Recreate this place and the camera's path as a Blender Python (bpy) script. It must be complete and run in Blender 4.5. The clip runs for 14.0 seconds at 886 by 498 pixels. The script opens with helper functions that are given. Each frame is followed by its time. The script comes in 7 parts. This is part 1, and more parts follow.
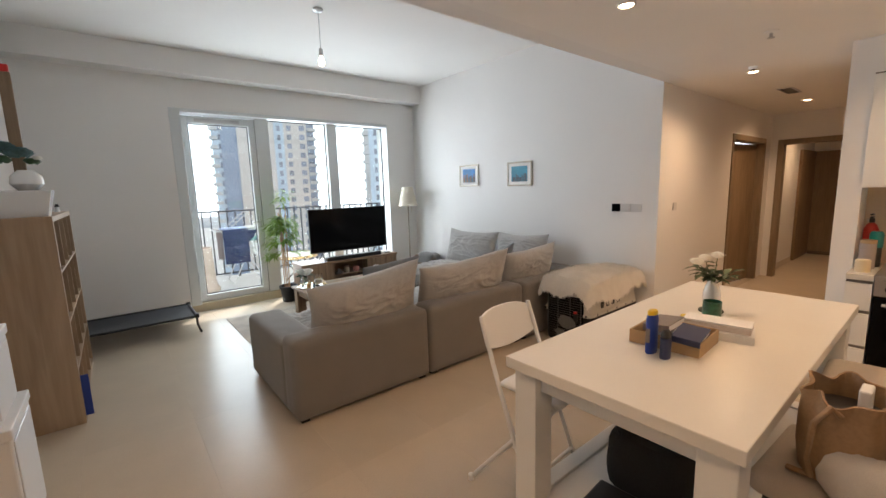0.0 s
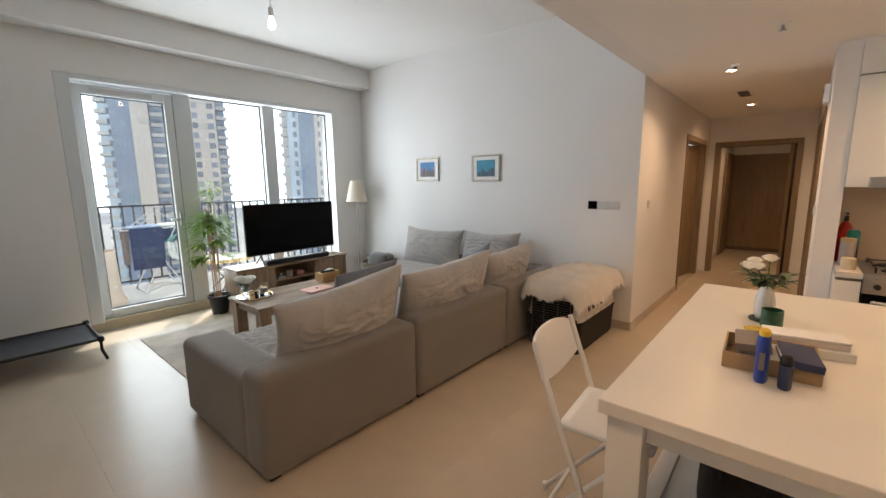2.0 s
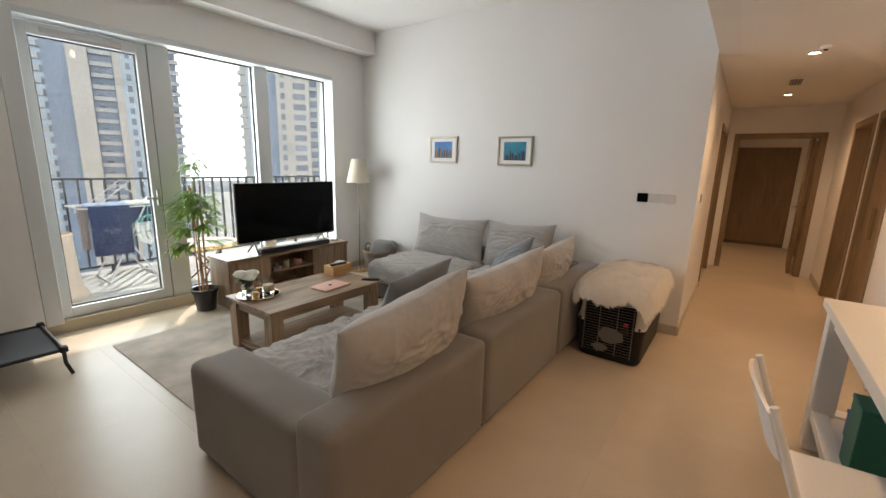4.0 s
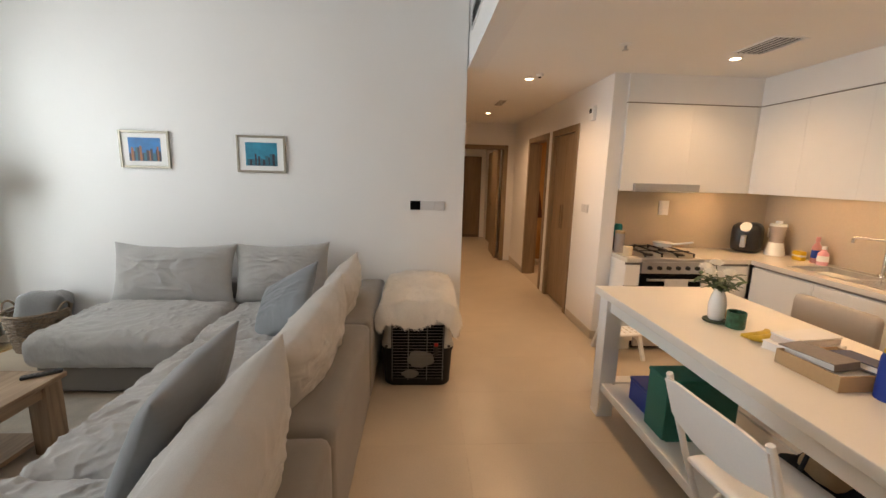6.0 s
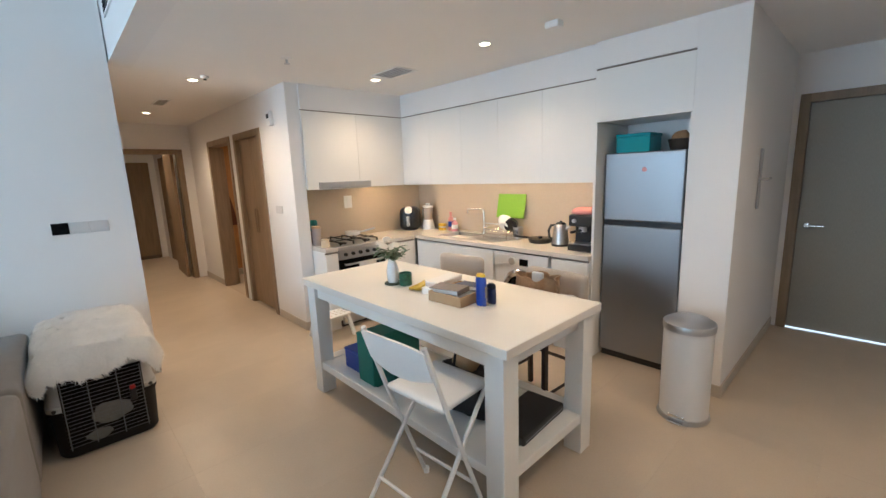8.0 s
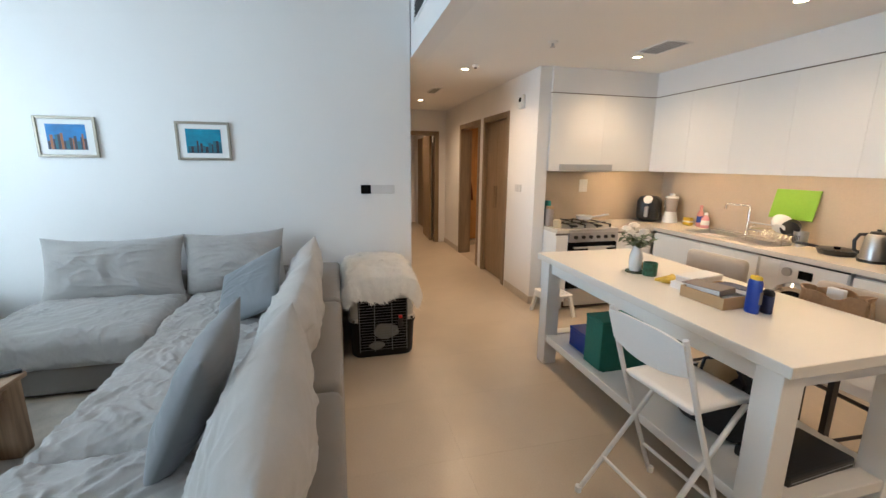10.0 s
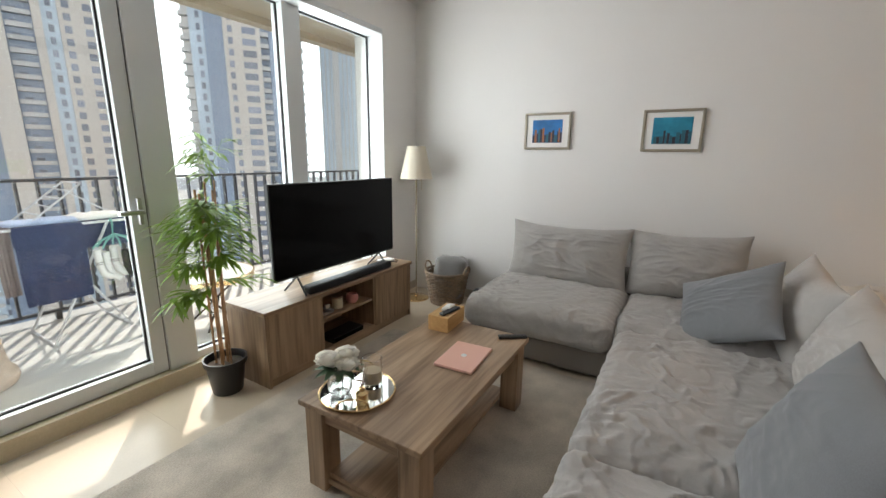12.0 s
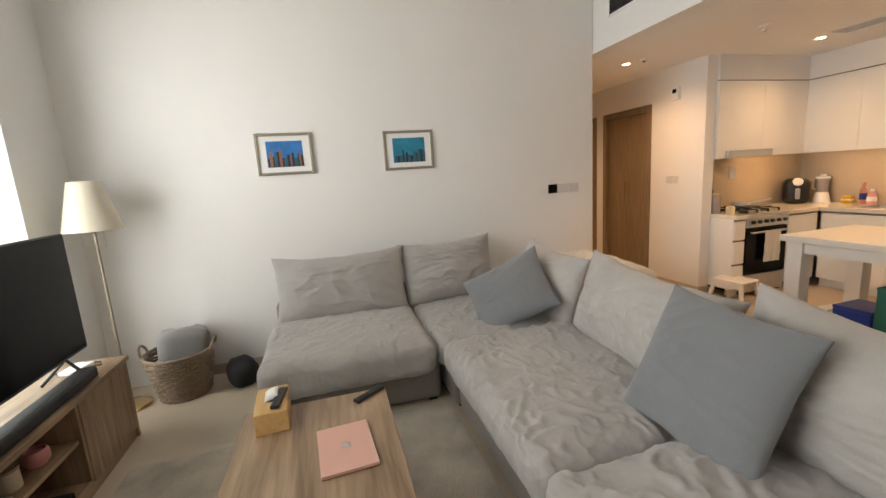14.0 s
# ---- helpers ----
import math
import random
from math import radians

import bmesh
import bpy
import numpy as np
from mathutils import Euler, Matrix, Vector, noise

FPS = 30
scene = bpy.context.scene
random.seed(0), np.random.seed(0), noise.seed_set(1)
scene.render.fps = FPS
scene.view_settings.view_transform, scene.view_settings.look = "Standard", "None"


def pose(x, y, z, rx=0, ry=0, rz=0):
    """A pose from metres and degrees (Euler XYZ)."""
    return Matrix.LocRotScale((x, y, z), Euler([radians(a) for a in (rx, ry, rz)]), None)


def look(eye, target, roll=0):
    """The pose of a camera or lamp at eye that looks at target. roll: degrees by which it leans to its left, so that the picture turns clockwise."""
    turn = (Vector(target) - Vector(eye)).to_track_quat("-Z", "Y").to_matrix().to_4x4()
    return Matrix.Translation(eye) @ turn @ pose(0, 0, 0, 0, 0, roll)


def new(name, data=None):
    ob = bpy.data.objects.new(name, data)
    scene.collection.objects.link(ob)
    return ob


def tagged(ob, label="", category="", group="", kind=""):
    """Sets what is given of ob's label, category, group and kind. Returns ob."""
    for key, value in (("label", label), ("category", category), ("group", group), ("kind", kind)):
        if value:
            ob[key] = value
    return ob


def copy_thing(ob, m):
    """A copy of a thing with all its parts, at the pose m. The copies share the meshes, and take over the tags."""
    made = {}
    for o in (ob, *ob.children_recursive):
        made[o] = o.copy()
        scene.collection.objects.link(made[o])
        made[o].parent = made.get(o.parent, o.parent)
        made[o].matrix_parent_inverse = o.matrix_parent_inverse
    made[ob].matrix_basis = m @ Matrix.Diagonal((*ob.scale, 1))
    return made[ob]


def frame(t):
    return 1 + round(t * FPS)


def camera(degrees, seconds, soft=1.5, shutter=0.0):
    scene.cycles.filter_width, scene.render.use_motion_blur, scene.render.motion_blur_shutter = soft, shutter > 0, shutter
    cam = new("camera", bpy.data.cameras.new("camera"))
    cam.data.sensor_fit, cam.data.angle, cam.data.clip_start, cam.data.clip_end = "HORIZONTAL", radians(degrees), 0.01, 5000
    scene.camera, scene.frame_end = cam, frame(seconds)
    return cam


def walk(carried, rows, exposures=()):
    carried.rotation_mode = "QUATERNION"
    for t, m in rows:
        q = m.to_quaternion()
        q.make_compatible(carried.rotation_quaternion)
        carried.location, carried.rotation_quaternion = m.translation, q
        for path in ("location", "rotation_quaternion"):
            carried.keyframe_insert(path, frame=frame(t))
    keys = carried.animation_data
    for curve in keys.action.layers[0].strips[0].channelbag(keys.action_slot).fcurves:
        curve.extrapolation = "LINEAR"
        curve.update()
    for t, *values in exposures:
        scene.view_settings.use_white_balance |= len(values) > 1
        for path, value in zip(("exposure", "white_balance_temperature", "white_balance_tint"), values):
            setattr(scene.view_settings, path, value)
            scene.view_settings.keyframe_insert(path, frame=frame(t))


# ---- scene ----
cam = camera(94.4, 14.0)
PATH = [
    (0, (0.071, 0.151, 1.601), (1.305, 1.696, 1.304), -1.7),
    (0.5, (0.116, 0.322, 1.607), (1.359, 1.872, 1.377), -3.1),
    (1, (0.127, 0.464, 1.595), (1.465, 1.915, 1.27), -2.1),
    (1.5, (0.081, 0.673, 1.587), (1.583, 1.963, 1.306), -2.0),
    (2, (0.047, 0.852, 1.58), (1.541, 2.144, 1.26), -0.7),
    (2.2, (0.054, 0.927, 1.576), (1.527, 2.243, 1.258), 0.7),
    (4.3, (0.076, 1.897, 1.599), (1.668, 3.034, 1.184), 1.5),
    (4.5, (0.114, 2.001, 1.574), (1.681, 3.175, 1.166), 1.5),
    (5, (0.279, 2.233, 1.578), (1.893, 3.379, 1.293), -0.4),
    (5.5, (0.401, 2.353, 1.607), (2.251, 3.032, 1.271), 1.3),
    (6, (0.562, 2.494, 1.613), (2.526, 2.379, 1.257), 1.5),
    (6.5, (0.643, 2.525, 1.614), (2.499, 1.847, 1.303), 0.9),
    (7, (0.543, 2.49, 1.637), (2.091, 1.265, 1.314), -1.1),
    (7.2, (0.476, 2.506, 1.631), (1.896, 1.142, 1.278), -2.2),
    (9.3, (0.243, 2.678, 1.608), (1.901, 1.64, 1.191), -0.3),
    (9.5, (0.286, 2.723, 1.595), (2.022, 1.82, 1.183), 0.1),
    (10, (0.314, 2.799, 1.584), (2.212, 2.319, 1.173), 0.5),
    (10.5, (0.384, 2.998, 1.609), (2.333, 2.922, 1.165), 0.4),
    (11, (0.429, 3.222, 1.59), (2.352, 3.472, 1.102), 0.0),
    (11.5, (0.476, 3.479, 1.543), (2.304, 4.097, 1.019), 0.7),
    (12, (0.587, 3.771, 1.521), (2.267, 4.764, 1.084), 0.8),
    (12.5, (0.628, 4.076, 1.528), (2.194, 5.251, 1.117), -1.2),
    (13, (0.664, 4.372, 1.494), (2.461, 5.145, 1.074), 0.0),
    (13.5, (0.719, 4.558, 1.516), (2.665, 4.746, 1.098), -0.6),
    (14, (0.86, 4.677, 1.509), (2.76, 4.161, 1.161), -3.7),
]
walk(cam, [(t, look(eye, target, roll)) for t, eye, target, roll in PATH], exposures=[(0.0, -0.06, 6450, 13), (2.2, -0.14, 6600, 13), (5.0, -0.14, 7050, 14), (6.0, -0.02, 6900, 13), (7.0, 0.28, 5150, 4), (9.5, 0.30, 5150, 3), (10.0, 0.22, 5600, 5), (10.3, 0.2, 6100, 8), (11.0, 0.08, 6750, 12), (11.5, 0.02, 6900, 14), (12.0, -0.26, 6950, 14), (12.5, -0.50, 6900, 14), (13.5, -0.2, 7450, 16), (14.0, -0.05, 7500, 15)])

# ---- light ----
world = bpy.data.worlds.new("world")
scene.world = world
world.use_nodes = True
wn = world.node_tree
sky = wn.nodes.new("ShaderNodeTexSky")
sky.sky_type, sky.sun_disc, sky.sun_elevation, sky.sun_rotation = "NISHITA", False, radians(44), radians(37)
sky.dust_density = 0.6
sky.air_density = 1.0
wn.links.new(sky.outputs[0], wn.nodes["Background"].inputs[0])
wn.nodes["Background"].inputs[1].default_value = 0.15


def lamp(name, kind, m, energy, color=(1, 1, 1), **more):
    data = bpy.data.lights.new(name, kind)
    data.energy, data.color = energy, color
    for key, value in more.items():
        if key == "size":
            data.size = value
        elif key == "size_y":
            data.shape, data.size_y = "RECTANGLE", value
        elif key == "radius":
            data.shadow_soft_size = value
        elif key == "angle":
            data.angle = radians(value)
        elif key == "spot":
            data.spot_size, data.spot_blend = radians(value), 1.0
    ob = new(name, data)
    ob.matrix_world = m
    return ob


SUN_FROM = Vector((0.60, 0.80, 0.966)).normalized()
lamp("sun", "SUN", look(SUN_FROM * 50, (0, 0, 0)), 5.0, (1.0, 0.95, 0.88), angle=0.53)
lamp("window_daylight", "AREA", look((2.35, 6.78, 1.45), (2.35, 0, 1.2)), 165, (0.86, 0.94, 1.0), size=3.0, size_y=2.3)
WARM = (1.0, 0.64, 0.36)

# ---- materials ----
MATS = {}


def mat(name, color, rough=0.6, metal=0.0, grain=0.0, scale=60.0, bump=0.0, stretch=(1, 1, 1), spread=0.0, large=0.0, large_scale=1.5, emit=0.0, spec=0.5, sheen=0.0, coat=0.0):
    """A procedural surface: base colour, fine grain, large uneven patches, relief and a change from piece to piece."""
    m = bpy.data.materials.new(name)
    MATS[name] = m
    m.use_nodes = True
    t = m.node_tree
    b = t.nodes["Principled BSDF"]
    b.inputs["Base Color"].default_value = (*color, 1)
    b.inputs["Roughness"].default_value = rough
    b.inputs["Metallic"].default_value = metal
    b.inputs["Specular IOR Level"].default_value = spec
    b.inputs["Sheen Weight"].default_value = sheen
    b.inputs["Coat Weight"].default_value = coat
    if emit:
        b.inputs["Emission Color"].default_value = (*color, 1)
        b.inputs["Emission Strength"].default_value = emit
    if not (grain or bump or spread or large):
        return m
    coord = t.nodes.new("ShaderNodeTexCoord")
    maps = t.nodes.new("ShaderNodeMapping")
    maps.inputs["Scale"].default_value = stretch
    t.links.new(coord.outputs["Object"], maps.inputs[0])
    fine = t.nodes.new("ShaderNodeTexNoise")
    fine.inputs["Scale"].default_value, fine.inputs["Detail"].default_value = scale, 5
    t.links.new(maps.outputs[0], fine.inputs["Vector"])
    wide = t.nodes.new("ShaderNodeTexNoise")
    wide.inputs["Scale"].default_value, wide.inputs["Detail"].default_value = large_scale, 4
    t.links.new(coord.outputs["Object"], wide.inputs["Vector"])
    value = None
    for source, amount in ((fine.outputs[0], grain), (wide.outputs[0], large)):
        if amount:
            ramp = t.nodes.new("ShaderNodeMapRange")
            ramp.inputs["From Min"].default_value, ramp.inputs["From Max"].default_value = 0.3, 0.7
            ramp.inputs["To Min"].default_value, ramp.inputs["To Max"].default_value = 1 - amount, 1 + amount
            t.links.new(source, ramp.inputs[0])
            if value is None:
                value = ramp.outputs[0]
            else:
                mul = t.nodes.new("ShaderNodeMath")
                mul.operation = "MULTIPLY"
                t.links.new(value, mul.inputs[0])
                t.links.new(ramp.outputs[0], mul.inputs[1])
                value = mul.outputs[0]
    if spread:
        info = t.nodes.new("ShaderNodeObjectInfo")
        ramp = t.nodes.new("ShaderNodeMapRange")
        ramp.inputs["To Min"].default_value, ramp.inputs["To Max"].default_value = 1 - spread, 1 + spread
        t.links.new(info.outputs["Random"], ramp.inputs[0])
        if value is None:
            value = ramp.outputs[0]
        else:
            mul = t.nodes.new("ShaderNodeMath")
            mul.operation = "MULTIPLY"
            t.links.new(value, mul.inputs[0])
            t.links.new(ramp.outputs[0], mul.inputs[1])
            value = mul.outputs[0]
    if value is not None:
        hsv = t.nodes.new("ShaderNodeHueSaturation")
        hsv.inputs["Color"].default_value = (*color, 1)
        t.links.new(value, hsv.inputs["Value"])
        t.links.new(hsv.outputs[0], b.inputs["Base Color"])
    if bump:
        bn = t.nodes.new("ShaderNodeBump")
        bn.inputs["Strength"].default_value, bn.inputs["Distance"].default_value = 1.0, bump
        t.links.new(fine.outputs[0], bn.inputs["Height"])
        t.links.new(bn.outputs[0], b.inputs["Normal"])
    return m


def wood(name, dark, light, along="x", scale=1.0, rough=0.5):
    """Wood: broad wandering figure under fine long streaks of grain along one axis."""
    m = mat(name, light, rough)
    t = m.node_tree
    b = t.nodes["Principled BSDF"]
    coord = t.nodes.new("ShaderNodeTexCoord")
    layers = []
    for long, across, detail, wander in ((1.1, 7.0, 4, 1.6), (2.2, 46.0, 6, 0.4)):
        maps, n = t.nodes.new("ShaderNodeMapping"), t.nodes.new("ShaderNodeTexNoise")
        f, k = long * scale, across * scale
        maps.inputs["Scale"].default_value = {"x": (f, k, k), "y": (k, f, k), "z": (k, k, f)}[along]
        n.inputs["Scale"].default_value, n.inputs["Detail"].default_value, n.inputs["Distortion"].default_value = 1.0, detail, wander
        t.links.new(coord.outputs["Object"], maps.inputs[0])
        t.links.new(maps.outputs[0], n.inputs["Vector"])
        layers.append(n.outputs[0])
    mix = t.nodes.new("ShaderNodeMix")
    mix.inputs[0].default_value = 0.42
    t.links.new(layers[0], mix.inputs[2])
    t.links.new(layers[1], mix.inputs[3])
    ramp = t.nodes.new("ShaderNodeValToRGB")
    ramp.color_ramp.elements[0].position, ramp.color_ramp.elements[1].position = 0.36, 0.62
    ramp.color_ramp.elements[0].color, ramp.color_ramp.elements[1].color = (*dark, 1), (*light, 1)
    t.links.new(mix.outputs[0], ramp.inputs[0])
    t.links.new(ramp.outputs[0], b.inputs["Base Color"])
    bn = t.nodes.new("ShaderNodeBump")
    bn.inputs["Strength"].default_value, bn.inputs["Distance"].default_value = 0.4, 0.0008
    t.links.new(layers[1], bn.inputs["Height"])
    t.links.new(bn.outputs[0], b.inputs["Normal"])
    return m


def clear(name, color=(1, 1, 1), rough=0.0, ior=1.45):
    m = mat(name, color, rough)
    b = m.node_tree.nodes["Principled BSDF"]
    b.inputs["Transmission Weight"].default_value, b.inputs["IOR"].default_value = 1.0, ior
    return m


def pane_material(name, gloss=0.06):
    """Thin flat window glass: clear, with a faint mirror on top."""
    m = bpy.data.materials.new(name)
    MATS[name] = m
    m.use_nodes = True
    t = m.node_tree
    t.nodes.remove(t.nodes["Principled BSDF"])
    a, g, mix = t.nodes.new("ShaderNodeBsdfTransparent"), t.nodes.new("ShaderNodeBsdfGlossy"), t.nodes.new("ShaderNodeMixShader")
    a.inputs[0].default_value = (0.93, 0.96, 0.95, 1)
    g.inputs["Roughness"].default_value = 0.0
    mix.inputs[0].default_value = gloss
    t.links.new(a.outputs[0], mix.inputs[1])
    t.links.new(g.outputs[0], mix.inputs[2])
    t.links.new(mix.outputs[0], t.nodes["Material Output"].inputs[0])
    return m


WALL = mat("wall_paint", (0.785, 0.773, 0.757), 0.62, grain=0.012, scale=220, bump=0.0004, large=0.012)
CEIL = mat("ceiling_paint", (0.82, 0.81, 0.79), 0.8, grain=0.01, scale=200, large=0.012)
TILE = mat("floor_tile", (0.51, 0.425, 0.32), 0.30, grain=0.025, scale=90, large=0.05, large_scale=2.5, spread=0.012)
GROUT = mat("tile_joint", (0.49, 0.41, 0.31), 0.7, grain=0.05)
SKIRT = mat("skirting_tile", (0.50, 0.44, 0.36), 0.4, grain=0.03, large=0.03)
ALU = mat("window_aluminium", (0.66, 0.69, 0.70), 0.38, metal=0.0, grain=0.01, scale=300)
SEAL = mat("black_rubber", (0.015, 0.015, 0.017), 0.5, grain=0.05)
STONE = mat("sill_stone", (0.50, 0.43, 0.31), 0.35, grain=0.05, scale=70, large=0.05)
GLASS = pane_material("window_glass")
DOORWOOD = wood("door_veneer", (0.20, 0.135, 0.078), (0.27, 0.19, 0.115), "z", 1.2)
FRAMEWOOD = wood("door_frame_veneer", (0.20, 0.145, 0.088), (0.27, 0.195, 0.125), "z", 1.2)
WHITE = mat("white_lacquer", (0.78, 0.77, 0.74), 0.35, grain=0.008, scale=150, large=0.01)
SOFA = mat("sofa_fabric", (0.20, 0.18, 0.16), 0.92, grain=0.10, scale=420, bump=0.0012, large=0.05, large_scale=4, sheen=0.25)
LINEN = mat("crumpled_cushion_fabric", (0.38, 0.364, 0.345), 0.92, grain=0.08, scale=380, bump=0.001, large=0.07, large_scale=6, sheen=0.3)
GREYTEX = mat("grey_cushion_fabric", (0.185, 0.193, 0.205), 0.9, grain=0.07, scale=300, bump=0.001, large=0.06, sheen=0.25)
OAKX = wood("grey_oak_x", (0.17, 0.105, 0.06), (0.39, 0.268, 0.17), "x", 0.9, 0.40)
OAKY = wood("grey_oak_y", (0.17, 0.105, 0.06), (0.39, 0.268, 0.17), "y", 0.9, 0.40)
OAKZ = wood("grey_oak_z", (0.17, 0.105, 0.06), (0.39, 0.268, 0.17), "z", 0.9, 0.40)
BLACK = mat("black_plastic", (0.012, 0.012, 0.013), 0.35, grain=0.04)
SCREEN = mat("dark_screen", (0.003, 0.003, 0.0035), 0.12, spec=0.12)
STEEL = mat("brushed_steel", (0.52, 0.52, 0.53), 0.33, metal=1.0, grain=0.03, scale=120, stretch=(1, 1, 14))
CHROME = mat("chrome", (0.75, 0.75, 0.76), 0.12, metal=1.0)
GOLD = mat("brass", (0.72, 0.52, 0.28), 0.22, metal=1.0, grain=0.03)


def crease(m, scale, depth):
    """Adds soft creases of cloth to a material's relief."""
    t = m.node_tree
    b = t.nodes["Principled BSDF"]
    fine = b.inputs["Normal"].links[0].from_node
    coord = t.nodes.new("ShaderNodeTexCoord")
    maps = t.nodes.new("ShaderNodeMapping")
    maps.inputs["Scale"].default_value, maps.inputs["Rotation"].default_value = (1.0, 1.7, 1.2), (0.3, 0.5, 0.6)
    n = t.nodes.new("ShaderNodeTexNoise")
    n.noise_type = "RIDGED_MULTIFRACTAL"
    n.inputs["Scale"].default_value, n.inputs["Detail"].default_value, n.inputs["Distortion"].default_value = scale, 2.5, 0.9
    bn = t.nodes.new("ShaderNodeBump")
    bn.inputs["Strength"].default_value, bn.inputs["Distance"].default_value = 0.8, depth
    t.links.new(coord.outputs["Object"], maps.inputs[0])
    t.links.new(maps.outputs[0], n.inputs["Vector"])
    t.links.new(n.outputs[0], bn.inputs["Height"])
    t.links.new(bn.outputs[0], fine.inputs["Normal"])


crease(LINEN, 9.0, 0.008)
crease(GREYTEX, 7.0, 0.004)


# ---- shapes ----
def bm_box(bm, x0, y0, z0, x1, y1, z1, bevel=0.0, seg=2, m=None):
    made = bmesh.ops.create_cube(bm, size=1.0, matrix=Matrix.Translation(((x0 + x1) / 2, (y0 + y1) / 2, (z0 + z1) / 2)) @ Matrix.Diagonal((abs(x1 - x0), abs(y1 - y0), abs(z1 - z0), 1)))
    vs = made["verts"]
    if bevel:
        es = list({e for v in vs for e in v.link_edges})
        r = bmesh.ops.bevel(bm, geom=es, offset=bevel, segments=seg, affect="EDGES", profile=0.5)
        vs = list(set(r["verts"]) | {v for v in vs if v.is_valid})
    if m is not None:
        bmesh.ops.transform(bm, matrix=m, verts=vs)
    return vs


def box(x0, y0, z0, x1, y1, z1, bevel=0.0, seg=2):
    bm = bmesh.new()
    bm_box(bm, x0, y0, z0, x1, y1, z1, bevel, seg)
    return bm


def boxes(rows, bevel=0.0, seg=2):
    bm = bmesh.new()
    for r in rows:
        bm_box(bm, *r, bevel, seg)
    return bm


def bm_rod(bm, a, b, r, r2=None, n=12, caps=True):
    a, b = Vector(a), Vector(b)
    d = b - a
    m = Matrix.Translation((a + b) / 2) @ d.to_track_quat("Z", "Y").to_matrix().to_4x4()
    return bmesh.ops.create_cone(bm, cap_ends=caps, segments=n, radius1=r, radius2=r if r2 is None else r2, depth=d.length, matrix=m)["verts"]


def rods(rows, r, n=10):
    bm = bmesh.new()
    for a, b in rows:
        bm_rod(bm, a, b, r, n=n)
    return bm


def turned(profile, n=32, at=(0, 0, 0), bm=None):
    """A body of revolution about z from (radius, height) pairs."""
    bm = bm or bmesh.new()
    rings = []
    for r, z in profile:
        rings.append([bm.verts.new((at[0] + r * math.cos(2 * math.pi * i / n), at[1] + r * math.sin(2 * math.pi * i / n), at[2] + z)) for i in range(n)] if r > 1e-6 else [bm.verts.new((at[0], at[1], at[2] + z))])
    for a, b in zip(rings, rings[1:]):
        for i in range(n):
            j = (i + 1) % n
            if len(a) == 1 and len(b) == 1:
                continue
            if len(a) == 1:
                bm.faces.new((a[0], b[j], b[i]))
            elif len(b) == 1:
                bm.faces.new((a[i], a[j], b[0]))
            else:
                bm.faces.new((a[i], a[j], b[j], b[i]))
    bmesh.ops.recalc_face_normals(bm, faces=bm.faces)
    return bm


def tube(points, r, n=8, closed=False, bm=None):
    """A round tube along a line of points."""
    bm = bm or bmesh.new()
    pts = [Vector(p) for p in points]
    rings = []
    up = Vector((0.13, 0.21, 1)).normalized()
    for i, p in enumerate(pts):
        a, b = (pts[i - 1], pts[(i + 1) % len(pts)]) if closed else (pts[max(i - 1, 0)], pts[min(i + 1, len(pts) - 1)])
        d = (b - a).normalized()
        u = d.cross(up)
        u = u.normalized() if u.length > 1e-3 else d.cross(Vector((1, 0, 0))).normalized()
        up = u.cross(d).normalized()
        rings.append([bm.verts.new(p + r * (math.cos(2 * math.pi * k / n) * u + math.sin(2 * math.pi * k / n) * up)) for k in range(n)])
    for a, b in (zip(rings, rings[1:] + rings[:1]) if closed else zip(rings, rings[1:])):
        for k in range(n):
            bm.faces.new((a[k], a[(k + 1) % n], b[(k + 1) % n], b[k]))
    if not closed:
        bm.faces.new(rings[0][::-1]), bm.faces.new(rings[-1])
    bmesh.ops.recalc_face_normals(bm, faces=bm.faces)
    return bm


def part(name, bm, material, parent=None, label="", smooth=False, at=None):
    """Links a bmesh as one mesh object, under a thing or a part."""
    me = bpy.data.meshes.new(name)
    bm.to_mesh(me)
    bm.free()
    me.materials.append(material)
    if smooth:
        me.shade_smooth()
        if smooth != "all":
            me.set_sharp_from_angle(angle=radians(40))
    ob = new(name, me)
    ob.parent = parent
    if at is not None:
        ob.matrix_basis = at
    return tagged(ob, label)


def thing(name, label, category, m=None, group="", kind=""):
    """An Empty at the base of a thing, to which its parts are parented."""
    ob = new(name)
    ob.empty_display_size = 0.1
    if m is not None:
        ob.matrix_basis = m
    return tagged(ob, label, category, group, kind)


def setting(name, bm, material, label, category="", smooth=False):
    ob = part(name, bm, material, None, label, smooth)
    return tagged(ob, category=category or name.split("_")[0], kind="structure")


# ---- the rooms ----
WX, EX, NY, FY = -0.64, 4.49, 6.45, -2.55     # west, east, window and entrance walls
HIGH, LOW, EDGE = 3.345, 2.57, 2.075           # ceilings and the bulkhead's face
CY, CEND = 0.735, 8.35                         # corridor's south wall and end

setting("wall_north", boxes([(WX - 0.2, NY, 0, 0.76, 6.8, 3.45), (3.935, NY, 0, EX + 0.18, 6.8, 3.45), (0.76, NY, 2.70, 3.935, 6.8, 3.45)]), WALL, "white painted wall with a glazed balcony opening", "wall")
setting("wall_west", box(WX - 0.2, FY - 0.2, 0, WX, NY, 3.45), WALL, "plain white painted wall behind the bookcase", "wall")
setting("wall_east", box(EX, 2.085, 0, EX + 0.18, NY, 3.45), WALL, "white painted wall with two framed pictures", "wall")
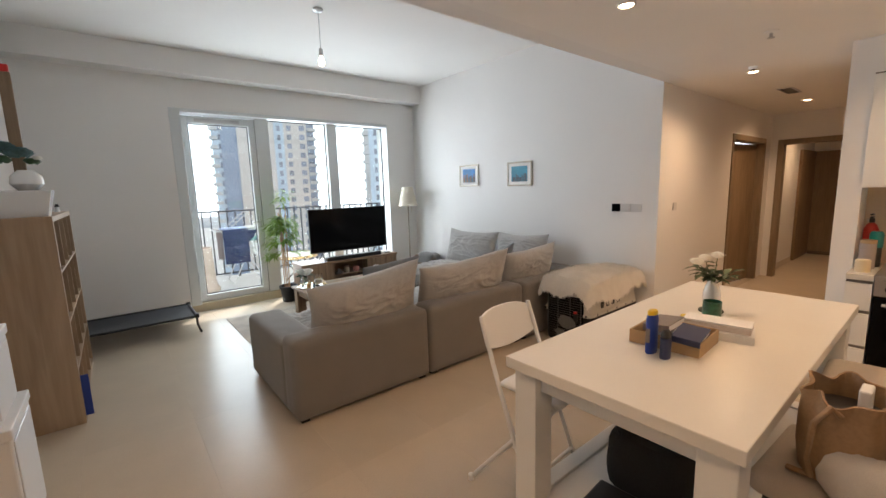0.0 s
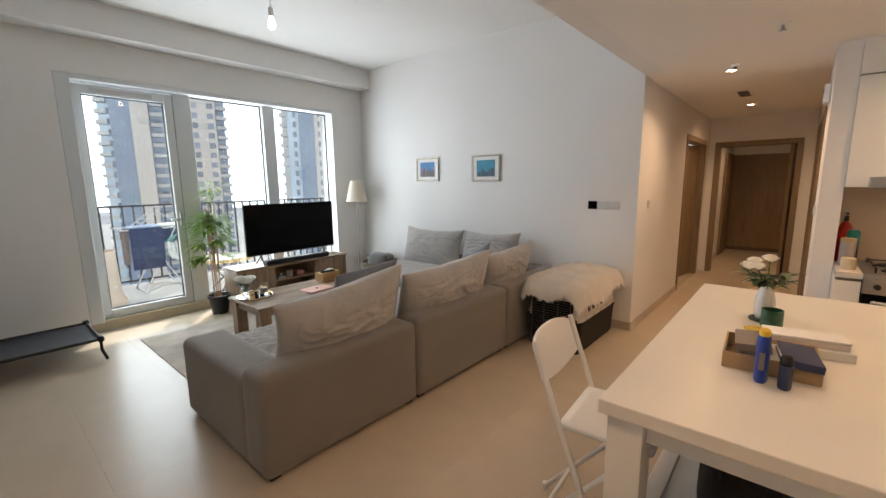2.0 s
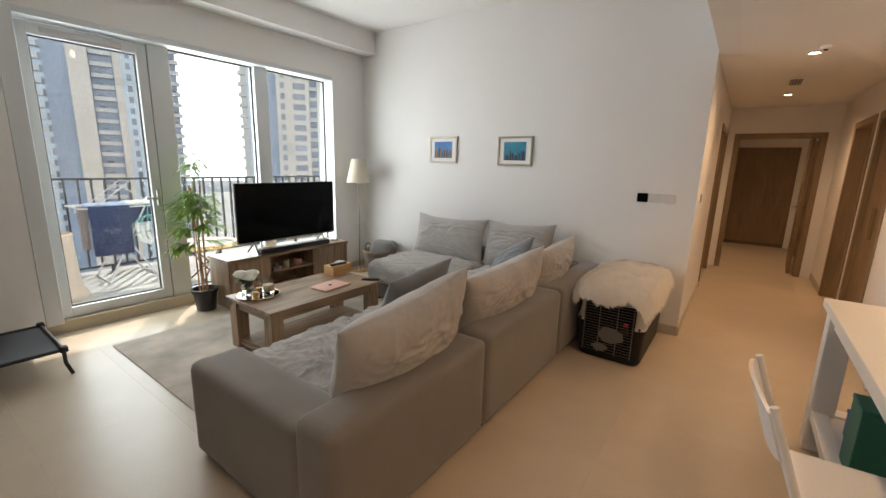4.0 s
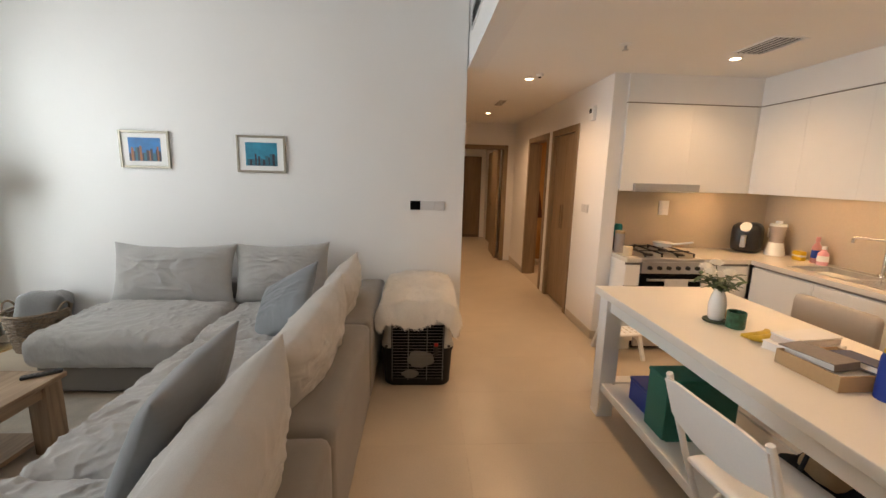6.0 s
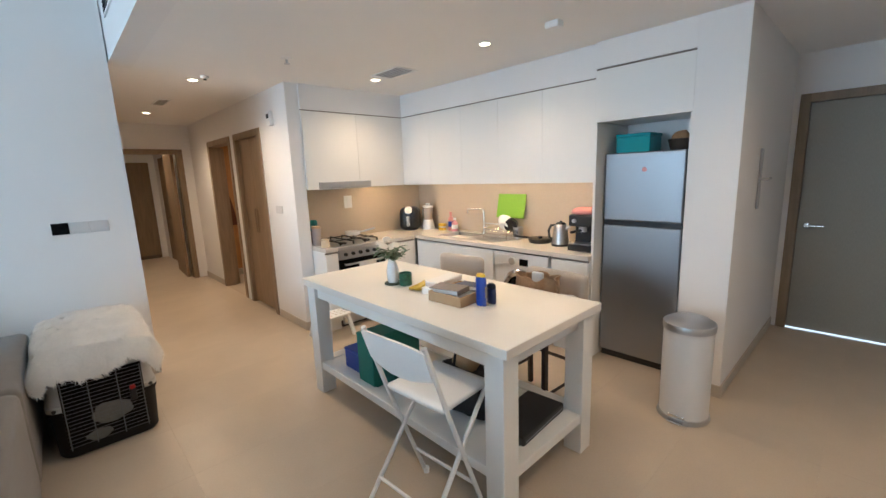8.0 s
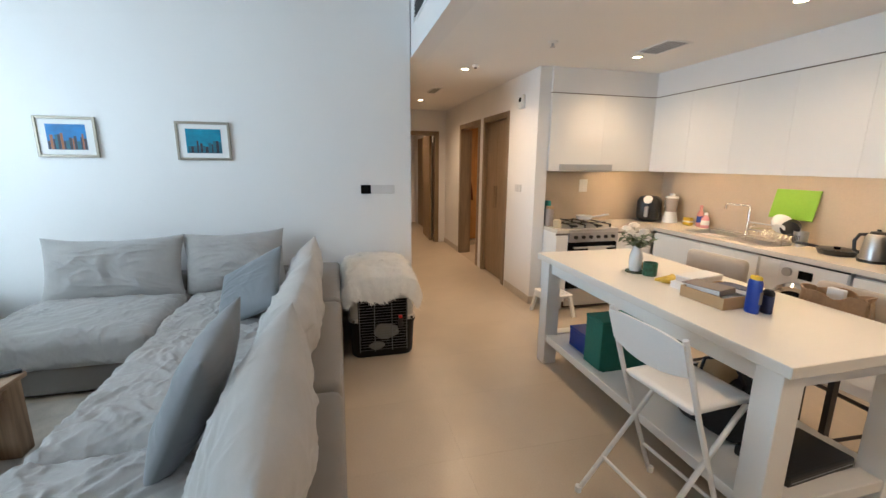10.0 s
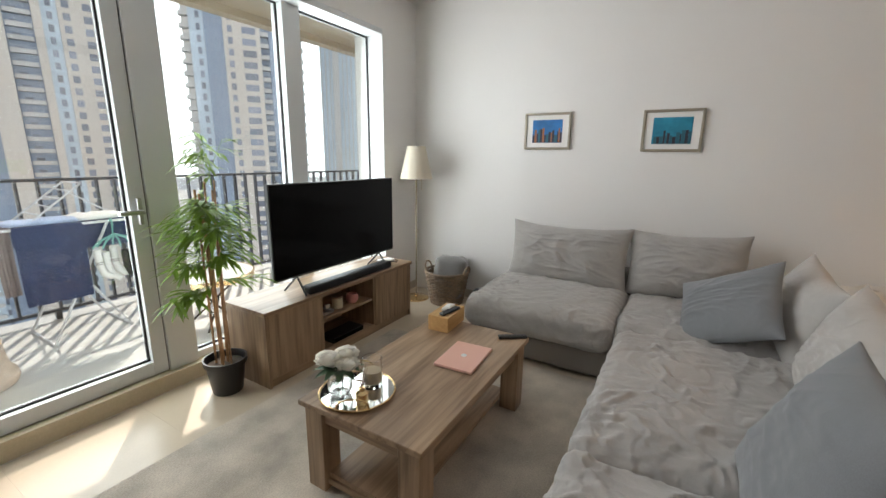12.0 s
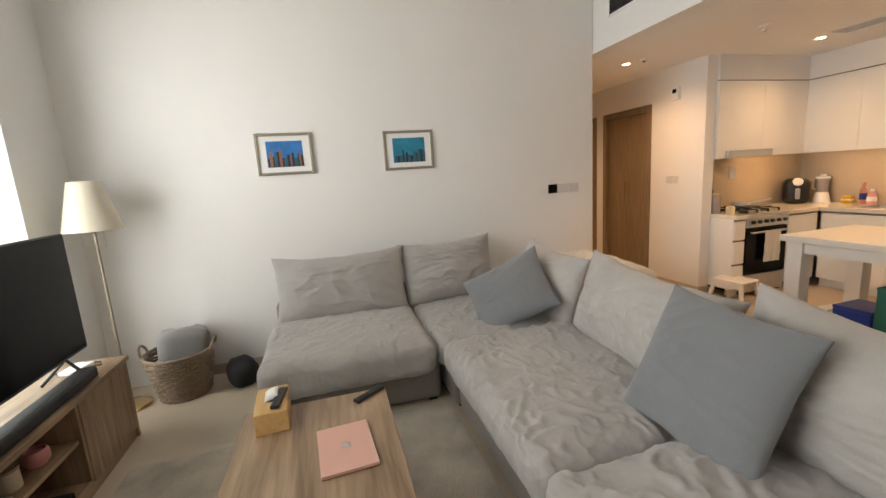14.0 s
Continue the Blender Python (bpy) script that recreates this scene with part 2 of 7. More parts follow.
# bulkhead between the high living room and the low kitchen ceiling, with two dark air slots
setting("bulkhead", boxes([(WX, EDGE - 0.16, LOW, EX + 0.18, EDGE, 3.45)]), WALL, "white bulkhead between high and low ceilings", "bulkhead")
setting("ceiling_living", box(WX, EDGE, HIGH, EX, NY, HIGH + 0.12), CEIL, "smooth white living room ceiling", "ceiling")
setting("ceiling_kitchen", boxes([(WX, FY, LOW, CEND, EDGE - 0.16, LOW + 0.12), (EX + 0.18, EDGE - 0.16, LOW, CEND, 2.085, LOW + 0.12), (CEND, -1.2, LOW, 12.2, 2.2, LOW + 0.12)]), CEIL, "lower white ceiling over kitchen and corridor", "ceiling")
setting("pelmet", boxes([(WX, 6.2, 3.06, EX, 6.225, HIGH), (WX, 6.225, 3.06, EX, NY, 3.08)]), WALL, "white curtain pelmet along the window wall", "pelmet")

# corridor: north wall with a doorway, south wall with cupboard and doorway, end wall with a door frame
setting("wall_corridor_north", boxes([(EX + 0.18, 2.085, 0, 6.60, 2.22, LOW), (8.03, 2.085, 0, CEND, 2.22, LOW), (6.60, 2.085, 2.18, 8.03, 2.22, LOW)]), WALL, "white painted corridor wall", "wall")
setting("wall_corridor_south", boxes([(4.44, 0.60, 0, 5.22, CY, LOW), (6.09, 0.60, 0, 6.30, CY, LOW), (7.30, 0.60, 0, CEND, CY, LOW), (5.22, 0.60, 2.2, 6.09, CY, LOW), (6.30, 0.60, 2.2, 7.30, CY, LOW)]), WALL, "white painted corridor wall with cupboard doors", "wall")
setting("wall_corridor_end", boxes([(CEND, -1.2, 0, CEND + 0.14, 0.885, LOW), (CEND, 1.975, 0, CEND + 0.14, 2.2, LOW), (CEND, 0.885, 2.165, CEND + 0.14, 1.975, LOW)]), WALL, "white painted wall at the corridor end", "wall")
setting("wall_bedroom_end", boxes([(11.35, 0.66, 0, 11.5, 0.915, LOW), (11.35, 0.915, 2.10, 11.5, 2.06, LOW)]), WALL, "plain white wall of the far room", "wall")
setting("wall_bedroom_north", box(CEND + 0.14, 2.06, 0, 11.5, 2.2, LOW), WALL, "plain white wall of the far room", "wall")
setting("wall_bedroom_south", boxes([(CEND + 0.14, 0.66, 0, 9.98, 0.80, LOW), (10.96, 0.66, 0, 11.35, 0.80, LOW), (9.98, 0.66, 2.17, 10.96, 0.80, LOW)]), WALL, "plain white wall of the far room", "wall")
setting("wall_side_room", boxes([(6.0, 3.6, 0, 8.3, 3.75, LOW), (5.9, 2.22, 0, 6.0, 3.75, LOW)]), WALL, "plain wall of the room behind the corridor", "wall")
setting("wall_bathroom", boxes([(6.09, -1.1, 0, CEND, -0.95, LOW), (6.0, -1.1, 0, 6.09, 0.6, LOW)]), WALL, "warmly lit wall of the bathroom", "wall")
setting("wall_cupboard", boxes([(5.12, 0.0, 0, 6.0, 0.04, LOW), (5.12, 0.04, 0, 5.17, 0.6, LOW)]), WALL, "back of the built-in cupboard", "wall")
setting("ceiling_side_room", box(5.9, 2.22, LOW, 8.3, 3.75, LOW + 0.1), CEIL, "white ceiling of the side room", "ceiling")
# kitchen walls and entrance
KY, KX = -1.22, 4.78
setting("wall_kitchen_back", box(1.215, KY - 0.15, 0, KX + 0.15, KY, LOW), WALL, "white painted kitchen wall", "wall")
setting("wall_kitchen_side", box(KX, KY, 0, KX + 0.15, 0.60, LOW), WALL, "white painted kitchen wall behind the cooker", "wall")
setting("wall_fridge_column", boxes([(0.93, KY - 0.15, 0, 1.2155, -0.645, LOW), (0.93, FY, 0, 1.08, KY - 0.15, LOW)]), WALL, "white painted wall beside the refrigerator", "wall")
setting("wall_entrance", boxes([(WX, FY - 0.2, 0, -0.12, FY, LOW), (0.86, FY - 0.2, 0, 1.08, FY, LOW), (-0.12, FY - 0.2, 2.2, 0.86, FY, LOW)]), WALL, "white painted entrance wall", "wall")

# floors: screed under large tiles
setting("floor", boxes([(WX, FY, -0.12, KX + 0.15, NY, -0.004), (KX + 0.15, -1.35, -0.12, 12.0, 4.15, -0.004)]), GROUT, "tiled floor with thin joints", "floor")
FLOOR = bpy.data.objects["floor"]
tile_rows = []
TX, TY = 0.609, 1.218


def tile_mesh(w, d):
    bm = box(0, 0, -0.02, w, d, 0.0)
    top = [e for e in bm.edges if all(v.co.z > -0.001 for v in e.verts)]
    bmesh.ops.bevel(bm, geom=top, offset=0.0002, segments=1, affect="EDGES")
    me = bpy.data.meshes.new("floor_tile")
    bm.to_mesh(me)
    bm.free()
    me.materials.append(TILE)
    return me


TILE_MESHES = {}


def lay_tiles(x0, y0, x1, y1, ox, oy):
    """Tiles clipped to a rectangle, one object each on shared meshes."""
    for i in range(math.floor((x0 - ox) / TX), math.ceil((x1 - ox) / TX)):
        for j in range(math.floor((y0 - oy) / TY), math.ceil((y1 - oy) / TY)):
            a, b = max(x0, ox + i * TX), min(x1, ox + (i + 1) * TX)
            c, d = max(y0, oy + j * TY), min(y1, oy + (j + 1) * TY)
            w, h = round(b - a - 0.0005, 4), round(d - c - 0.0005, 4)
            if w < 0.02 or h < 0.02:
                continue
            if (w, h) not in TILE_MESHES:
                TILE_MESHES[w, h] = tile_mesh(w, h)
            ob = new("floor_tile", TILE_MESHES[w, h])
            ob.parent = FLOOR
            ob.location = (a + 0.00025, c + 0.00025, 0)


# window wall: frame, door leaf, panes
GY = 6.645
WZ = 2.65
sill = setting("window_sill", boxes([(0.762, 6.53, 0, 3.933, 6.82, 0.115)], 0.004), STONE, "beige stone threshold under the balcony glazing", "sill")
win = thing("window_1", "pale aluminium balcony glazing with a door and two panes", "window", kind="structure")
part("window_frame", boxes([(0.762, 6.447, 0.115, 0.882, GY + 0.05, 2.698), (3.926, 6.447, 0.115, 3.933, GY + 0.05, 2.698), (0.882, 6.447, WZ, 3.926, GY + 0.05, 2.698), (1.807, GY - 0.075, 0.115, 1.99, GY + 0.05, WZ), (2.885, GY - 0.075, 0.115, 3.05, GY + 0.05, WZ), (1.99, GY - 0.05, 0.115, 2.885, GY + 0.05, 0.165), (3.05, GY - 0.05, 0.115, 3.926, GY + 0.05, 0.165)], 0.003, 1), ALU, win)
for a, b in ((1.99, 2.885), (3.05, 3.926)):
    p = part("pane", box(a - 0.004, GY, 0.16, b + 0.004, GY + 0.012, WZ + 0.004), GLASS, win)
    p.visible_shadow = False
    part("seal", boxes([(a, GY - 0.014, 0.165, a + 0.014, GY - 0.001, WZ), (b - 0.014, GY - 0.014, 0.165, b, GY - 0.001, WZ), (a + 0.014, GY - 0.014, WZ - 0.014, b - 0.014, GY - 0.001, WZ), (a + 0.014, GY - 0.014, 0.165, b - 0.014, GY - 0.001, 0.177)]), SEAL, win)
door = thing("balcony_door", "pale aluminium glazed balcony door, shut", "door", kind="structure")
L0, L1, B0, B1 = 0.887, 1.802, 0.12, 2.633
part("door_frame", boxes([(L0, GY - 0.06, B0, L0 + 0.085, GY + 0.035, B1), (L1 - 0.085, GY - 0.06, B0, L1, GY + 0.035, B1), (L0 + 0.085, GY - 0.06, B1 - 0.095, L1 - 0.085, GY + 0.035, B1), (L0 + 0.085, GY - 0.06, B0, L1 - 0.085, GY + 0.035, B0 + 0.09)], 0.004), ALU, door)
part("closer", boxes([(1.05, GY - 0.075, B1 - 0.075, 1.60, GY - 0.061, B1 - 0.03)], 0.003, 1), STEEL, door, "slim grey overhead closer")
part("hinge_gap", boxes([(L1 + 0.0005, GY - 0.056, B0, L1 + 0.0045, GY + 0.03, B1), (L0 - 0.0045, GY - 0.056, B0, L0 - 0.0005, GY + 0.03, B1)]), SEAL, door)
p = part("pane", box(L0 + 0.08, GY - 0.006, B0 + 0.085, L1 - 0.08, GY + 0.006, B1 - 0.09), GLASS, door)
p.visible_shadow = False
a, b, c, d = L0 + 0.085, L1 - 0.085, B0 + 0.09, B1 - 0.095
part("seal", boxes([(a, GY - 0.022, c, a + 0.013, GY - 0.007, d), (b - 0.013, GY - 0.022, c, b, GY - 0.007, d), (a + 0.013, GY - 0.022, d - 0.013, b - 0.013, GY - 0.007, d), (a + 0.013, GY - 0.022, c, b - 0.013, GY - 0.007, c + 0.013)]), SEAL, door)
part("handle", boxes([(1.747, GY - 0.09, 1.10, 1.772, GY - 0.06, 1.26), (1.64, GY - 0.125, 1.165, 1.772, GY - 0.09, 1.19)], 0.006), STEEL, door, "metal lever handle")

# ---- doors, trims and fittings ----
def skirting(name, x0, y0, x1, y1):
    setting("baseboard" + name, box(x0, y0, 0, x1, y1, 0.09, 0.003, 1), SKIRT, "beige tile skirting along the wall foot", "baseboard")


skirting("_east", EX - 0.012, 2.087, EX - 0.001, 6.2)
skirting("_end", EX - 0.01, 2.073, EX + 0.18, 2.084)
skirting("_corridor_north", EX + 0.18, 2.073, 6.59, 2.084)
skirting("_window_left", WX + 0.002, NY - 0.012, 0.755, NY - 0.001)
skirting("_window_right", 3.94, NY - 0.012, EX - 0.013, NY - 0.001)
skirting("_corridor_south", 4.445, CY + 0.001, 5.15, CY + 0.012)
skirting("_corridor_south_end", 7.38, CY + 0.001, CEND - 0.002, CY + 0.012)
skirting("_kitchen_end", 4.428, 0.60, 4.439, CY + 0.011)
skirting("_column", 0.918, FY + 0.02, 0.929, -0.645)
skirting("_column_front", 0.918, -0.644, 1.214, -0.633)
skirting("_west", WX + 0.001, FY + 0.02, WX + 0.012, 6.43)


def door_frame(name, axis, a, b, wall0, wall1, top, label, width=0.075):
    """A veneered frame round an opening in a wall that lies along x or y."""
    d = 0.014
    rows = [(a - width + 0.02, wall0 - d, 0, a + 0.02, wall1 + d, top + width - 0.02), (b - 0.02, wall0 - d, 0, b + width - 0.02, wall1 + d, top + width - 0.02), (a + 0.02, wall0 - d, top - 0.02, b - 0.02, wall1 + d, top + width - 0.02)]
    if axis == "y":
        rows = [(r[1], r[0], r[2], r[4], r[3], r[5]) for r in rows]
    ob = setting(name, boxes(rows, 0.003, 1), FRAMEWOOD, label, "door frame")
    return ob


door_frame("door_frame_1", "y", 0.925, 1.935, CEND, CEND + 0.14, 2.125, "brown veneered door frame at the corridor end")
door_frame("door_frame_2", "x", 6.63, 8.00, 2.085, 2.22, 2.14, "brown veneered door frame in the corridor wall")
door_frame("door_frame_3", "x", 6.33, 7.27, 0.60, CY, 2.16, "brown veneered frame of the open bathroom doorway")
door_frame("door_frame_4", "x", 5.25, 6.06, 0.60, CY, 2.16, "brown veneered frame of the cupboard")
door_frame("door_frame_5", "x", -0.09, 0.83, FY - 0.2, FY, 2.16, "grey-brown frame of the entrance door")


def leaf(name, label, m, w, h, thick=0.045, handle=True, mate=None):
    """A flush door leaf hinged at its local origin, running along local x."""
    t = thing(name, label, "door", m, kind="structure")
    panel = part("panel", box(0, -thick / 2, 0.008, w, thick / 2, h, 0.003, 1), mate or DOORWOOD, t)
    if handle:
        for s in (-1, 1):
            bm = bmesh.new()
            bm_rod(bm, (w - 0.07, s * thick / 2, 1.02), (w - 0.07, s * (thick / 2 + 0.008), 1.02), 0.026, n=20)
            bm_rod(bm, (w - 0.07, s * thick / 2, 1.02), (w - 0.07, s * (thick / 2 + 0.05), 1.02), 0.009)
            bm_rod(bm, (w - 0.065, s * (thick / 2 + 0.05), 1.02), (w - 0.19, s * (thick / 2 + 0.05), 1.02), 0.009)
            part("handle", bm, CHROME, panel, "satin metal lever handle", True)
    return t


leaf("door_1", "brown veneered door standing open into the far room", pose(CEND + 0.16, 1.0, 0, 0, 0, -3), 0.90, 2.13)
leaf("door_2", "brown veneered door of the side room, ajar", pose(7.97, 2.19, 0, 0, 0, 172), 1.30, 2.11)
leaf("door_3", "warm brown bathroom door standing open inwards", pose(7.26, 0.565, 0, 0, 0, -6), 0.86, 2.13)
CUP = thing("cupboard_door", "brown veneered double cupboard doors, shut", "cupboard door", kind="structure")
for a, b in ((5.272, 5.654), (5.657, 6.038)):
    part("panel", box(a, 0.66, 0.02, b, 0.705, 2.138, 0.003, 1), DOORWOOD, CUP)
for x in (5.62, 5.69):
    part("handle", boxes([(x - 0.008, 0.705, 0.98, x + 0.008, 0.725, 1.28)], 0.004, 1), FRAMEWOOD, CUP, "slim recessed pull handle")
ENTRY = mat("entrance_veneer", (0.29, 0.27, 0.22), 0.5, grain=0.08, scale=30, stretch=(12, 12, 1), bump=0.0004)
leaf("door_4", "grey-brown entrance door, shut", pose(-0.068, FY - 0.06, 0), 0.876, 2.138, mate=ENTRY)
# doors of the far room, seen through the open door
PLINTH = wood("dark_plinth", (0.10, 0.07, 0.045), (0.14, 0.10, 0.065), "y", 1.0)
leaf("door_5", "wide brown veneered door at the end, shut", pose(11.38, 2.018, 0, 0, 0, -90), 1.10, 2.10, 0.05, False)
setting("baseboard_far", box(11.34, 0.93, 0.0, 11.352, 2.01, 0.07, 0.002, 1), PLINTH, "dark wooden plinth below the door", "baseboard")
leaf("door_6", "brown veneered door of a side room, shut", pose(10.955, 0.775, 0, 0, 0, 180), 0.97, 2.165, 0.045)
leaf("door_7", "tall brown veneered door in the side wall, shut", pose(10.18, 2.035, 0), 1.15, 2.10, 0.045, False)
skirting("_far_north", CEND + 0.16, 2.048, 10.16, 2.059)

# bathroom: warm lit wooden vanity and a hanging towel seen through the doorway
# The panels' orange tone also carries the amber lamplight on the wall.
TEAK = wood("amber_lit_wood", (0.34, 0.155, 0.045), (0.48, 0.245, 0.085), "z", 1.0)
v = thing("bathroom_cabinet", "wooden bathroom wall panel with amber lamplight in its tone", "cabinet")
part("panel", box(6.10, -0.945, 0.12, 8.28, -0.91, 2.3, 0.003, 1), TEAK, v)
part("side_panel", box(8.24, -0.90, 0.06, 8.28, 0.44, 2.3, 0.003, 1), TEAK, v)
part("threshold", box(7.95, -0.45, 0.0, 8.239, 0.44, 0.06, 0.004, 1), STONE, v, "pale stone step")
part("shelf", box(6.10, -0.91, 0.10, 8.239, -0.5, 0.16, 0.004, 1), STONE, v)
part("base", box(6.10, -0.945, 0, 8.28, -0.55, 0.10), TEAK, v)

BATHTOWEL = mat("dark_towel", (0.10, 0.035, 0.02), 0.95, grain=0.15, scale=120, bump=0.003, sheen=0.3)
t = thing("towel", "dark brown towel hanging on a hook", "towel", pose(8.235, 0.34, 0.86, 0, 0, 90))
bm = bmesh.new()
n, k = 16, 14
grid = [[bm.verts.new(((2 * i / n - 1) * (0.05 + 0.10 * (1 - j / k) ** 0.6), 0.03 + 0.02 * math.cos(9 * i / n) * (1 - 0.5 * j / k), 0.55 * j / k)) for j in range(k + 1)] for i in range(n + 1)]
for i in range(n):
    for j in range(k):
        bm.faces.new((grid[i][j], grid[i + 1][j], grid[i + 1][j + 1], grid[i][j + 1]))
ext = bmesh.ops.extrude_face_region(bm, geom=list(bm.faces))
for g in ext["geom"]:
    if isinstance(g, bmesh.types.BMVert):
        g.co.y -= 0.012
bmesh.ops.recalc_face_normals(bm, faces=bm.faces)
part("cloth", bm, BATHTOWEL, t, "", True)
bm = bmesh.new()
bm_rod(bm, (0, -0.005, 0.55), (0, 0.06, 0.56), 0.006)
part("hook", bm, CHROME, t, "small metal hook", True)
LAMPWHITE = mat("lamp_white", (0.8, 0.8, 0.79), 0.4)
PLATE = mat("switch_plastic", (0.62, 0.61, 0.60), 0.35)
GLOW = mat("warm_led", (1.0, 0.72, 0.42), 0.5, emit=26)


def downlight(x, y, energy, z=LOW):
    t = thing("downlight", "recessed round ceiling spotlight, lit warm", "ceiling light", pose(x, y, z), "ceiling spotlights")
    ring = part("ring", turned([(0.052, 0.0), (0.052, -0.004), (0.043, -0.007), (0.036, -0.002), (0.036, 0.0)], 28), LAMPWHITE, t, "", True)
    part("lens", turned([(0.0, -0.0035), (0.036, -0.0035), (0.036, -0.001), (0.0, -0.001)], 24), GLOW, ring, "glowing warm lens")
    lamp("downlight_lamp", "SPOT", look((x, y, z - 0.03), (x, y, 0)) , energy, WARM, radius=0.05, spot=150)


DOWN = 36
# The pair at x = 0.2 is added; no fixture is seen there.
for x, y in ((2.45, 0.03), (3.87, 0.04), (2.42, 1.40), (4.81, 1.435), (7.14, 1.464), (0.2, 0.03), (0.2, 1.40)):
    downlight(x, y, DOWN * (1.9 if x > 4.2 else 1.0))
# Unseen spotlights added to brighten the far room and the bathroom.
downlight(9.4, 1.5, 60)
downlight(7.1, -0.2, 60)


def vent(x0, y0, x1, y1, z, n, name="ceiling_vent"):
    t = thing(name, "white ceiling air vent with black shade painted between its slats", "vent", group="ceiling vents")
    edge = part("frame", boxes([(x0, y0, z - 0.008, x1, y0 + 0.018, z - 0.001), (x0, y1 - 0.018, z - 0.008, x1, y1, z - 0.001), (x0, y0 + 0.018, z - 0.008, x0 + 0.018, y1 - 0.018, z - 0.001), (x1 - 0.018, y0 + 0.018, z - 0.008, x1, y1 - 0.018, z - 0.001)]), LAMPWHITE, t)
    # Black sheet on the solid ceiling paints the shade behind the slats.
    part("backing", box(x0 + 0.018, y0 + 0.018, z - 0.003, x1 - 0.018, y1 - 0.018, z - 0.001), BLACK, t)
    for k in range(n):
        y = y0 + 0.02 + (y1 - y0 - 0.04) * (k + 0.5) / n
        bm = bmesh.new()
        bm_box(bm, x0 + 0.018, -0.004, -0.001, x1 - 0.018, 0.004, 0.001, m=Matrix.Translation((0, y, z - 0.008)) @ Matrix.Rotation(radians(62), 4, "X"))
        part("slat", bm, PLATE, edge)


vent(3.335, -0.06, 3.735, 0.18, LOW, 5)
vent(5.97, 1.385, 6.42, 1.525, LOW, 4)
# slot in the bulkhead's face
t = thing("wall_vent", "dark slot air vent in the white bulkhead", "vent")
# No duct is cut here: a black sheet gives the slot its shade.
part("backing", box(2.57, EDGE + 0.001, 2.83, 4.25, EDGE + 0.004, 2.97), BLACK, t)
part("frame", boxes([(2.55, EDGE + 0.001, 2.97, 4.27, EDGE + 0.012, 2.985), (2.55, EDGE + 0.001, 2.815, 4.27, EDGE + 0.012, 2.83), (2.55, EDGE + 0.001, 2.83, 2.57, EDGE + 0.012, 2.97), (4.25, EDGE + 0.001, 2.83, 4.27, EDGE + 0.012, 2.97)]), LAMPWHITE, t)
for k in range(4):
    part("slat", box(2.57, EDGE + 0.005, 2.848 + 0.03 * k, 4.25, EDGE + 0.011, 2.853 + 0.03 * k), BLACK, t)


def sprinkler(x, y, z=LOW):
    t = thing("sprinkler", "small white ceiling sprinkler head", "sprinkler", pose(x, y, z))
    part("plate", turned([(0.0, 0.0), (0.042, 0.0), (0.042, -0.006), (0.02, -0.012), (0.0, -0.012)], 24), LAMPWHITE, t, "", True)
    part("head", turned([(0.0, -0.012), (0.010, -0.012), (0.010, -0.036), (0.022, -0.040), (0.022, -0.044), (0.0, -0.044)], 16), STEEL, t, "metal deflector", True)


sprinkler(3.648, 1.037)
t = thing("smoke_detector", "small white ceiling sensor with dark lens", "sensor", pose(4.61, 1.385, LOW))
part("body", turned([(0.0, 0.0), (0.035, 0.0), (0.033, -0.02), (0.0, -0.025)], 24), LAMPWHITE, t, "", True)
part("lens", turned([(0.0, -0.025), (0.016, -0.025), (0.012, -0.035), (0.0, -0.037)], 16), BLACK, t, "dark lens", True)
t = thing("ceiling_sensor", "white box-shaped ceiling sensor with dark side", "sensor", pose(1.87, 0.02, LOW))
part("body", box(-0.05, -0.035, -0.045, 0.05, 0.035, -0.001, 0.008), LAMPWHITE, t)
part("lens", box(-0.03, -0.039, -0.04, 0.03, -0.035, -0.012, 0.001, 1), BLACK, t, "dark lens")


def switch_plate(m, widths, label, mats=None):
    """A row of square plates on a wall; local x runs along the wall and y out of it."""
    t = thing("light_switch", label, "switch", m)
    x = 0
    for k, w in enumerate(widths):
        mm = mats[k] if mats else PLATE
        plate = part("plate", box(x + 0.001, 0.001, -0.043, x + w - 0.001, 0.011, 0.043, 0.003), mm, t, "black thermostat screen" if mm is SCREEN else "")
        if mm is not SCREEN:
            part("rocker", box(x + 0.014, 0.011, -0.028, x + w - 0.014, 0.014, 0.028, 0.001, 1), PLATE, plate)
        x += w
    return t


switch_plate(pose(EX, 2.253, 1.32, 0, 0, 90), (0.118, 0.118, 0.10), "white switch plates with a black thermostat display", (PLATE, PLATE, SCREEN))
switch_plate(pose(4.77, CY, 1.30), (0.086, 0.086), "white double light switch on the wall")
switch_plate(pose(4.92, 2.085, 1.32, 0, 0, 180), (0.086,), "white single light switch on the corridor wall")
t = thing("door_intercom", "small white wall alarm unit with dark display", "alarm unit", pose(4.82, CY, 2.265))
part("body", box(-0.05, 0.001, -0.075, 0.05, 0.045, 0.075, 0.01), LAMPWHITE, t)
part("display", box(-0.028, 0.045, 0.0, 0.028, 0.048, 0.045, 0.001, 1), SCREEN, t, "dark display")
t = thing("door_lock", "narrow grey metal door lock plate with lever", "door handle")
part("plate", box(0.914, -1.30, 1.28, 0.929, -1.25, 1.72, 0.003, 1), STEEL, t)
bm = bmesh.new()
bm_rod(bm, (0.915, -1.275, 1.5), (0.875, -1.275, 1.5), 0.009)
bm_rod(bm, (0.875, -1.27, 1.5), (0.875, -1.40, 1.5), 0.009)
part("lever", bm, STEEL, t, "", True)

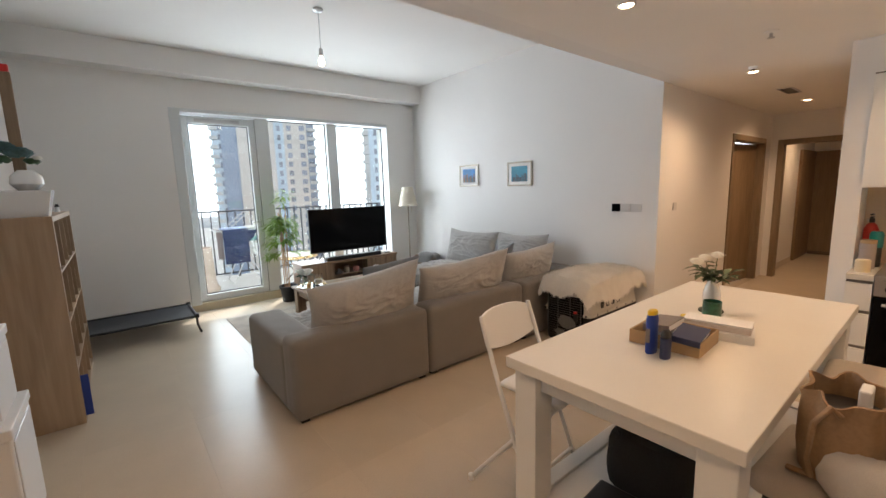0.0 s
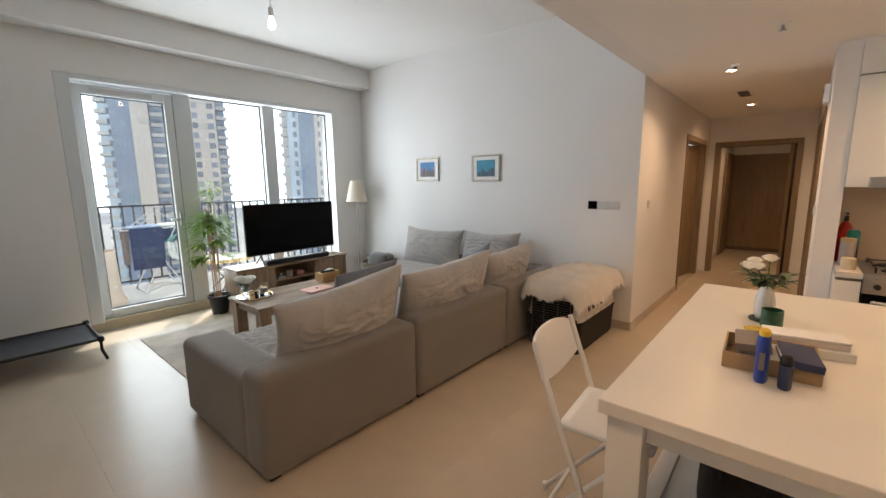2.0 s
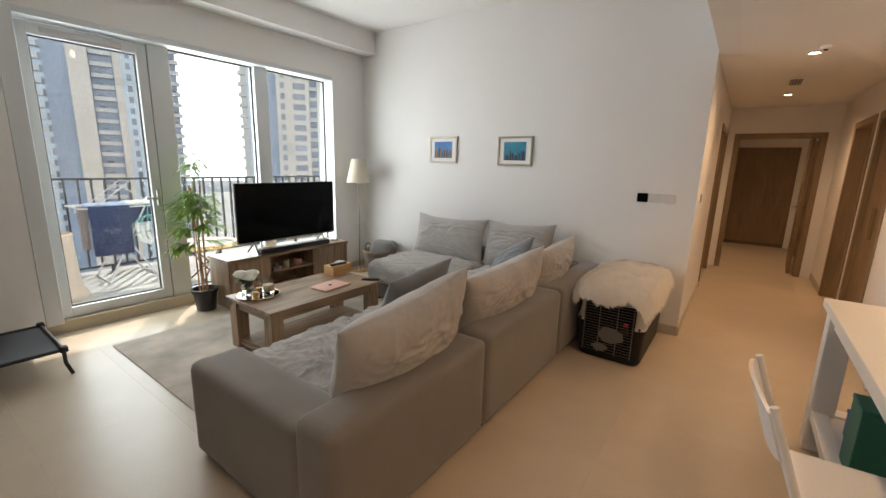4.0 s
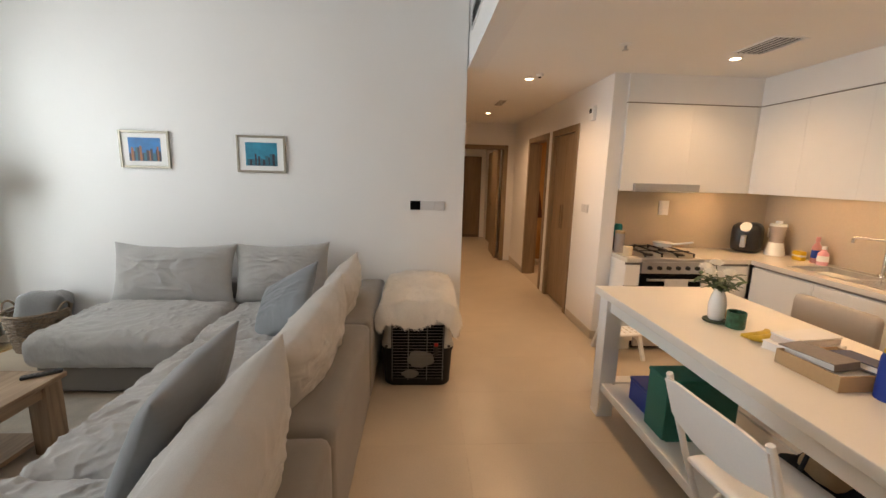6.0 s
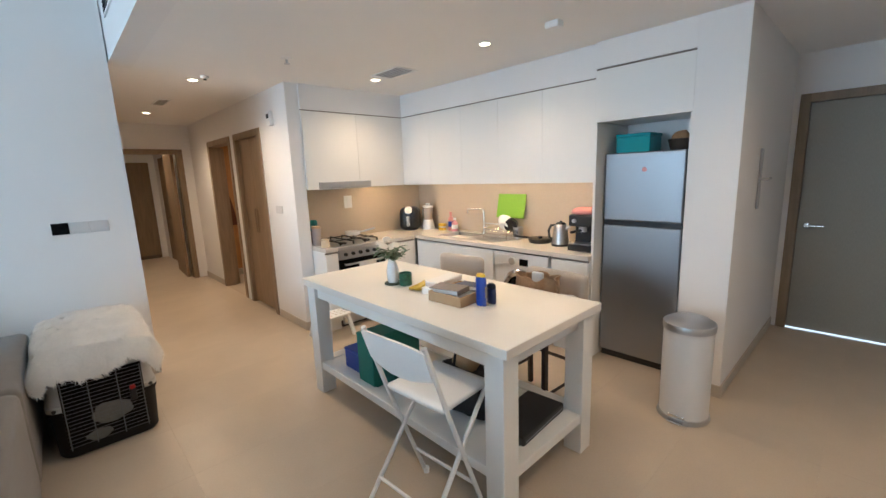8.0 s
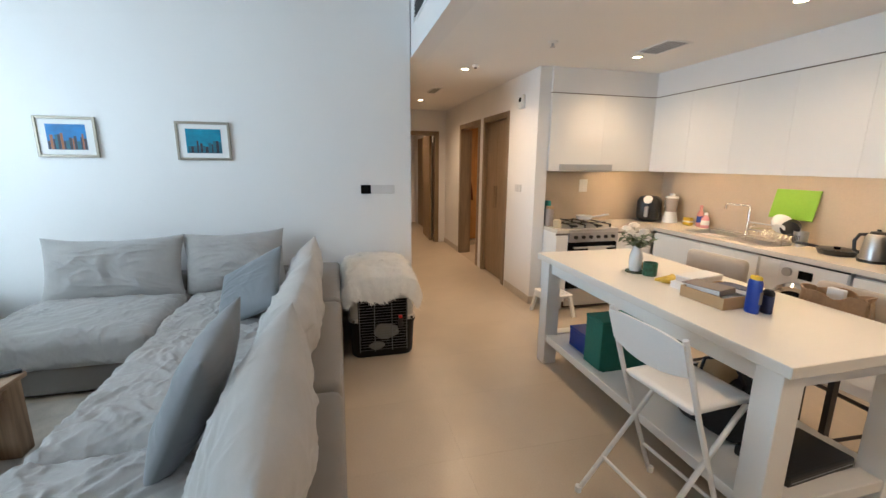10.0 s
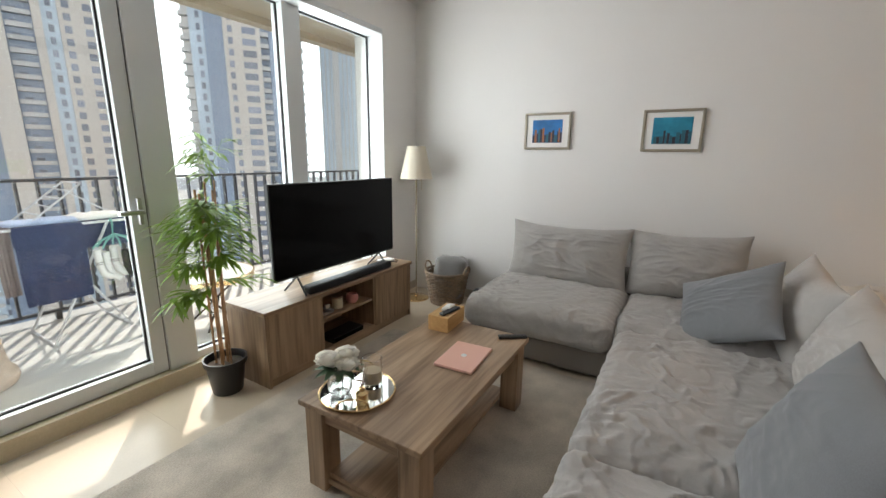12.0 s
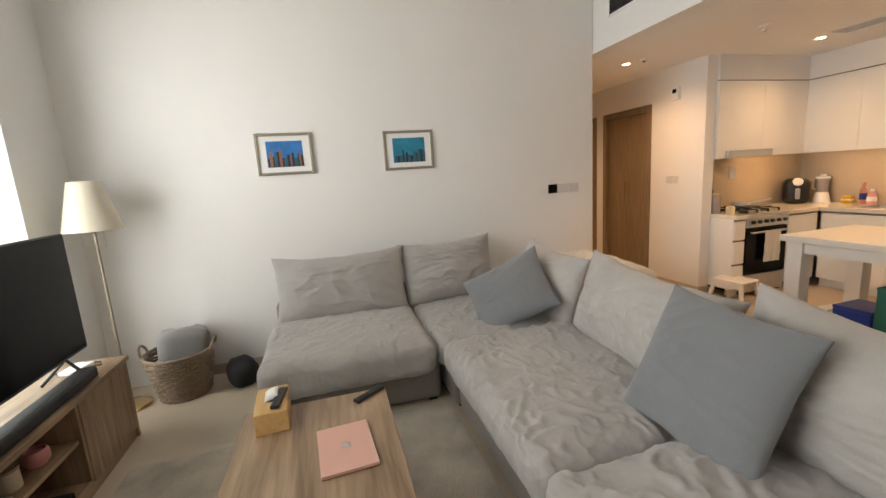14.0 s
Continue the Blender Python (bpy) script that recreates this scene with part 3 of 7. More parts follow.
# pendant bulb
t = thing("pendant_lamp", "bare glowing bulb hanging on a grey cord", "pendant lamp", pose(1.85, 4.21, HIGH))
part("rose", turned([(0.0, 0.0), (0.05, 0.0), (0.047, -0.02), (0.012, -0.035), (0.0, -0.035)], 24), STEEL, t, "metal ceiling rose", True)
part("cord", tube([(0, 0, -0.03), (0.002, 0, -0.2), (0, 0, -0.37)], 0.004), STEEL, t)
part("socket", turned([(0.0, -0.36), (0.018, -0.365), (0.021, -0.43), (0.0, -0.43)], 20), STEEL, t, "", True)
BULB = mat("bulb_glow", (1.0, 0.80, 0.55), 0.3, emit=9)
part("bulb", turned([(0.0, -0.53), (0.018, -0.525), (0.03, -0.50), (0.03, -0.475), (0.016, -0.44), (0.012, -0.43), (0.0, -0.43)], 24), BULB, t, "glowing pear bulb", "all")


SILVER = mat("pale_frame", (0.34, 0.30, 0.24), 0.35, metal=0.5, grain=0.03)
PAPER = mat("white_card", (0.80, 0.79, 0.77), 0.8, grain=0.01, scale=300)
SKYPRINT = mat("print_blue", (0.015, 0.17, 0.45), 0.5, large=0.25, large_scale=9)
SKYPRINT2 = mat("print_teal", (0.01, 0.22, 0.34), 0.5, large=0.25, large_scale=9)
INK = mat("print_dark", (0.03, 0.03, 0.045), 0.5)
RUST = mat("print_rust", (0.30, 0.12, 0.05), 0.5)
TEALINK = mat("print_deep_teal", (0.02, 0.12, 0.17), 0.5)


def picture(y0, y1, z0, z1, label, dark):
    """A framed print on the east wall."""
    t = thing("framed_picture", label, "picture", group="pictures on the wall")
    x = EX - 0.001
    w = 0.022
    part("frame", boxes([(x - 0.02, y0, z0, x, y0 + w, z1), (x - 0.02, y1 - w, z0, x, y1, z1), (x - 0.02, y0 + w, z0, x, y1 - w, z0 + w), (x - 0.02, y0 + w, z1 - w, x, y1 - w, z1)], 0.003), SILVER, t, "pale metal frame")
    part("mount", box(x - 0.010, y0 + w, z0 + w, x - 0.004, y1 - w, z1 - w), PAPER, t, "white card mount")
    art = part("print", box(x - 0.012, y0 + 0.078, z0 + 0.062, x - 0.0105, y1 - 0.078, z1 - 0.062), SKYPRINT if not dark else SKYPRINT2, t, "blue sky print with a dark skyline")
    k, yy = 0, y0 + 0.079
    rnd = random.Random(5 if dark else 9)
    while yy < y1 - 0.095:
        w2 = rnd.uniform(0.010, 0.026)
        h = rnd.uniform(0.05, 0.11) * (1.0 if dark else 1.25)
        part("building_shape", box(x - 0.0132, yy, z0 + 0.063, x - 0.0122, min(yy + w2, y1 - 0.079), z0 + 0.063 + h), (INK, RUST, INK, TEALINK)[k % 4] if not dark else (TEALINK, INK)[k % 2], art)
        yy += w2 + 0.0015
        k += 1


picture(4.748, 5.182, 1.603, 1.932, "silver framed blue and rust skyline print with white mount", False)
picture(3.725, 4.163, 1.588, 1.920, "silver framed teal skyline print with white mount", True)

# ---- living room ----
def ridge(q, sharp):
    """A crease: high along a thin winding line of noise."""
    return max(0.0, 1 - abs(noise.noise(q)) * 2.3) ** sharp


def wrinkle(p, seed, size, amount):
    """Folds in cloth: long creases in two directions, crumpled more in some places than in others."""
    q = Vector((p[0] * size + seed * 7.3, p[1] * size - seed * 3.1, p[2] * size + seed))
    q += Vector((noise.noise(q * 0.6), noise.noise(q * 0.6 + Vector((5, 2, 1))), noise.noise(q * 0.6 + Vector((1, 7, 3))))) * 0.9
    a = Vector((0.94 * q.x + 0.34 * q.y, (0.94 * q.y - 0.34 * q.x) * 0.68, q.z * 1.25))
    b = Vector(((0.5 * q.x - 0.87 * q.y) * 0.72, 0.5 * q.y + 0.87 * q.x, q.z * 0.8))
    m = 0.5 + 0.5 * max(-1.0, min(1.0, 2.2 * noise.noise(q * 0.45 + Vector((9, 4, 2)))))
    big = m * ridge(a, 2.2) + (1 - m) * ridge(b, 2.2)
    fine = (1 - m) * ridge(a * 2.1 + Vector((3, 8, 1)), 1.8) + m * ridge(b * 2.1 + Vector((6, 2, 5)), 1.8)
    tiny = ridge(q * 4.1 + Vector((2, 9, 4)), 1.5)
    rough = 0.45 + 0.8 * max(0.0, min(1.0, 0.5 + 1.6 * noise.noise(q * 0.33 + Vector((7, 1, 8)))))
    return amount * (1.0 * big + rough * (0.85 * fine + 0.28 * tiny) - 0.62)


def pillow(w, h, thick, seed, n=56, fold=0.010, size=5.0, sag=0.0):
    """A stuffed cushion in the local xz plane, with pinched seams and folds."""
    bm = bmesh.new()
    sides = []
    for s in (1, -1):
        grid = []
        for i in range(n + 1):
            row = []
            for j in range(n + 1):
                u, v = 2 * i / n - 1, 2 * j / n - 1
                edge = max(0.0, (1 - abs(u) ** 3)) ** 0.62 * max(0.0, (1 - abs(v) ** 3)) ** 0.62
                pin = 1 - 0.05 * (1 - abs(u)) * v * v - 0.0 * u
                x = u * w / 2 * (1 - 0.06 * (1 - v * v))
                z = v * h / 2 * (1 - 0.06 * (1 - u * u)) - sag * (1 - u * u) * (v + 1) / 2
                y = s * (thick / 2 * edge + 0.004)
                y += s * edge ** 1.6 * wrinkle((x * 0.5, s * 0.3, z * 1.15), seed, size, fold)
                x += 0.006 * noise.noise(Vector((z * 6, seed, x * 4)))
                z += 0.008 * noise.noise(Vector((x * 6, seed + 5, z * 3)))
                row.append(bm.verts.new((x, y, z)))
            grid.append(row)
        sides.append(grid)
        for i in range(n):
            for j in range(n):
                f = (grid[i][j], grid[i + 1][j], grid[i + 1][j + 1], grid[i][j + 1])
                bm.faces.new(f if s < 0 else f[::-1])
    a, b = sides
    for i in range(n):
        for p, q in (((i, 0), (i + 1, 0)), ((i + 1, n), (i, n)), ((0, i + 1), (0, i)), ((n, i), (n, i + 1))):
            bm.faces.new((a[p[0]][p[1]], a[q[0]][q[1]], b[q[0]][q[1]], b[p[0]][p[1]]))
    bmesh.ops.recalc_face_normals(bm, faces=bm.faces)
    return bm


def soft_box(x0, y0, z0, x1, y1, z1, r, seed, crown=0.0, fold=0.006, size=4.0, step=0.035):
    """A padded block with rounded edges, a swollen top and folds in its cover."""
    bm = bmesh.new()
    lo, hi = Vector((x0, y0, z0)), Vector((x1, y1, z1))
    c, half = (lo + hi) / 2, (hi - lo) / 2
    r = min(r, *(h * 0.98 for h in half))
    made = {}

    def vert(p):
        key = tuple(round(v, 5) for v in p)
        if key not in made:
            d = Vector(p) - c
            core = Vector([max(-(h - r), min(h - r, v)) for v, h in zip(d, half)])
            out = d - core
            nrm = out.normalized() if out.length > 1e-6 else Vector((0, 0, 1))
            q = core + nrm * r
            u, v = d.x / half.x, d.y / half.y
            bulge = (1 - u * u) * (1 - v * v)
            if d.z > 0:
                q.z += crown * bulge * (d.z / half.z)
            q += nrm * wrinkle(tuple(q + c), seed, size, fold) * (0.4 + 0.6 * max(0.0, nrm.z))
            made[key] = bm.verts.new(q + c)
        return made[key]

    count = [max(4, int((b - a) / step)) for a, b in zip(lo, hi)]
    for ax in range(3):
        p, q = (ax + 1) % 3, (ax + 2) % 3
        for side in (0, 1):
            for i in range(count[p]):
                for j in range(count[q]):
                    ring = []
                    for di, dj in ((0, 0), (1, 0), (1, 1), (0, 1)):
                        co = [0, 0, 0]
                        co[ax] = (lo, hi)[side][ax]
                        co[p] = lo[p] + (hi[p] - lo[p]) * (i + di) / count[p]
                        co[q] = lo[q] + (hi[q] - lo[q]) * (j + dj) / count[q]
                        ring.append(vert(co))
                    ring = list(dict.fromkeys(ring))
                    if len(ring) > 2:
                        try:
                            bm.faces.new(ring if side else ring[::-1])
                        except ValueError:
                            pass
    bmesh.ops.recalc_face_normals(bm, faces=bm.faces)
    return bm


def sofa_module(label, base, panels, seat, seed, crown=0.03, fold=0.008):
    """One block of the sectional: base, upholstered back or arm panels, loose seat cushion."""
    t = thing("sofa_module", label, "sofa", group="corner sofa modules")
    part("base", soft_box(*base, 0.03, seed, 0, 0.002, 3), SOFA, t, "", "all")
    for name, r in panels:
        part(name, soft_box(*r, 0.045, seed + len(name), 0.004, 0.004, 3), SOFA, t, "", "all")
    part("seat_cushion", soft_box(*seat, 0.085, seed + 3, crown, fold * 1.75, 6.4, 0.0105), LINEN, t, "crumpled grey seat cushion", "all")
    for x in (base[0] + 0.06, base[3] - 0.06):
        for y in (base[1] + 0.06, base[4] - 0.06):
            part("foot", box(x - 0.03, y - 0.03, 0.0, x + 0.03, y + 0.03, 0.03), BLACK, t, "low black foot")
    return t


sofa_module("grey fabric corner sofa end module with low arm and crumpled cushion", (0.9, 2.83, 0.02, 2.035, 3.97, 0.3),
            (("back_panel", (0.895, 2.82, 0.02, 2.033, 3.06, 0.607)), ("arm", (0.895, 3.03, 0.02, 1.187, 3.98, 0.545))), (1.178, 3.01, 0.24, 2.04, 4.06, 0.455), 1, 0.05, 0.011)
sofa_module("grey fabric sofa middle module with crumpled seat cushion", (2.04, 2.83, 0.02, 3.235, 3.99, 0.3),
            (("back_panel", (2.037, 2.82, 0.02, 3.233, 3.06, 0.612)),), (2.03, 3.01, 0.24, 3.345, 4.06, 0.455), 2, 0.03, 0.010)
sofa_module("grey fabric sofa corner module against the white wall", (3.235, 2.83, 0.02, 4.45, 4.01, 0.3),
            (("back_panel", (3.237, 2.82, 0.02, 4.455, 3.06, 0.612)), ("back_panel", (4.219, 3.06, 0.02, 4.455, 4.05, 0.602))), (3.335, 3.02, 0.24, 4.27, 4.09, 0.455), 3, 0.02, 0.010)
sofa_module("grey fabric sofa module without arm against the white wall", (3.386, 4.06, 0.02, 4.45, 5.17, 0.29),
            (("back_panel", (4.219, 4.06, 0.02, 4.455, 5.16, 0.602)),), (3.305, 4.09, 0.22, 4.27, 5.2, 0.465), 4, 0.045, 0.008)


def cushion(label, m, w, h, thick, seed, material, fold=0.012, sag=0.02):
    ob = part("cushion", pillow(w, h, thick, seed, 76, fold * 1.35, 5.6, sag), material, None, label, "all", m)
    return tagged(ob, category="cushion", group="sofa cushions")


def lean(x, y, z, turn, tilt, roll=0):
    """A cushion's pose: turned about z, then leaning back, then rolled in its own plane."""
    return Matrix.Translation((x, y, z)) @ Matrix.Rotation(radians(turn), 4, "Z") @ Matrix.Rotation(radians(tilt), 4, "X") @ Matrix.Rotation(radians(roll), 4, "Y")


PALE = mat("pale_grey_cushion_fabric", (0.425, 0.405, 0.38), 0.92, grain=0.07, scale=380, bump=0.001, large=0.06, large_scale=5, sheen=0.3)
crease(PALE, 8.0, 0.008)
# back cushions along the wall
cushion("large grey back cushion leaning on the white wall", lean(4.178, 4.63, 0.70, 90, 14), 1.04, 0.54, 0.22, 11, LINEN, 0.014)
cushion("large grey back cushion leaning on the white wall", lean(4.236, 3.72, 0.71, 90, 14.03, 1.982), 0.84, 0.54, 0.23, 12, LINEN, 0.012)
# back cushions along the low back
cushion("slumped grey back cushion on the sofa end", lean(1.60, 3.085, 0.685, 3, 17, -5), 1.0, 0.57, 0.30, 13, PALE, 0.014)
cushion("slumped pale grey back cushion on the sofa middle", lean(2.66, 3.09, 0.675, -1, 17, -3), 1.10, 0.55, 0.28, 14, PALE, 0.016)
cushion("pale grey back cushion in the sofa corner", lean(3.62, 3.10, 0.67, 0, 16, -3), 0.84, 0.53, 0.25, 15, PALE, 0.012)
# throw cushions
cushion("blue-grey square throw cushion leaning on the back cushions", lean(1.985, 3.375, 0.705, 2, 25, -4), 0.59, 0.57, 0.17, 16, GREYTEX, 0.007, 0.0)
cushion("blue-grey throw cushion tipped into the sofa corner", lean(3.52, 3.48, 0.645, 40, 34, 34), 0.62, 0.50, 0.17, 17, GREYTEX, 0.010, 0.0)

# ---- rug ----
RUGMAT = mat("rug_pile", (0.46, 0.405, 0.335), 0.95, grain=0.14, scale=120, bump=0.004, large=0.30, large_scale=3.6, sheen=0.3)


def rug(x0, y0, x1, y1):
    bm = bmesh.new()
    n, k = 90, 60
    grid = [[bm.verts.new((x0 + (x1 - x0) * i / n, y0 + (y1 - y0) * j / k, 0.008 + 0.0025 * noise.noise(Vector((i * 0.35, j * 0.35, 2))))) for j in range(k + 1)] for i in range(n + 1)]
    for i in range(n):
        for j in range(k):
            bm.faces.new((grid[i][j], grid[i + 1][j], grid[i + 1][j + 1], grid[i][j + 1]))
    low = bmesh.ops.extrude_face_region(bm, geom=list(bm.faces))
    for g in low["geom"]:
        if isinstance(g, bmesh.types.BMVert):
            g.co.z = 0.0015
    bmesh.ops.recalc_face_normals(bm, faces=bm.faces)
    return bm


tagged(part("rug", rug(1.06, 4.02, 3.34, 5.90), RUGMAT, None, "flat pale grey-beige mottled rug on the tiles", True), category="rug")

# ---- coffee table ----
ct = thing("coffee_table", "grey oak coffee table with thick legs and a low shelf", "coffee table")
X0, X1, Y0, Y1, H = 1.675, 2.86, 4.495, 5.16, 0.455
part("tabletop", box(X0, Y0, H - 0.028, X1, Y1, H, 0.003, 1), OAKX, ct)
for x in (X0 + 0.02, X1 - 0.125):
    for y in (Y0 + 0.02, Y1 - 0.125):
        part("leg", box(x, y, 0.008, x + 0.105, y + 0.105, H - 0.03, 0.003, 1), OAKZ, ct)
for y in (Y0 + 0.04, Y1 - 0.065):
    part("apron", box(X0 + 0.125, y, H - 0.10, X1 - 0.125, y + 0.025, H - 0.029), OAKX, ct)
for x in (X0 + 0.04, X1 - 0.065):
    part("apron", box(x, Y0 + 0.125, H - 0.10, x + 0.025, Y1 - 0.125, H - 0.029), OAKY, ct)
part("shelf", box(X0 + 0.05, Y0 + 0.126, 0.07, X1 - 0.05, Y1 - 0.126, 0.095), OAKX, ct)
for x in (X0 + 0.04, X1 - 0.065):
    part("rail", box(x, Y0 + 0.125, 0.04, x + 0.025, Y1 - 0.125, 0.068), OAKY, ct)

# round mirror tray with its glassware
TR = (1.865, 4.975)
MIRROR = mat("tray_mirror", (0.82, 0.82, 0.80), 0.03, metal=1.0)
CGLASS = clear("clear_glass")
WATER = clear("cloudy_glass", (0.92, 0.93, 0.93), 0.15)
t = thing("tray", "round mirrored tray with a thin gold rim", "tray", pose(*TR, H))
part("mirror", turned([(0.0, 0.002), (0.168, 0.002), (0.170, 0.006), (0.168, 0.010), (0.0, 0.010)], 48), MIRROR, t, "mirror plate")
part("rim", tube([(0.172 * math.cos(a), 0.172 * math.sin(a), 0.010) for a in [2 * math.pi * i / 48 for i in range(48)]], 0.005, 8, True), GOLD, t, "thin gold rim", True)
for base in (0.6, 0.6 + math.pi):
    arc = [(0.172 * math.cos(base + s * 0.42), 0.172 * math.sin(base + s * 0.42), 0.012 + 0.055 * (1 - s * s) ** 0.5) for s in [k / 10 - 1 for k in range(21)]]
    part("handle", tube(arc, 0.004), GOLD, t, "curved gold handle", True)
PETAL = mat("white_petal", (0.90, 0.88, 0.83), 0.7, grain=0.03, large=0.04, sheen=0.2)
tn = PETAL.node_tree
glow, blend = tn.nodes.new("ShaderNodeBsdfTranslucent"), tn.nodes.new("ShaderNodeMixShader")
glow.inputs[0].default_value, blend.inputs[0].default_value = (0.92, 0.90, 0.83, 1), 0.5
tn.links.new(tn.nodes["Principled BSDF"].outputs[0], blend.inputs[1])
tn.links.new(glow.outputs[0], blend.inputs[2])
tn.links.new(blend.outputs[0], tn.nodes["Material Output"].inputs[0])
LEAFG = mat("dark_leaf", (0.045, 0.10, 0.045), 0.5, grain=0.15, scale=40, large=0.15)


def petal_ball(bm, at, r, rnd, n=46):
    """A full blossom: layers of cupped petals with ruffled rims, tight inside and open outside."""
    for k in range(n):
        f = (k + 0.5) / n
        th = k * 2.39996
        ph = 0.1 + 1.5 * f
        d = Vector((math.sin(ph) * math.cos(th), math.sin(ph) * math.sin(th), math.cos(ph)))
        out = Vector((math.cos(th), math.sin(th), 0))
        u = Vector((-math.sin(th), math.cos(th), 0))
        tip = (d * 0.55 + Vector((0, 0, 0.75)) + out * 0.10 * f).normalized()
        length, wide = r * (0.50 + 0.12 * f), r * rnd.uniform(0.38, 0.55)
        base = Vector(at) + d * r * (0.34 + 0.22 * f) - Vector((0, 0, 0.25 * r))
        grid = []
        for i in range(5):
            a = i / 2 - 1
            row = []
            for j in range(4):
                b = j / 3
                ruff = 0.10 * r * rnd.uniform(-1, 1) * b
                p = base + tip * length * (b - 0.25 * a * a * b) + u * a * wide * (0.45 + 0.75 * b - 0.3 * b * b) + out * (0.22 * r * (a * a * -0.6 + b * b * (0.1 + 0.25 * f)) + ruff)
                row.append(bm.verts.new(p))
            grid.append(row)
        for i in range(4):
            for j in range(3):
                bm.faces.new((grid[i][j], grid[i + 1][j], grid[i + 1][j + 1], grid[i][j + 1]))
    return bm


def leaf_blade(bm, a, d, length, width, bend, up=Vector((0, 0, 1)), n=4):
    """One pointed leaf, folded along its rib."""
    d = Vector(d).normalized()
    s = d.cross(up)
    s = s.normalized() if s.length > 1e-3 else Vector((1, 0, 0))
    nrm = s.cross(d).normalized()
    prev = None
    for i in range(n + 1):
        f = i / n
        w = width * math.sin(math.pi * min(0.97, 0.08 + 0.92 * f)) * 0.5
        c = Vector(a) + d * length * f - Vector((0, 0, 1)) * bend * length * f * f
        row = (bm.verts.new(c - s * w + nrm * w * 0.35), bm.verts.new(c), bm.verts.new(c + s * w + nrm * w * 0.35))
        if prev:
            bm.faces.new((prev[0], prev[1], row[1], row[0]))
            bm.faces.new((prev[1], prev[2], row[2], row[1]))
        prev = row


rnd = random.Random(3)
t = thing("flower_vase", "white peony flowers in a small round glass vase", "flowers", pose(1.80, 5.02, H + 0.0105))
part("vase", turned([(0.0, 0.0), (0.042, 0.0), (0.055, 0.03), (0.056, 0.07), (0.042, 0.10), (0.045, 0.112), (0.041, 0.112), (0.038, 0.10), (0.052, 0.07), (0.050, 0.03), (0.038, 0.008), (0.0, 0.008)], 32), WATER, t, "round glass vase", True)
bm = bmesh.new()
for p, r in (((-0.04, 0.03, 0.17), 0.062), ((0.045, 0.0, 0.165), 0.064), ((0.0, -0.05, 0.15), 0.056), ((0.0, 0.045, 0.135), 0.05)):
    petal_ball(bm, p, r, rnd)
part("blossoms", bm, PETAL, t, "white peony blossoms", "all")
bm = bmesh.new()
for k in range(12):
    a = k * 0.56
    leaf_blade(bm, (0.02 * math.cos(a), 0.02 * math.sin(a), 0.12), (math.cos(a), math.sin(a), 0.35 - 0.05 * (k % 3)), 0.10, 0.04, 0.3)
for k in range(4):
    bm_rod(bm, (0.012 * math.cos(k * 1.6), 0.012 * math.sin(k * 1.6), 0.012), (0.02 * math.cos(k * 1.6), 0.02 * math.sin(k * 1.6), 0.13), 0.003, n=6)
part("leaves", bm, LEAFG, t, "dark green leaves and stems", True)
t = thing("reed_diffuser", "small gold and glass reed diffuser bottle", "diffuser", pose(1.795, 4.885, H + 0.0105))
part("bottle", turned([(0.0, 0.0), (0.026, 0.0), (0.028, 0.006), (0.028, 0.05), (0.014, 0.06), (0.014, 0.075), (0.0, 0.075)], 24), GOLD, t, "", True)
for k in range(6):
    a = k * 1.05
    part("reed", tube([(0, 0, 0.07), (0.028 * math.cos(a), 0.028 * math.sin(a), 0.17)], 0.0016, 6), OAKZ, t)
t = thing("candle", "cream candle in a clear glass hurricane", "candle", pose(1.945, 4.955, H + 0.0105))
WAX = mat("candle_wax", (0.62, 0.52, 0.36), 0.5, large=0.05)
part("glass", turned([(0.0, 0.0), (0.046, 0.0), (0.048, 0.01), (0.048, 0.13), (0.0455, 0.13), (0.0455, 0.012), (0.0, 0.012)], 32), CGLASS, t, "clear glass cylinder", True)
part("wax", turned([(0.0, 0.013), (0.043, 0.013), (0.043, 0.068), (0.0, 0.066)], 28), WAX, t, "cream wax", True)
t = thing("laptop", "closed rose-gold laptop on the coffee table", "laptop", pose(2.415, 4.71, H, 0, 0, 4))
ROSE = mat("rose_metal", (0.72, 0.42, 0.34), 0.42, metal=0.35, grain=0.02, scale=300)
part("base", box(-0.152, -0.107, 0.002, 0.152, 0.107, 0.009, 0.003), ROSE, t)
lid = part("lid", box(-0.152, -0.107, 0.0095, 0.152, 0.107, 0.016, 0.003), ROSE, t)
part("emblem", turned([(0.0, 0.016), (0.017, 0.016), (0.017, 0.0166), (0.0, 0.0166)], 20), CHROME, lid, "shiny round emblem")
t = thing("tissue_box", "light bamboo tissue box with white tissue", "tissue box", pose(2.76, 5.02, H, 0, 0, 4))
BAMBOO = wood("bamboo", (0.52, 0.30, 0.11), (0.64, 0.40, 0.17), "x", 1.4)
case = part("body", box(-0.125, -0.07, 0.0, 0.125, 0.07, 0.10, 0.005), BAMBOO, t)
part("slot", turned([(0.0, 0.1), (0.03, 0.1), (0.03, 0.1008), (0.0, 0.1008)], 24), BLACK, case)
part("tissue", pillow(0.09, 0.06, 0.03, 5, 12, 0.006, 20), PAPER, t, "white tissue", "all", pose(0.02, 0, 0.112, 70, 0, 0))


def remote(m, label):
    t = thing("remote_control", label, "remote control", m, "remote controls")
    body = part("body", box(-0.088, -0.02, 0.0, 0.088, 0.02, 0.018, 0.007), BLACK, t)
    for k in range(6):
        part("button", box(-0.07 + 0.024 * k, -0.008, 0.018, -0.056 + 0.024 * k, 0.008, 0.0195), SEAL, body)


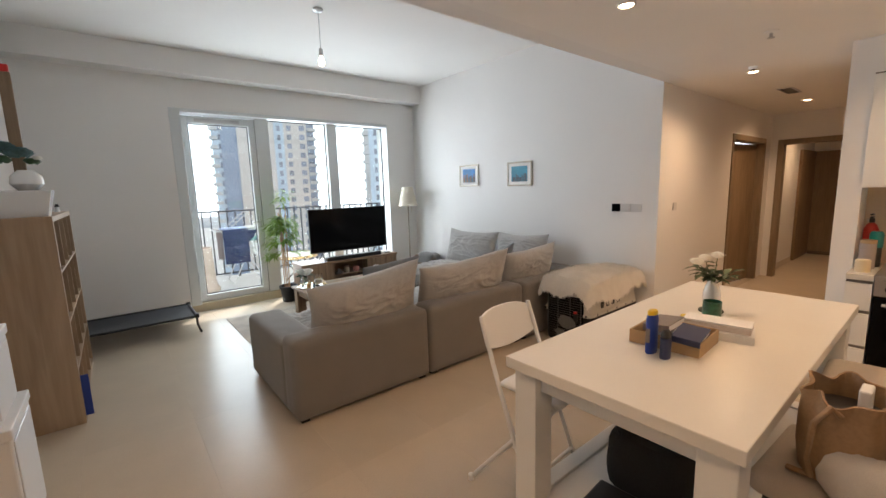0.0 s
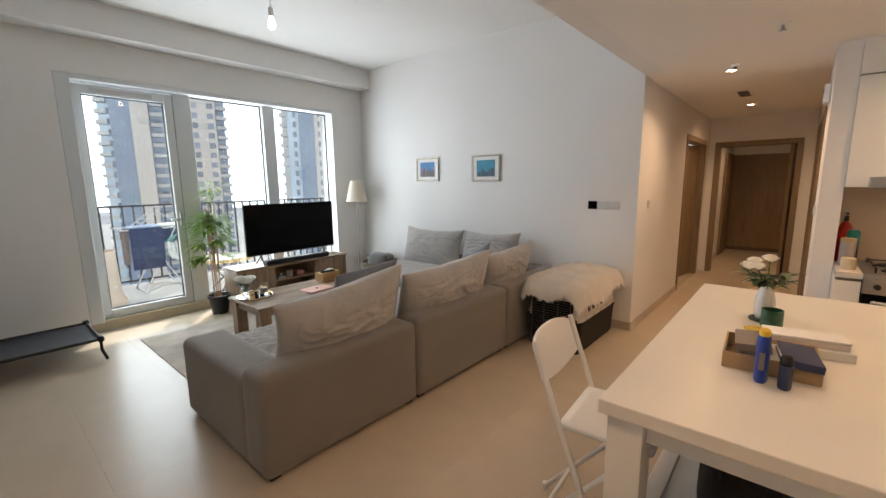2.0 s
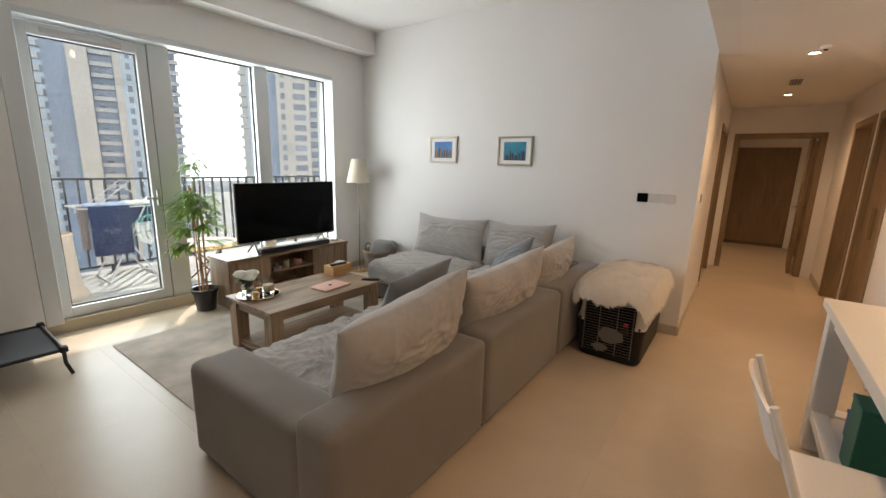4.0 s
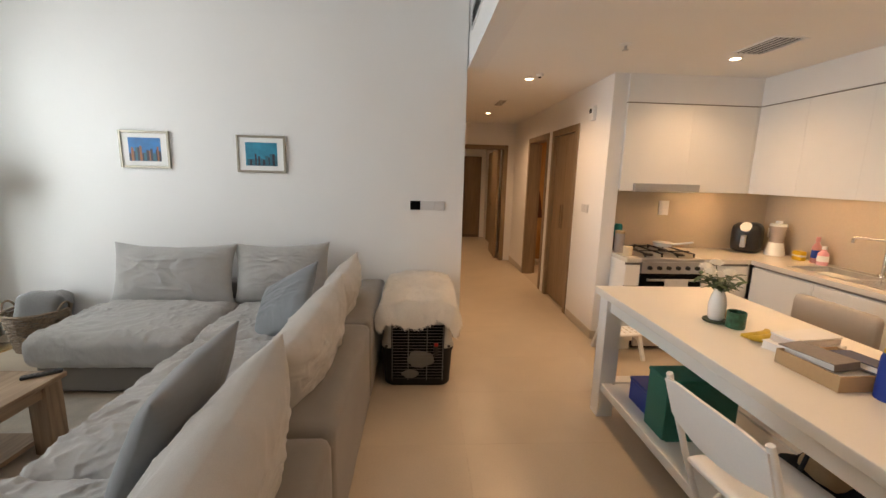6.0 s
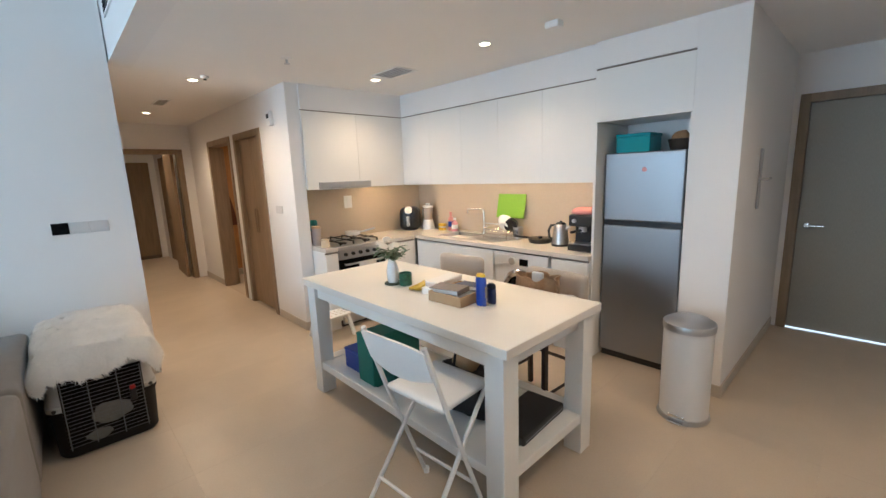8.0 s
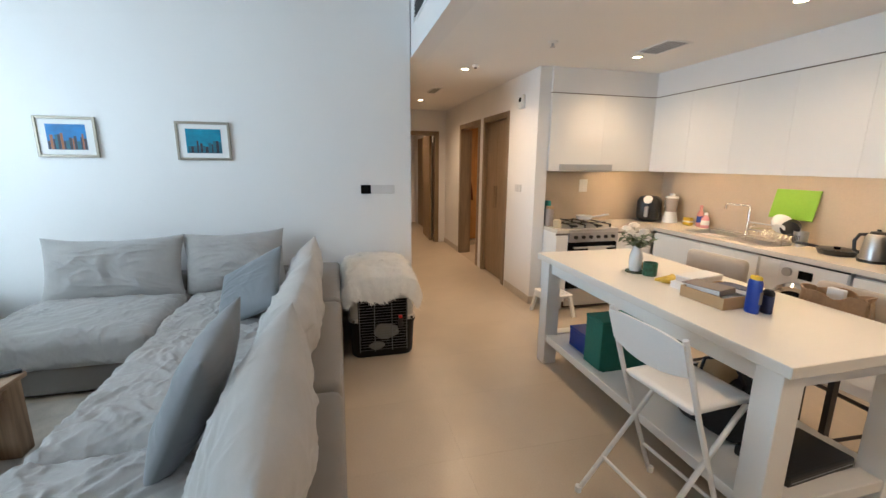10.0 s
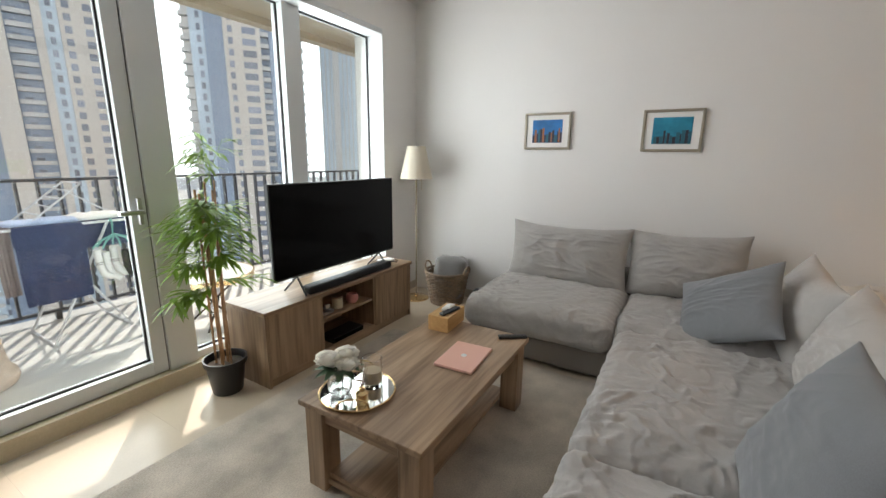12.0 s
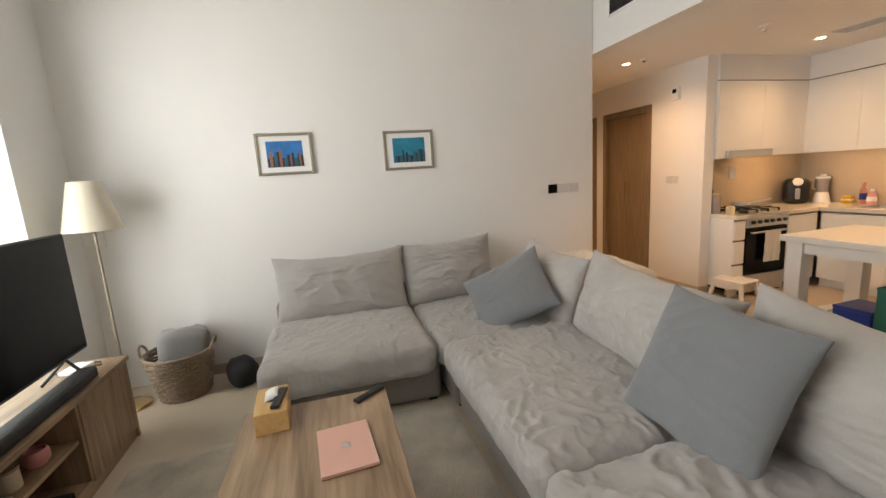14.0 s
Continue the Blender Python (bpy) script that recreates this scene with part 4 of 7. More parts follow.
remote(pose(2.74, 4.985, H + 0.101, 0, 0, -8), "black remote control lying on the tissue box")
remote(pose(2.80, 4.58, H, 0, 0, -55), "black remote control on the coffee table corner")

# ---- TV unit, television, soundbar ----
tv = thing("tv_unit", "low grey oak TV unit with open middle shelves", "TV unit")
A0, A1, B0, B1, TH = 2.12, 3.722, 5.99, 6.41, 0.54
part("top", box(A0 - 0.012, B0 - 0.015, TH - 0.03, A1 + 0.012, B1, TH, 0.003, 1), OAKX, tv)
part("side_panel", box(A0, B0, 0.0, A0 + 0.02, B1 - 0.01, TH - 0.031), OAKZ, tv)
part("side_panel", box(A1 - 0.02, B0, 0.0, A1, B1 - 0.01, TH - 0.031), OAKZ, tv)
part("plinth", box(A0 + 0.021, B0 + 0.012, 0.0, A1 - 0.021, B0 + 0.03, 0.06), OAKX, tv)
part("bottom", box(A0 + 0.021, B0 + 0.012, 0.061, A1 - 0.021, B1 - 0.012, 0.08), OAKX, tv)
part("back", box(A0 + 0.021, B1 - 0.03, 0.081, A1 - 0.021, B1 - 0.015, TH - 0.032), OAKX, tv)
N0, N1 = 2.61, 3.18
for x in (N0 - 0.02, N1):
    part("divider", box(x, B0 + 0.005, 0.081, x + 0.02, B1 - 0.031, TH - 0.032), OAKZ, tv)
part("shelf", box(N0 + 0.001, B0 + 0.02, 0.30, N1 - 0.001, B1 - 0.032, 0.32), OAKX, tv)
for a, b in ((A0 + 0.022, N0 - 0.022), (N1 + 0.022, A1 - 0.022)):
    part("door", box(a, B0 - 0.002, 0.064, b, B0 + 0.018, TH - 0.034, 0.002, 1), OAKZ, tv)
t = thing("television", "large flat black television, switched off", "television")
casing = part("casing", boxes([(2.305, 6.11, 0.665, 3.613, 6.138, 1.332), (2.55, 6.138, 0.70, 3.37, 6.17, 1.05)], 0.005), BLACK, t)
part("screen", box(2.314, 6.1065, 0.682, 3.604, 6.1095, 1.324), SCREEN, casing, "glossy dark screen")
for x in (2.50, 3.42):
    part("foot", rods([((x, 6.124, 0.667), (x - 0.02, 6.01, TH + 0.006)), ((x, 6.124, 0.667), (x - 0.02, 6.24, TH + 0.006))], 0.008), BLACK, t)
t = thing("soundbar", "long black soundbar below the television", "soundbar", pose(2.98, 6.045, TH))
bar = part("body", box(-0.47, -0.045, 0.001, 0.47, 0.045, 0.062, 0.014, 3), BLACK, t)
part("grille", box(-0.45, -0.0465, 0.012, 0.45, -0.0455, 0.05), SEAL, bar)
part("strip", box(-0.45, -0.02, 0.0622, 0.45, 0.035, 0.0632), SEAL, bar, "black top strip")
t = thing("router", "white flat internet box with black cable", "router", pose(3.58, 6.17, TH, 0, 0, -12))
part("body", box(-0.07, -0.05, 0.0, 0.07, 0.05, 0.025, 0.006), LAMPWHITE, t)
part("cable", tube([(0.0, -0.05, 0.012), (0.05, -0.10, 0.006), (0.10, -0.06, 0.006), (0.09, 0.03, 0.006), (-0.04, 0.09, 0.006), (-0.12, 0.06, 0.006)], 0.004), BLACK, t)
PINKC = mat("pink_glaze", (0.62, 0.27, 0.25), 0.4, large=0.1)
t = thing("candle_pot", "small round pink ceramic candle pot", "pot", pose(3.02, 6.09, 0.32))
part("bowl", turned([(0.0, 0.0), (0.035, 0.0), (0.05, 0.025), (0.05, 0.06), (0.042, 0.075), (0.038, 0.075), (0.045, 0.055), (0.0, 0.05)], 28), PINKC, t, "", True)
t = thing("storage_jar", "beige stone jar on the TV shelf", "jar", pose(2.86, 6.10, 0.32))
part("body", turned([(0.0, 0.0), (0.04, 0.0), (0.042, 0.01), (0.04, 0.085), (0.0, 0.085)], 24), STONE, t, "", True)
part("lid", turned([(0.0, 0.0855), (0.043, 0.0855), (0.043, 0.098), (0.0, 0.1)], 24), OAKX, t, "wooden lid", True)
t = thing("toy_plane", "small dark metal ornament on the TV shelf", "ornament", pose(2.72, 6.06, 0.32))
part("body", boxes([(-0.05, -0.015, 0.0, 0.05, 0.015, 0.03), (-0.02, -0.05, 0.03, 0.02, 0.05, 0.045), (-0.03, -0.012, 0.045, 0.015, 0.012, 0.08)], 0.006), STEEL, t)
t = thing("set_top_box", "flat black media box on the lower shelf", "media box", pose(2.88, 6.08, 0.08))
case = part("body", box(-0.17, -0.08, 0.004, 0.17, 0.08, 0.045, 0.004), BLACK, t)
part("front", box(-0.165, -0.0815, 0.01, 0.165, -0.0805, 0.04), SCREEN, case, "glossy dark front")

# ---- floor lamp, basket, bag ----
SHADE = mat("lampshade_linen", (0.66, 0.60, 0.49), 0.85, grain=0.05, scale=250, bump=0.0006)
POLE = mat("dull_brass", (0.30, 0.26, 0.20), 0.4, metal=0.8, grain=0.05)
t = thing("floor_lamp", "brass floor lamp with a cream tapered shade", "floor lamp", pose(4.15, 6.21, 0))
part("base", turned([(0.0, 0.0), (0.135, 0.0), (0.135, 0.012), (0.12, 0.022), (0.02, 0.03), (0.012, 0.05), (0.0, 0.05)], 36), GOLD, t, "round brass foot", True)
part("pole", turned([(0.0, 0.04), (0.009, 0.04), (0.009, 1.48), (0.0, 1.48)], 14), POLE, t, "", True)
part("collar", turned([(0.0, 1.29), (0.016, 1.29), (0.016, 1.34), (0.0, 1.34)], 16), GOLD, t, "", True)
shade = part("shade", turned([(0.168, 1.30), (0.092, 1.625), (0.089, 1.625), (0.165, 1.30), (0.168, 1.30)], 40), SHADE, t, "cream fabric shade", True)
part("pull_chain", tube([(0.05, -0.03, 1.33), (0.05, -0.03, 1.18)], 0.0015, 6), GOLD, shade)
WICKER = mat("wicker", (0.23, 0.165, 0.11), 0.7, grain=0.3, scale=60, bump=0.002, large=0.2, large_scale=12)
GREYFUR = mat("grey_throw", (0.20, 0.195, 0.19), 0.95, grain=0.2, scale=200, bump=0.003, large=0.12, sheen=0.4)
bk = thing("basket", "round woven wicker basket with two handles", "basket", pose(4.23, 5.87, 0) @ Matrix.Diagonal((1.02, 1.02, 1.0, 1)))
part("bottom", turned([(0.0, 0.002), (0.17, 0.002), (0.17, 0.02), (0.0, 0.02)], 32), WICKER, bk)
for k in range(17):
    f = k / 16
    r = 0.165 + 0.055 * f
    part("weave", tube([((r + 0.006 * math.cos(14 * a + math.pi * k)) * math.cos(a), (r + 0.006 * math.cos(14 * a + math.pi * k)) * math.sin(a), 0.022 + 0.30 * f + 0.004 * math.sin(5 * a + k)) for a in [2 * math.pi * i / 56 for i in range(56)]], 0.0085, 6, True), WICKER, bk, "", True)
for k in range(14):
    a = 2 * math.pi * k / 14
    part("stake", tube([(0.165 * math.cos(a), 0.165 * math.sin(a), 0.01), (0.222 * math.cos(a), 0.222 * math.sin(a), 0.345)], 0.007, 6), WICKER, bk, "", True)
part("rim", tube([(0.224 * math.cos(a), 0.224 * math.sin(a), 0.345) for a in [2 * math.pi * i / 40 for i in range(40)]], 0.013, 8, True), WICKER, bk, "braided rim", True)
for s in (-1, 1):
    part("handle", tube([(0.06 * math.cos(b), s * (0.224 + 0.02 * math.sin(b)), 0.345 + 0.075 * math.sin(b)) for b in [math.pi * i / 12 for i in range(13)]], 0.009, 8), WICKER, bk, "looped handle", True)
tagged(part("throw_blanket", soft_box(-0.15, -0.17, 0.03, 0.15, 0.17, 0.47, 0.07, 21, 0.01, 0.022, 5), GREYFUR, None, "grey folded fleece blanket stuffed in the basket", "all", pose(4.23, 5.87, 0.02, 6, 10, 20)), category="blanket")
DARKBAG = mat("black_fabric", (0.014, 0.014, 0.016), 0.8, grain=0.2, scale=120, bump=0.002)
tagged(part("bag", soft_box(-0.13, -0.11, 0.0, 0.13, 0.11, 0.2, 0.08, 23, 0.02, 0.02, 7), DARKBAG, None, "crumpled black bag on the floor by the sofa", "all", pose(4.22, 5.46, 0.0, 0, 0, 20)), category="bag")

# ---- bamboo plant in its pot ----
CANE = mat("bamboo_cane", (0.36, 0.20, 0.09), 0.55, grain=0.2, scale=30, large=0.15, large_scale=10)
LEAF = mat("bamboo_leaf", (0.14, 0.235, 0.025), 0.42, grain=0.2, scale=25, large=0.35, large_scale=7)
tn = LEAF.node_tree
glow, blend = tn.nodes.new("ShaderNodeBsdfTranslucent"), tn.nodes.new("ShaderNodeMixShader")
glow.inputs[0].default_value, blend.inputs[0].default_value = (0.20, 0.36, 0.04, 1), 0.25
tn.links.new(tn.nodes["Principled BSDF"].outputs[0], blend.inputs[1])
tn.links.new(glow.outputs[0], blend.inputs[2])
tn.links.new(blend.outputs[0], tn.nodes["Material Output"].inputs[0])
SOIL = mat("potting_soil", (0.05, 0.035, 0.025), 0.95, grain=0.4, scale=90, bump=0.006)
pl = thing("bamboo_plant", "tall artificial bamboo plant in a black pot", "plant", pose(1.975, 6.225, 0))
part("pot", turned([(0.0, 0.002), (0.088, 0.002), (0.092, 0.01), (0.117, 0.20), (0.129, 0.20), (0.131, 0.235), (0.123, 0.235), (0.112, 0.19), (0.0, 0.185)], 40), BLACK, pl, "black plastic pot", True)
part("soil", turned([(0.0, 0.195), (0.106, 0.192), (0.111, 0.189), (0.0, 0.186)], 30), SOIL, pl, "dark soil")
rnd = random.Random(11)
tips = []
for k in range(7):
    a = k * 0.9 + 0.3
    r0, r1 = 0.02 + 0.04 * (k % 3) / 2, 0.04 + 0.06 * rnd.random()
    top = 1.16 + 0.26 * rnd.random()
    pts = [(r0 * math.cos(a) + (r1 - r0) * f * math.cos(a + 0.4), r0 * math.sin(a) + (r1 - r0) * f * math.sin(a + 0.4), 0.19 + (top - 0.19) * f) for f in [i / 8 for i in range(9)]]
    part("cane", tube(pts, 0.007 if k < 4 else 0.005, 8), CANE, pl, "", True)
    tips.append(pts)
crown = bmesh.new()


def spray(p, d, length, leaves, size):
    """A thin twig with a fan of pointed leaves towards its end."""
    p, d = Vector(p), Vector(d).normalized()
    if p.y + d.y * length + 6.235 > 6.50:
        d.y = -abs(d.y) * 0.4
        d.normalize()
    droop = Vector((0, 0, -0.25 * length))
    end = p + d * length + droop
    bm_rod(crown, p, end, 0.0018, 0.0012, 5, False)
    az = math.atan2(d.y, d.x)
    for q in range(leaves):
        g = 0.45 + 0.55 * q / max(1, leaves - 1)
        b = az + rnd.uniform(-1.25, 1.25)
        dd = Vector((math.cos(b), math.sin(b), rnd.uniform(-0.55, 0.45)))
        at = p.lerp(end, g)
        if at.y + 6.235 + dd.y * 0.16 > 6.59:
            dd.y = -abs(dd.y)
        leaf_blade(crown, at, dd, size * rnd.uniform(0.75, 1.2), rnd.uniform(0.021, 0.032), rnd.uniform(0.1, 0.45), n=3)


for k, pts in enumerate(tips):
    for s in range(9):
        f = 1 - 0.36 * rnd.random() ** 1.2
        a = rnd.uniform(0, 2 * math.pi)
        spray(pts[int(f * 7.99)], (math.cos(a), math.sin(a), rnd.uniform(0.0, 0.9)), rnd.uniform(0.06, 0.21), 7, 0.145)
# the topmost tuft and the low side fronds
for k in range(9):
    a = rnd.uniform(0, 6.28)
    spray(Vector(tips[0][-1]) + Vector((0, 0, 0.02 * k)), (0.35 * math.cos(a), 0.35 * math.sin(a), 1.0), 0.26, 6, 0.13)
for a, z, length in ((198, 4, 0.30), (212, 4, 0.25), (186, 5, 0.20), (335, 4, 0.22)):
    for s in range(2):
        spray(tips[s * 2][z], (math.cos(radians(a + 9 * s)), math.sin(radians(a + 9 * s)), 0.15), length, 9, 0.15)
tagged(part("crown", crown, LEAF, pl, "many narrow pointed green leaves", True), kind="stuff")

# ---- dog bed by the window wall ----
MESHB = mat("dark_bed_fabric", (0.060, 0.064, 0.072), 0.7, grain=0.15, scale=400, bump=0.001, large=0.08)
db = thing("dog_bed", "raised dark grey dog bed with black metal frame", "pet bed")
bx0, bx1, by0, by1, bz = -0.60, 0.70, 5.58, 6.26, 0.20
bm = bmesh.new()
n = 24
grid = [[bm.verts.new((bx0 + (bx1 - bx0) * i / n, by0 + (by1 - by0) * j / n, bz - 0.045 * (1 - (2 * i / n - 1) ** 2) * (1 - (2 * j / n - 1) ** 2))) for j in range(n + 1)] for i in range(n + 1)]
for i in range(n):
    for j in range(n):
        bm.faces.new((grid[i][j], grid[i + 1][j], grid[i + 1][j + 1], grid[i][j + 1]))
ext = bmesh.ops.extrude_face_region(bm, geom=list(bm.faces))
for g in ext["geom"]:
    if isinstance(g, bmesh.types.BMVert):
        g.co.z -= 0.006
bmesh.ops.recalc_face_normals(bm, faces=bm.faces)
part("sling", bm, MESHB, db, "stretched dark grey fabric", True)
for a, b in (((bx0, by0, bz), (bx1, by0, bz)), ((bx0, by1, bz), (bx1, by1, bz)), ((bx0, by0, bz), (bx0, by1, bz)), ((bx1, by0, bz), (bx1, by1, bz))):
    part("rail", rods([(a, b)], 0.014), BLACK, db, "", True)
for x in (bx0, bx1):
    for y in (by0, by1):
        part("leg", tube([(x, y, bz + 0.02), (x, y, 0.1), (x + (0.03 if x > 0 else -0.0), y, 0.002)], 0.013), BLACK, db, "", True)
        part("corner_cap", box(x - 0.025, y - 0.025, bz - 0.02, x + 0.025, y + 0.025, bz + 0.03, 0.01), BLACK, db)

# ---- dining table and what is on and under it ----
CREAM = mat("table_white_paint", (0.74, 0.71, 0.65), 0.28, grain=0.01, scale=120, large=0.02, large_scale=3)
tb = thing("dining_table", "high white painted table with thick legs and low shelf", "table")
X0, X1, Y0, Y1, TZ = 1.295, 3.23, 0.43, 1.28, 0.89
part("tabletop", box(X0, Y0, TZ - 0.048, X1, Y1, TZ, 0.004), CREAM, tb, "smooth cream white top")
for x in (X0 + 0.035, X1 - 0.155):
    for y in (Y0 + 0.02, Y1 - 0.13):
        part("leg", box(x, y, 0.0, x + 0.11, y + 0.11, TZ - 0.0485, 0.004), WHITE, tb)
for y in (Y0 + 0.045, Y1 - 0.07):
    part("apron", box(X0 + 0.146, y, TZ - 0.135, X1 - 0.156, y + 0.025, TZ - 0.049), WHITE, tb)
for x in (X0 + 0.07, X1 - 0.10):
    part("apron", box(x, Y0 + 0.131, TZ - 0.135, x + 0.025, Y1 - 0.131, TZ - 0.049), WHITE, tb)
for y in (Y0 + 0.03, Y1 - 0.105):
    part("shelf_rail", box(X0 + 0.146, y, 0.195, X1 - 0.156, y + 0.075, 0.25, 0.003, 1), WHITE, tb)
for x in (X0 + 0.04, X1 - 0.14):
    part("shelf_rail", box(x, Y0 + 0.131, 0.195, x + 0.09, Y1 - 0.131, 0.25, 0.003, 1), WHITE, tb)
sl0, sl1 = X0 + 0.131, X1 - 0.141
part("shelf_board", box(sl0, Y0 + 0.106, 0.21, sl1, Y1 - 0.106, 0.237), WHITE, tb)

# vase with cut flowers
rnd = random.Random(8)
PORC = mat("white_porcelain", (0.78, 0.79, 0.79), 0.18)
t = thing("vase", "slim white vase with cut white flowers and greenery", "vase", pose(2.545, 0.93, TZ + 0.012))
part("body", turned([(0.0, 0.0), (0.032, 0.0), (0.038, 0.015), (0.042, 0.08), (0.034, 0.125), (0.024, 0.15), (0.026, 0.165), (0.021, 0.165), (0.02, 0.15), (0.0, 0.12)], 28), PORC, t, "white porcelain body", True)
bm = bmesh.new()
GREEN2 = mat("cut_foliage", (0.09, 0.14, 0.07), 0.55, grain=0.15, scale=40, large=0.2)
heads = []
for k in range(12):
    a = k * 2.4
    r = 0.03 + 0.085 * rnd.random()
    top = Vector((r * math.cos(a), r * math.sin(a), 0.19 + 0.07 * rnd.random()))
    bm_rod(bm, (0.008 * math.cos(a), 0.008 * math.sin(a), 0.14), top + Vector((0, 0, 0.03 if k % 3 == 0 else 0)), 0.0022, n=5)
    if k % 3 == 0:
        heads.append(top + Vector((0, 0, 0.03)))
    for s in range(6):
        b = rnd.uniform(0, 6.28)
        leaf_blade(bm, Vector((0, 0, 0.15)).lerp(top, 0.25 + 0.13 * s), (math.cos(b), math.sin(b), rnd.uniform(-0.1, 0.7)), rnd.uniform(0.045, 0.085), 0.028, 0.25, n=3)
part("greenery", bm, GREEN2, t, "green leaves and stems", True)
for h in heads:
    part("blossom", petal_ball(bmesh.new(), h, 0.038, rnd, 26), PETAL, t, "white carnation", "all")
t = thing("coaster", "round dark green coaster under the vase", "coaster", pose(2.545, 0.93, TZ))
part("disc", turned([(0.0, 0.001), (0.058, 0.001), (0.06, 0.006), (0.058, 0.0115), (0.0, 0.0115)], 32), mat("dark_green_cork", (0.05, 0.06, 0.03), 0.6, grain=0.2), t, "", True)
GREENGL = mat("green_pattern_glaze", (0.02, 0.10, 0.06), 0.3, grain=0.5, scale=45)
t = thing("mug", "green leaf-patterned mug with gold handle", "mug", pose(2.45, 0.895, TZ))
part("body", turned([(0.0, 0.001), (0.040, 0.001), (0.043, 0.006), (0.043, 0.085), (0.040, 0.085), (0.039, 0.01), (0.0, 0.01)], 30), GREENGL, t, "", True)
part("handle", tube([(0.042, 0, 0.07), (0.066, 0, 0.068), (0.072, 0, 0.045), (0.062, 0, 0.022), (0.042, 0, 0.02)], 0.005), GOLD, t, "", True)
BANANA = mat("banana_skin", (0.55, 0.38, 0.04), 0.5, grain=0.15, scale=35, large=0.15, large_scale=14)
t = thing("banana_bunch", "two ripe yellow bananas with brown spots", "fruit", pose(2.335, 0.895, TZ, 0, 0, 110))
for s, off in ((0, 0.0), (1, 0.035)):
    bm = bmesh.new()
    rings = []
    for i in range(15):
        f = i / 14
        ang = -0.75 + 1.5 * f
        c = Vector((0.14 * math.sin(ang), off + 0.14 * (math.cos(ang) - 0.73), 0.021))
        r = 0.021 * max(0.18, math.sin(math.pi * min(0.96, 0.04 + 0.93 * f)) ** 0.5)
        side = Vector((math.sin(ang), math.cos(ang), 0))
        rings.append([bm.verts.new(c + r * (math.cos(2 * math.pi * k / 10) * side + math.sin(2 * math.pi * k / 10) * Vector((0, 0, 1)))) for k in range(10)])
    for a, b in zip(rings, rings[1:]):
        for k in range(10):
            bm.faces.new((a[k], a[(k + 1) % 10], b[(k + 1) % 10], b[k]))
    bm.faces.new(rings[0][::-1]), bm.faces.new(rings[-1])
    bmesh.ops.recalc_face_normals(bm, faces=bm.faces)
    part("banana", bm, BANANA, t, "", True)
CARD = mat("brown_cardboard", (0.42, 0.29, 0.16), 0.85, grain=0.08, scale=80, stretch=(1, 10, 10))
NAVY = mat("navy_cover", (0.02, 0.03, 0.09), 0.5, grain=0.06)
GREYCOVER = mat("grey_cover", (0.20, 0.17, 0.15), 0.55, grain=0.08)
t = thing("cardboard_box", "shallow open cardboard box holding papers and cases", "box", pose(1.95, 0.88, TZ, 0, 0, 3))
w, d, h = 0.125, 0.14, 0.06
part("bottom", box(-w, -d, 0.001, w, d, 0.004), CARD, t)
part("side", box(-w, -d, 0.004, w, -d + 0.006, h), CARD, t)
part("side", box(-w, d - 0.006, 0.004, w, d, h), CARD, t)
part("side", box(-w, -d + 0.006, 0.004, -w + 0.006, d - 0.006, h), CARD, t)
part("side", box(w - 0.006, -d + 0.006, 0.004, w, d - 0.006, h), CARD, t)


def book(label, m, w, d, h, cover, pages=True):
    t = thing("book", label, "book", m, "papers on the table")
    part("cover", boxes([(-w, -d, 0, w, d, 0.003), (-w, -d, h - 0.003, w, d, h), (-w, -d, 0.003, -w + 0.003, d, h - 0.003)], 0.0008, 1), cover, t)
    part("pages", box(-w + 0.004, -d + 0.004, 0.003, w - 0.004, d - 0.004, h - 0.003), PAPER, t, "white page block")


book("navy blue slim case lying in the box", pose(1.915, 0.8, TZ + 0.05, 4, 0, 8), 0.10, 0.055, 0.026, NAVY)
book("grey-brown flat case lying in the box", pose(1.985, 0.935, TZ + 0.05, -5, 3, 5), 0.11, 0.055, 0.03, GREYCOVER)
book("white notebook lying in the box", pose(1.955, 0.875, TZ + 0.02, 0, 0, 2), 0.12, 0.10, 0.022, PAPER)
book("stack of white papers on the table", pose(2.18, 0.795, TZ, 0, 0, 14), 0.075, 0.15, 0.035, PAPER)
t = thing("plastic_case", "clear and white plastic box of small things", "plastic box", pose(2.185, 0.785, TZ + 0.0352, 0, 0, 10))
FROST = mat("frosted_plastic", (0.66, 0.60, 0.56), 0.35, large=0.05)
part("body", box(-0.055, -0.13, 0, 0.055, 0.13, 0.028, 0.006), FROST, t)
part("lid", box(-0.057, -0.132, 0.0285, 0.057, 0.132, 0.037, 0.004), PAPER, t, "white lid")
BLUE = mat("blue_plastic", (0.012, 0.045, 0.30), 0.35, grain=0.03)
YEL = mat("yellow_plastic", (0.70, 0.46, 0.02), 0.4)
t = thing("spray_bottle", "blue spray bottle with a yellow cap", "bottle", pose(1.77, 0.895, TZ) @ Matrix.Diagonal((1.75, 1.0, 1.0, 1)))
part("body", turned([(0.0, 0.0), (0.018, 0.0), (0.020, 0.005), (0.020, 0.15), (0.017, 0.165), (0.0, 0.165)], 28), BLUE, t, "", True)
part("cap", turned([(0.0, 0.1655), (0.017, 0.1655), (0.017, 0.176), (0.014, 0.182), (0.0, 0.183)], 24), YEL, t, "yellow cap", True)
part("label", box(-0.0215, -0.008, 0.05, -0.0195, 0.008, 0.11), GREYCOVER, t, "small pale print")
t = thing("dark_bottle", "small dark navy bottle with black cap", "bottle", pose(1.75, 0.83, TZ) @ Matrix.Diagonal((1.5, 1.0, 1.0, 1)))
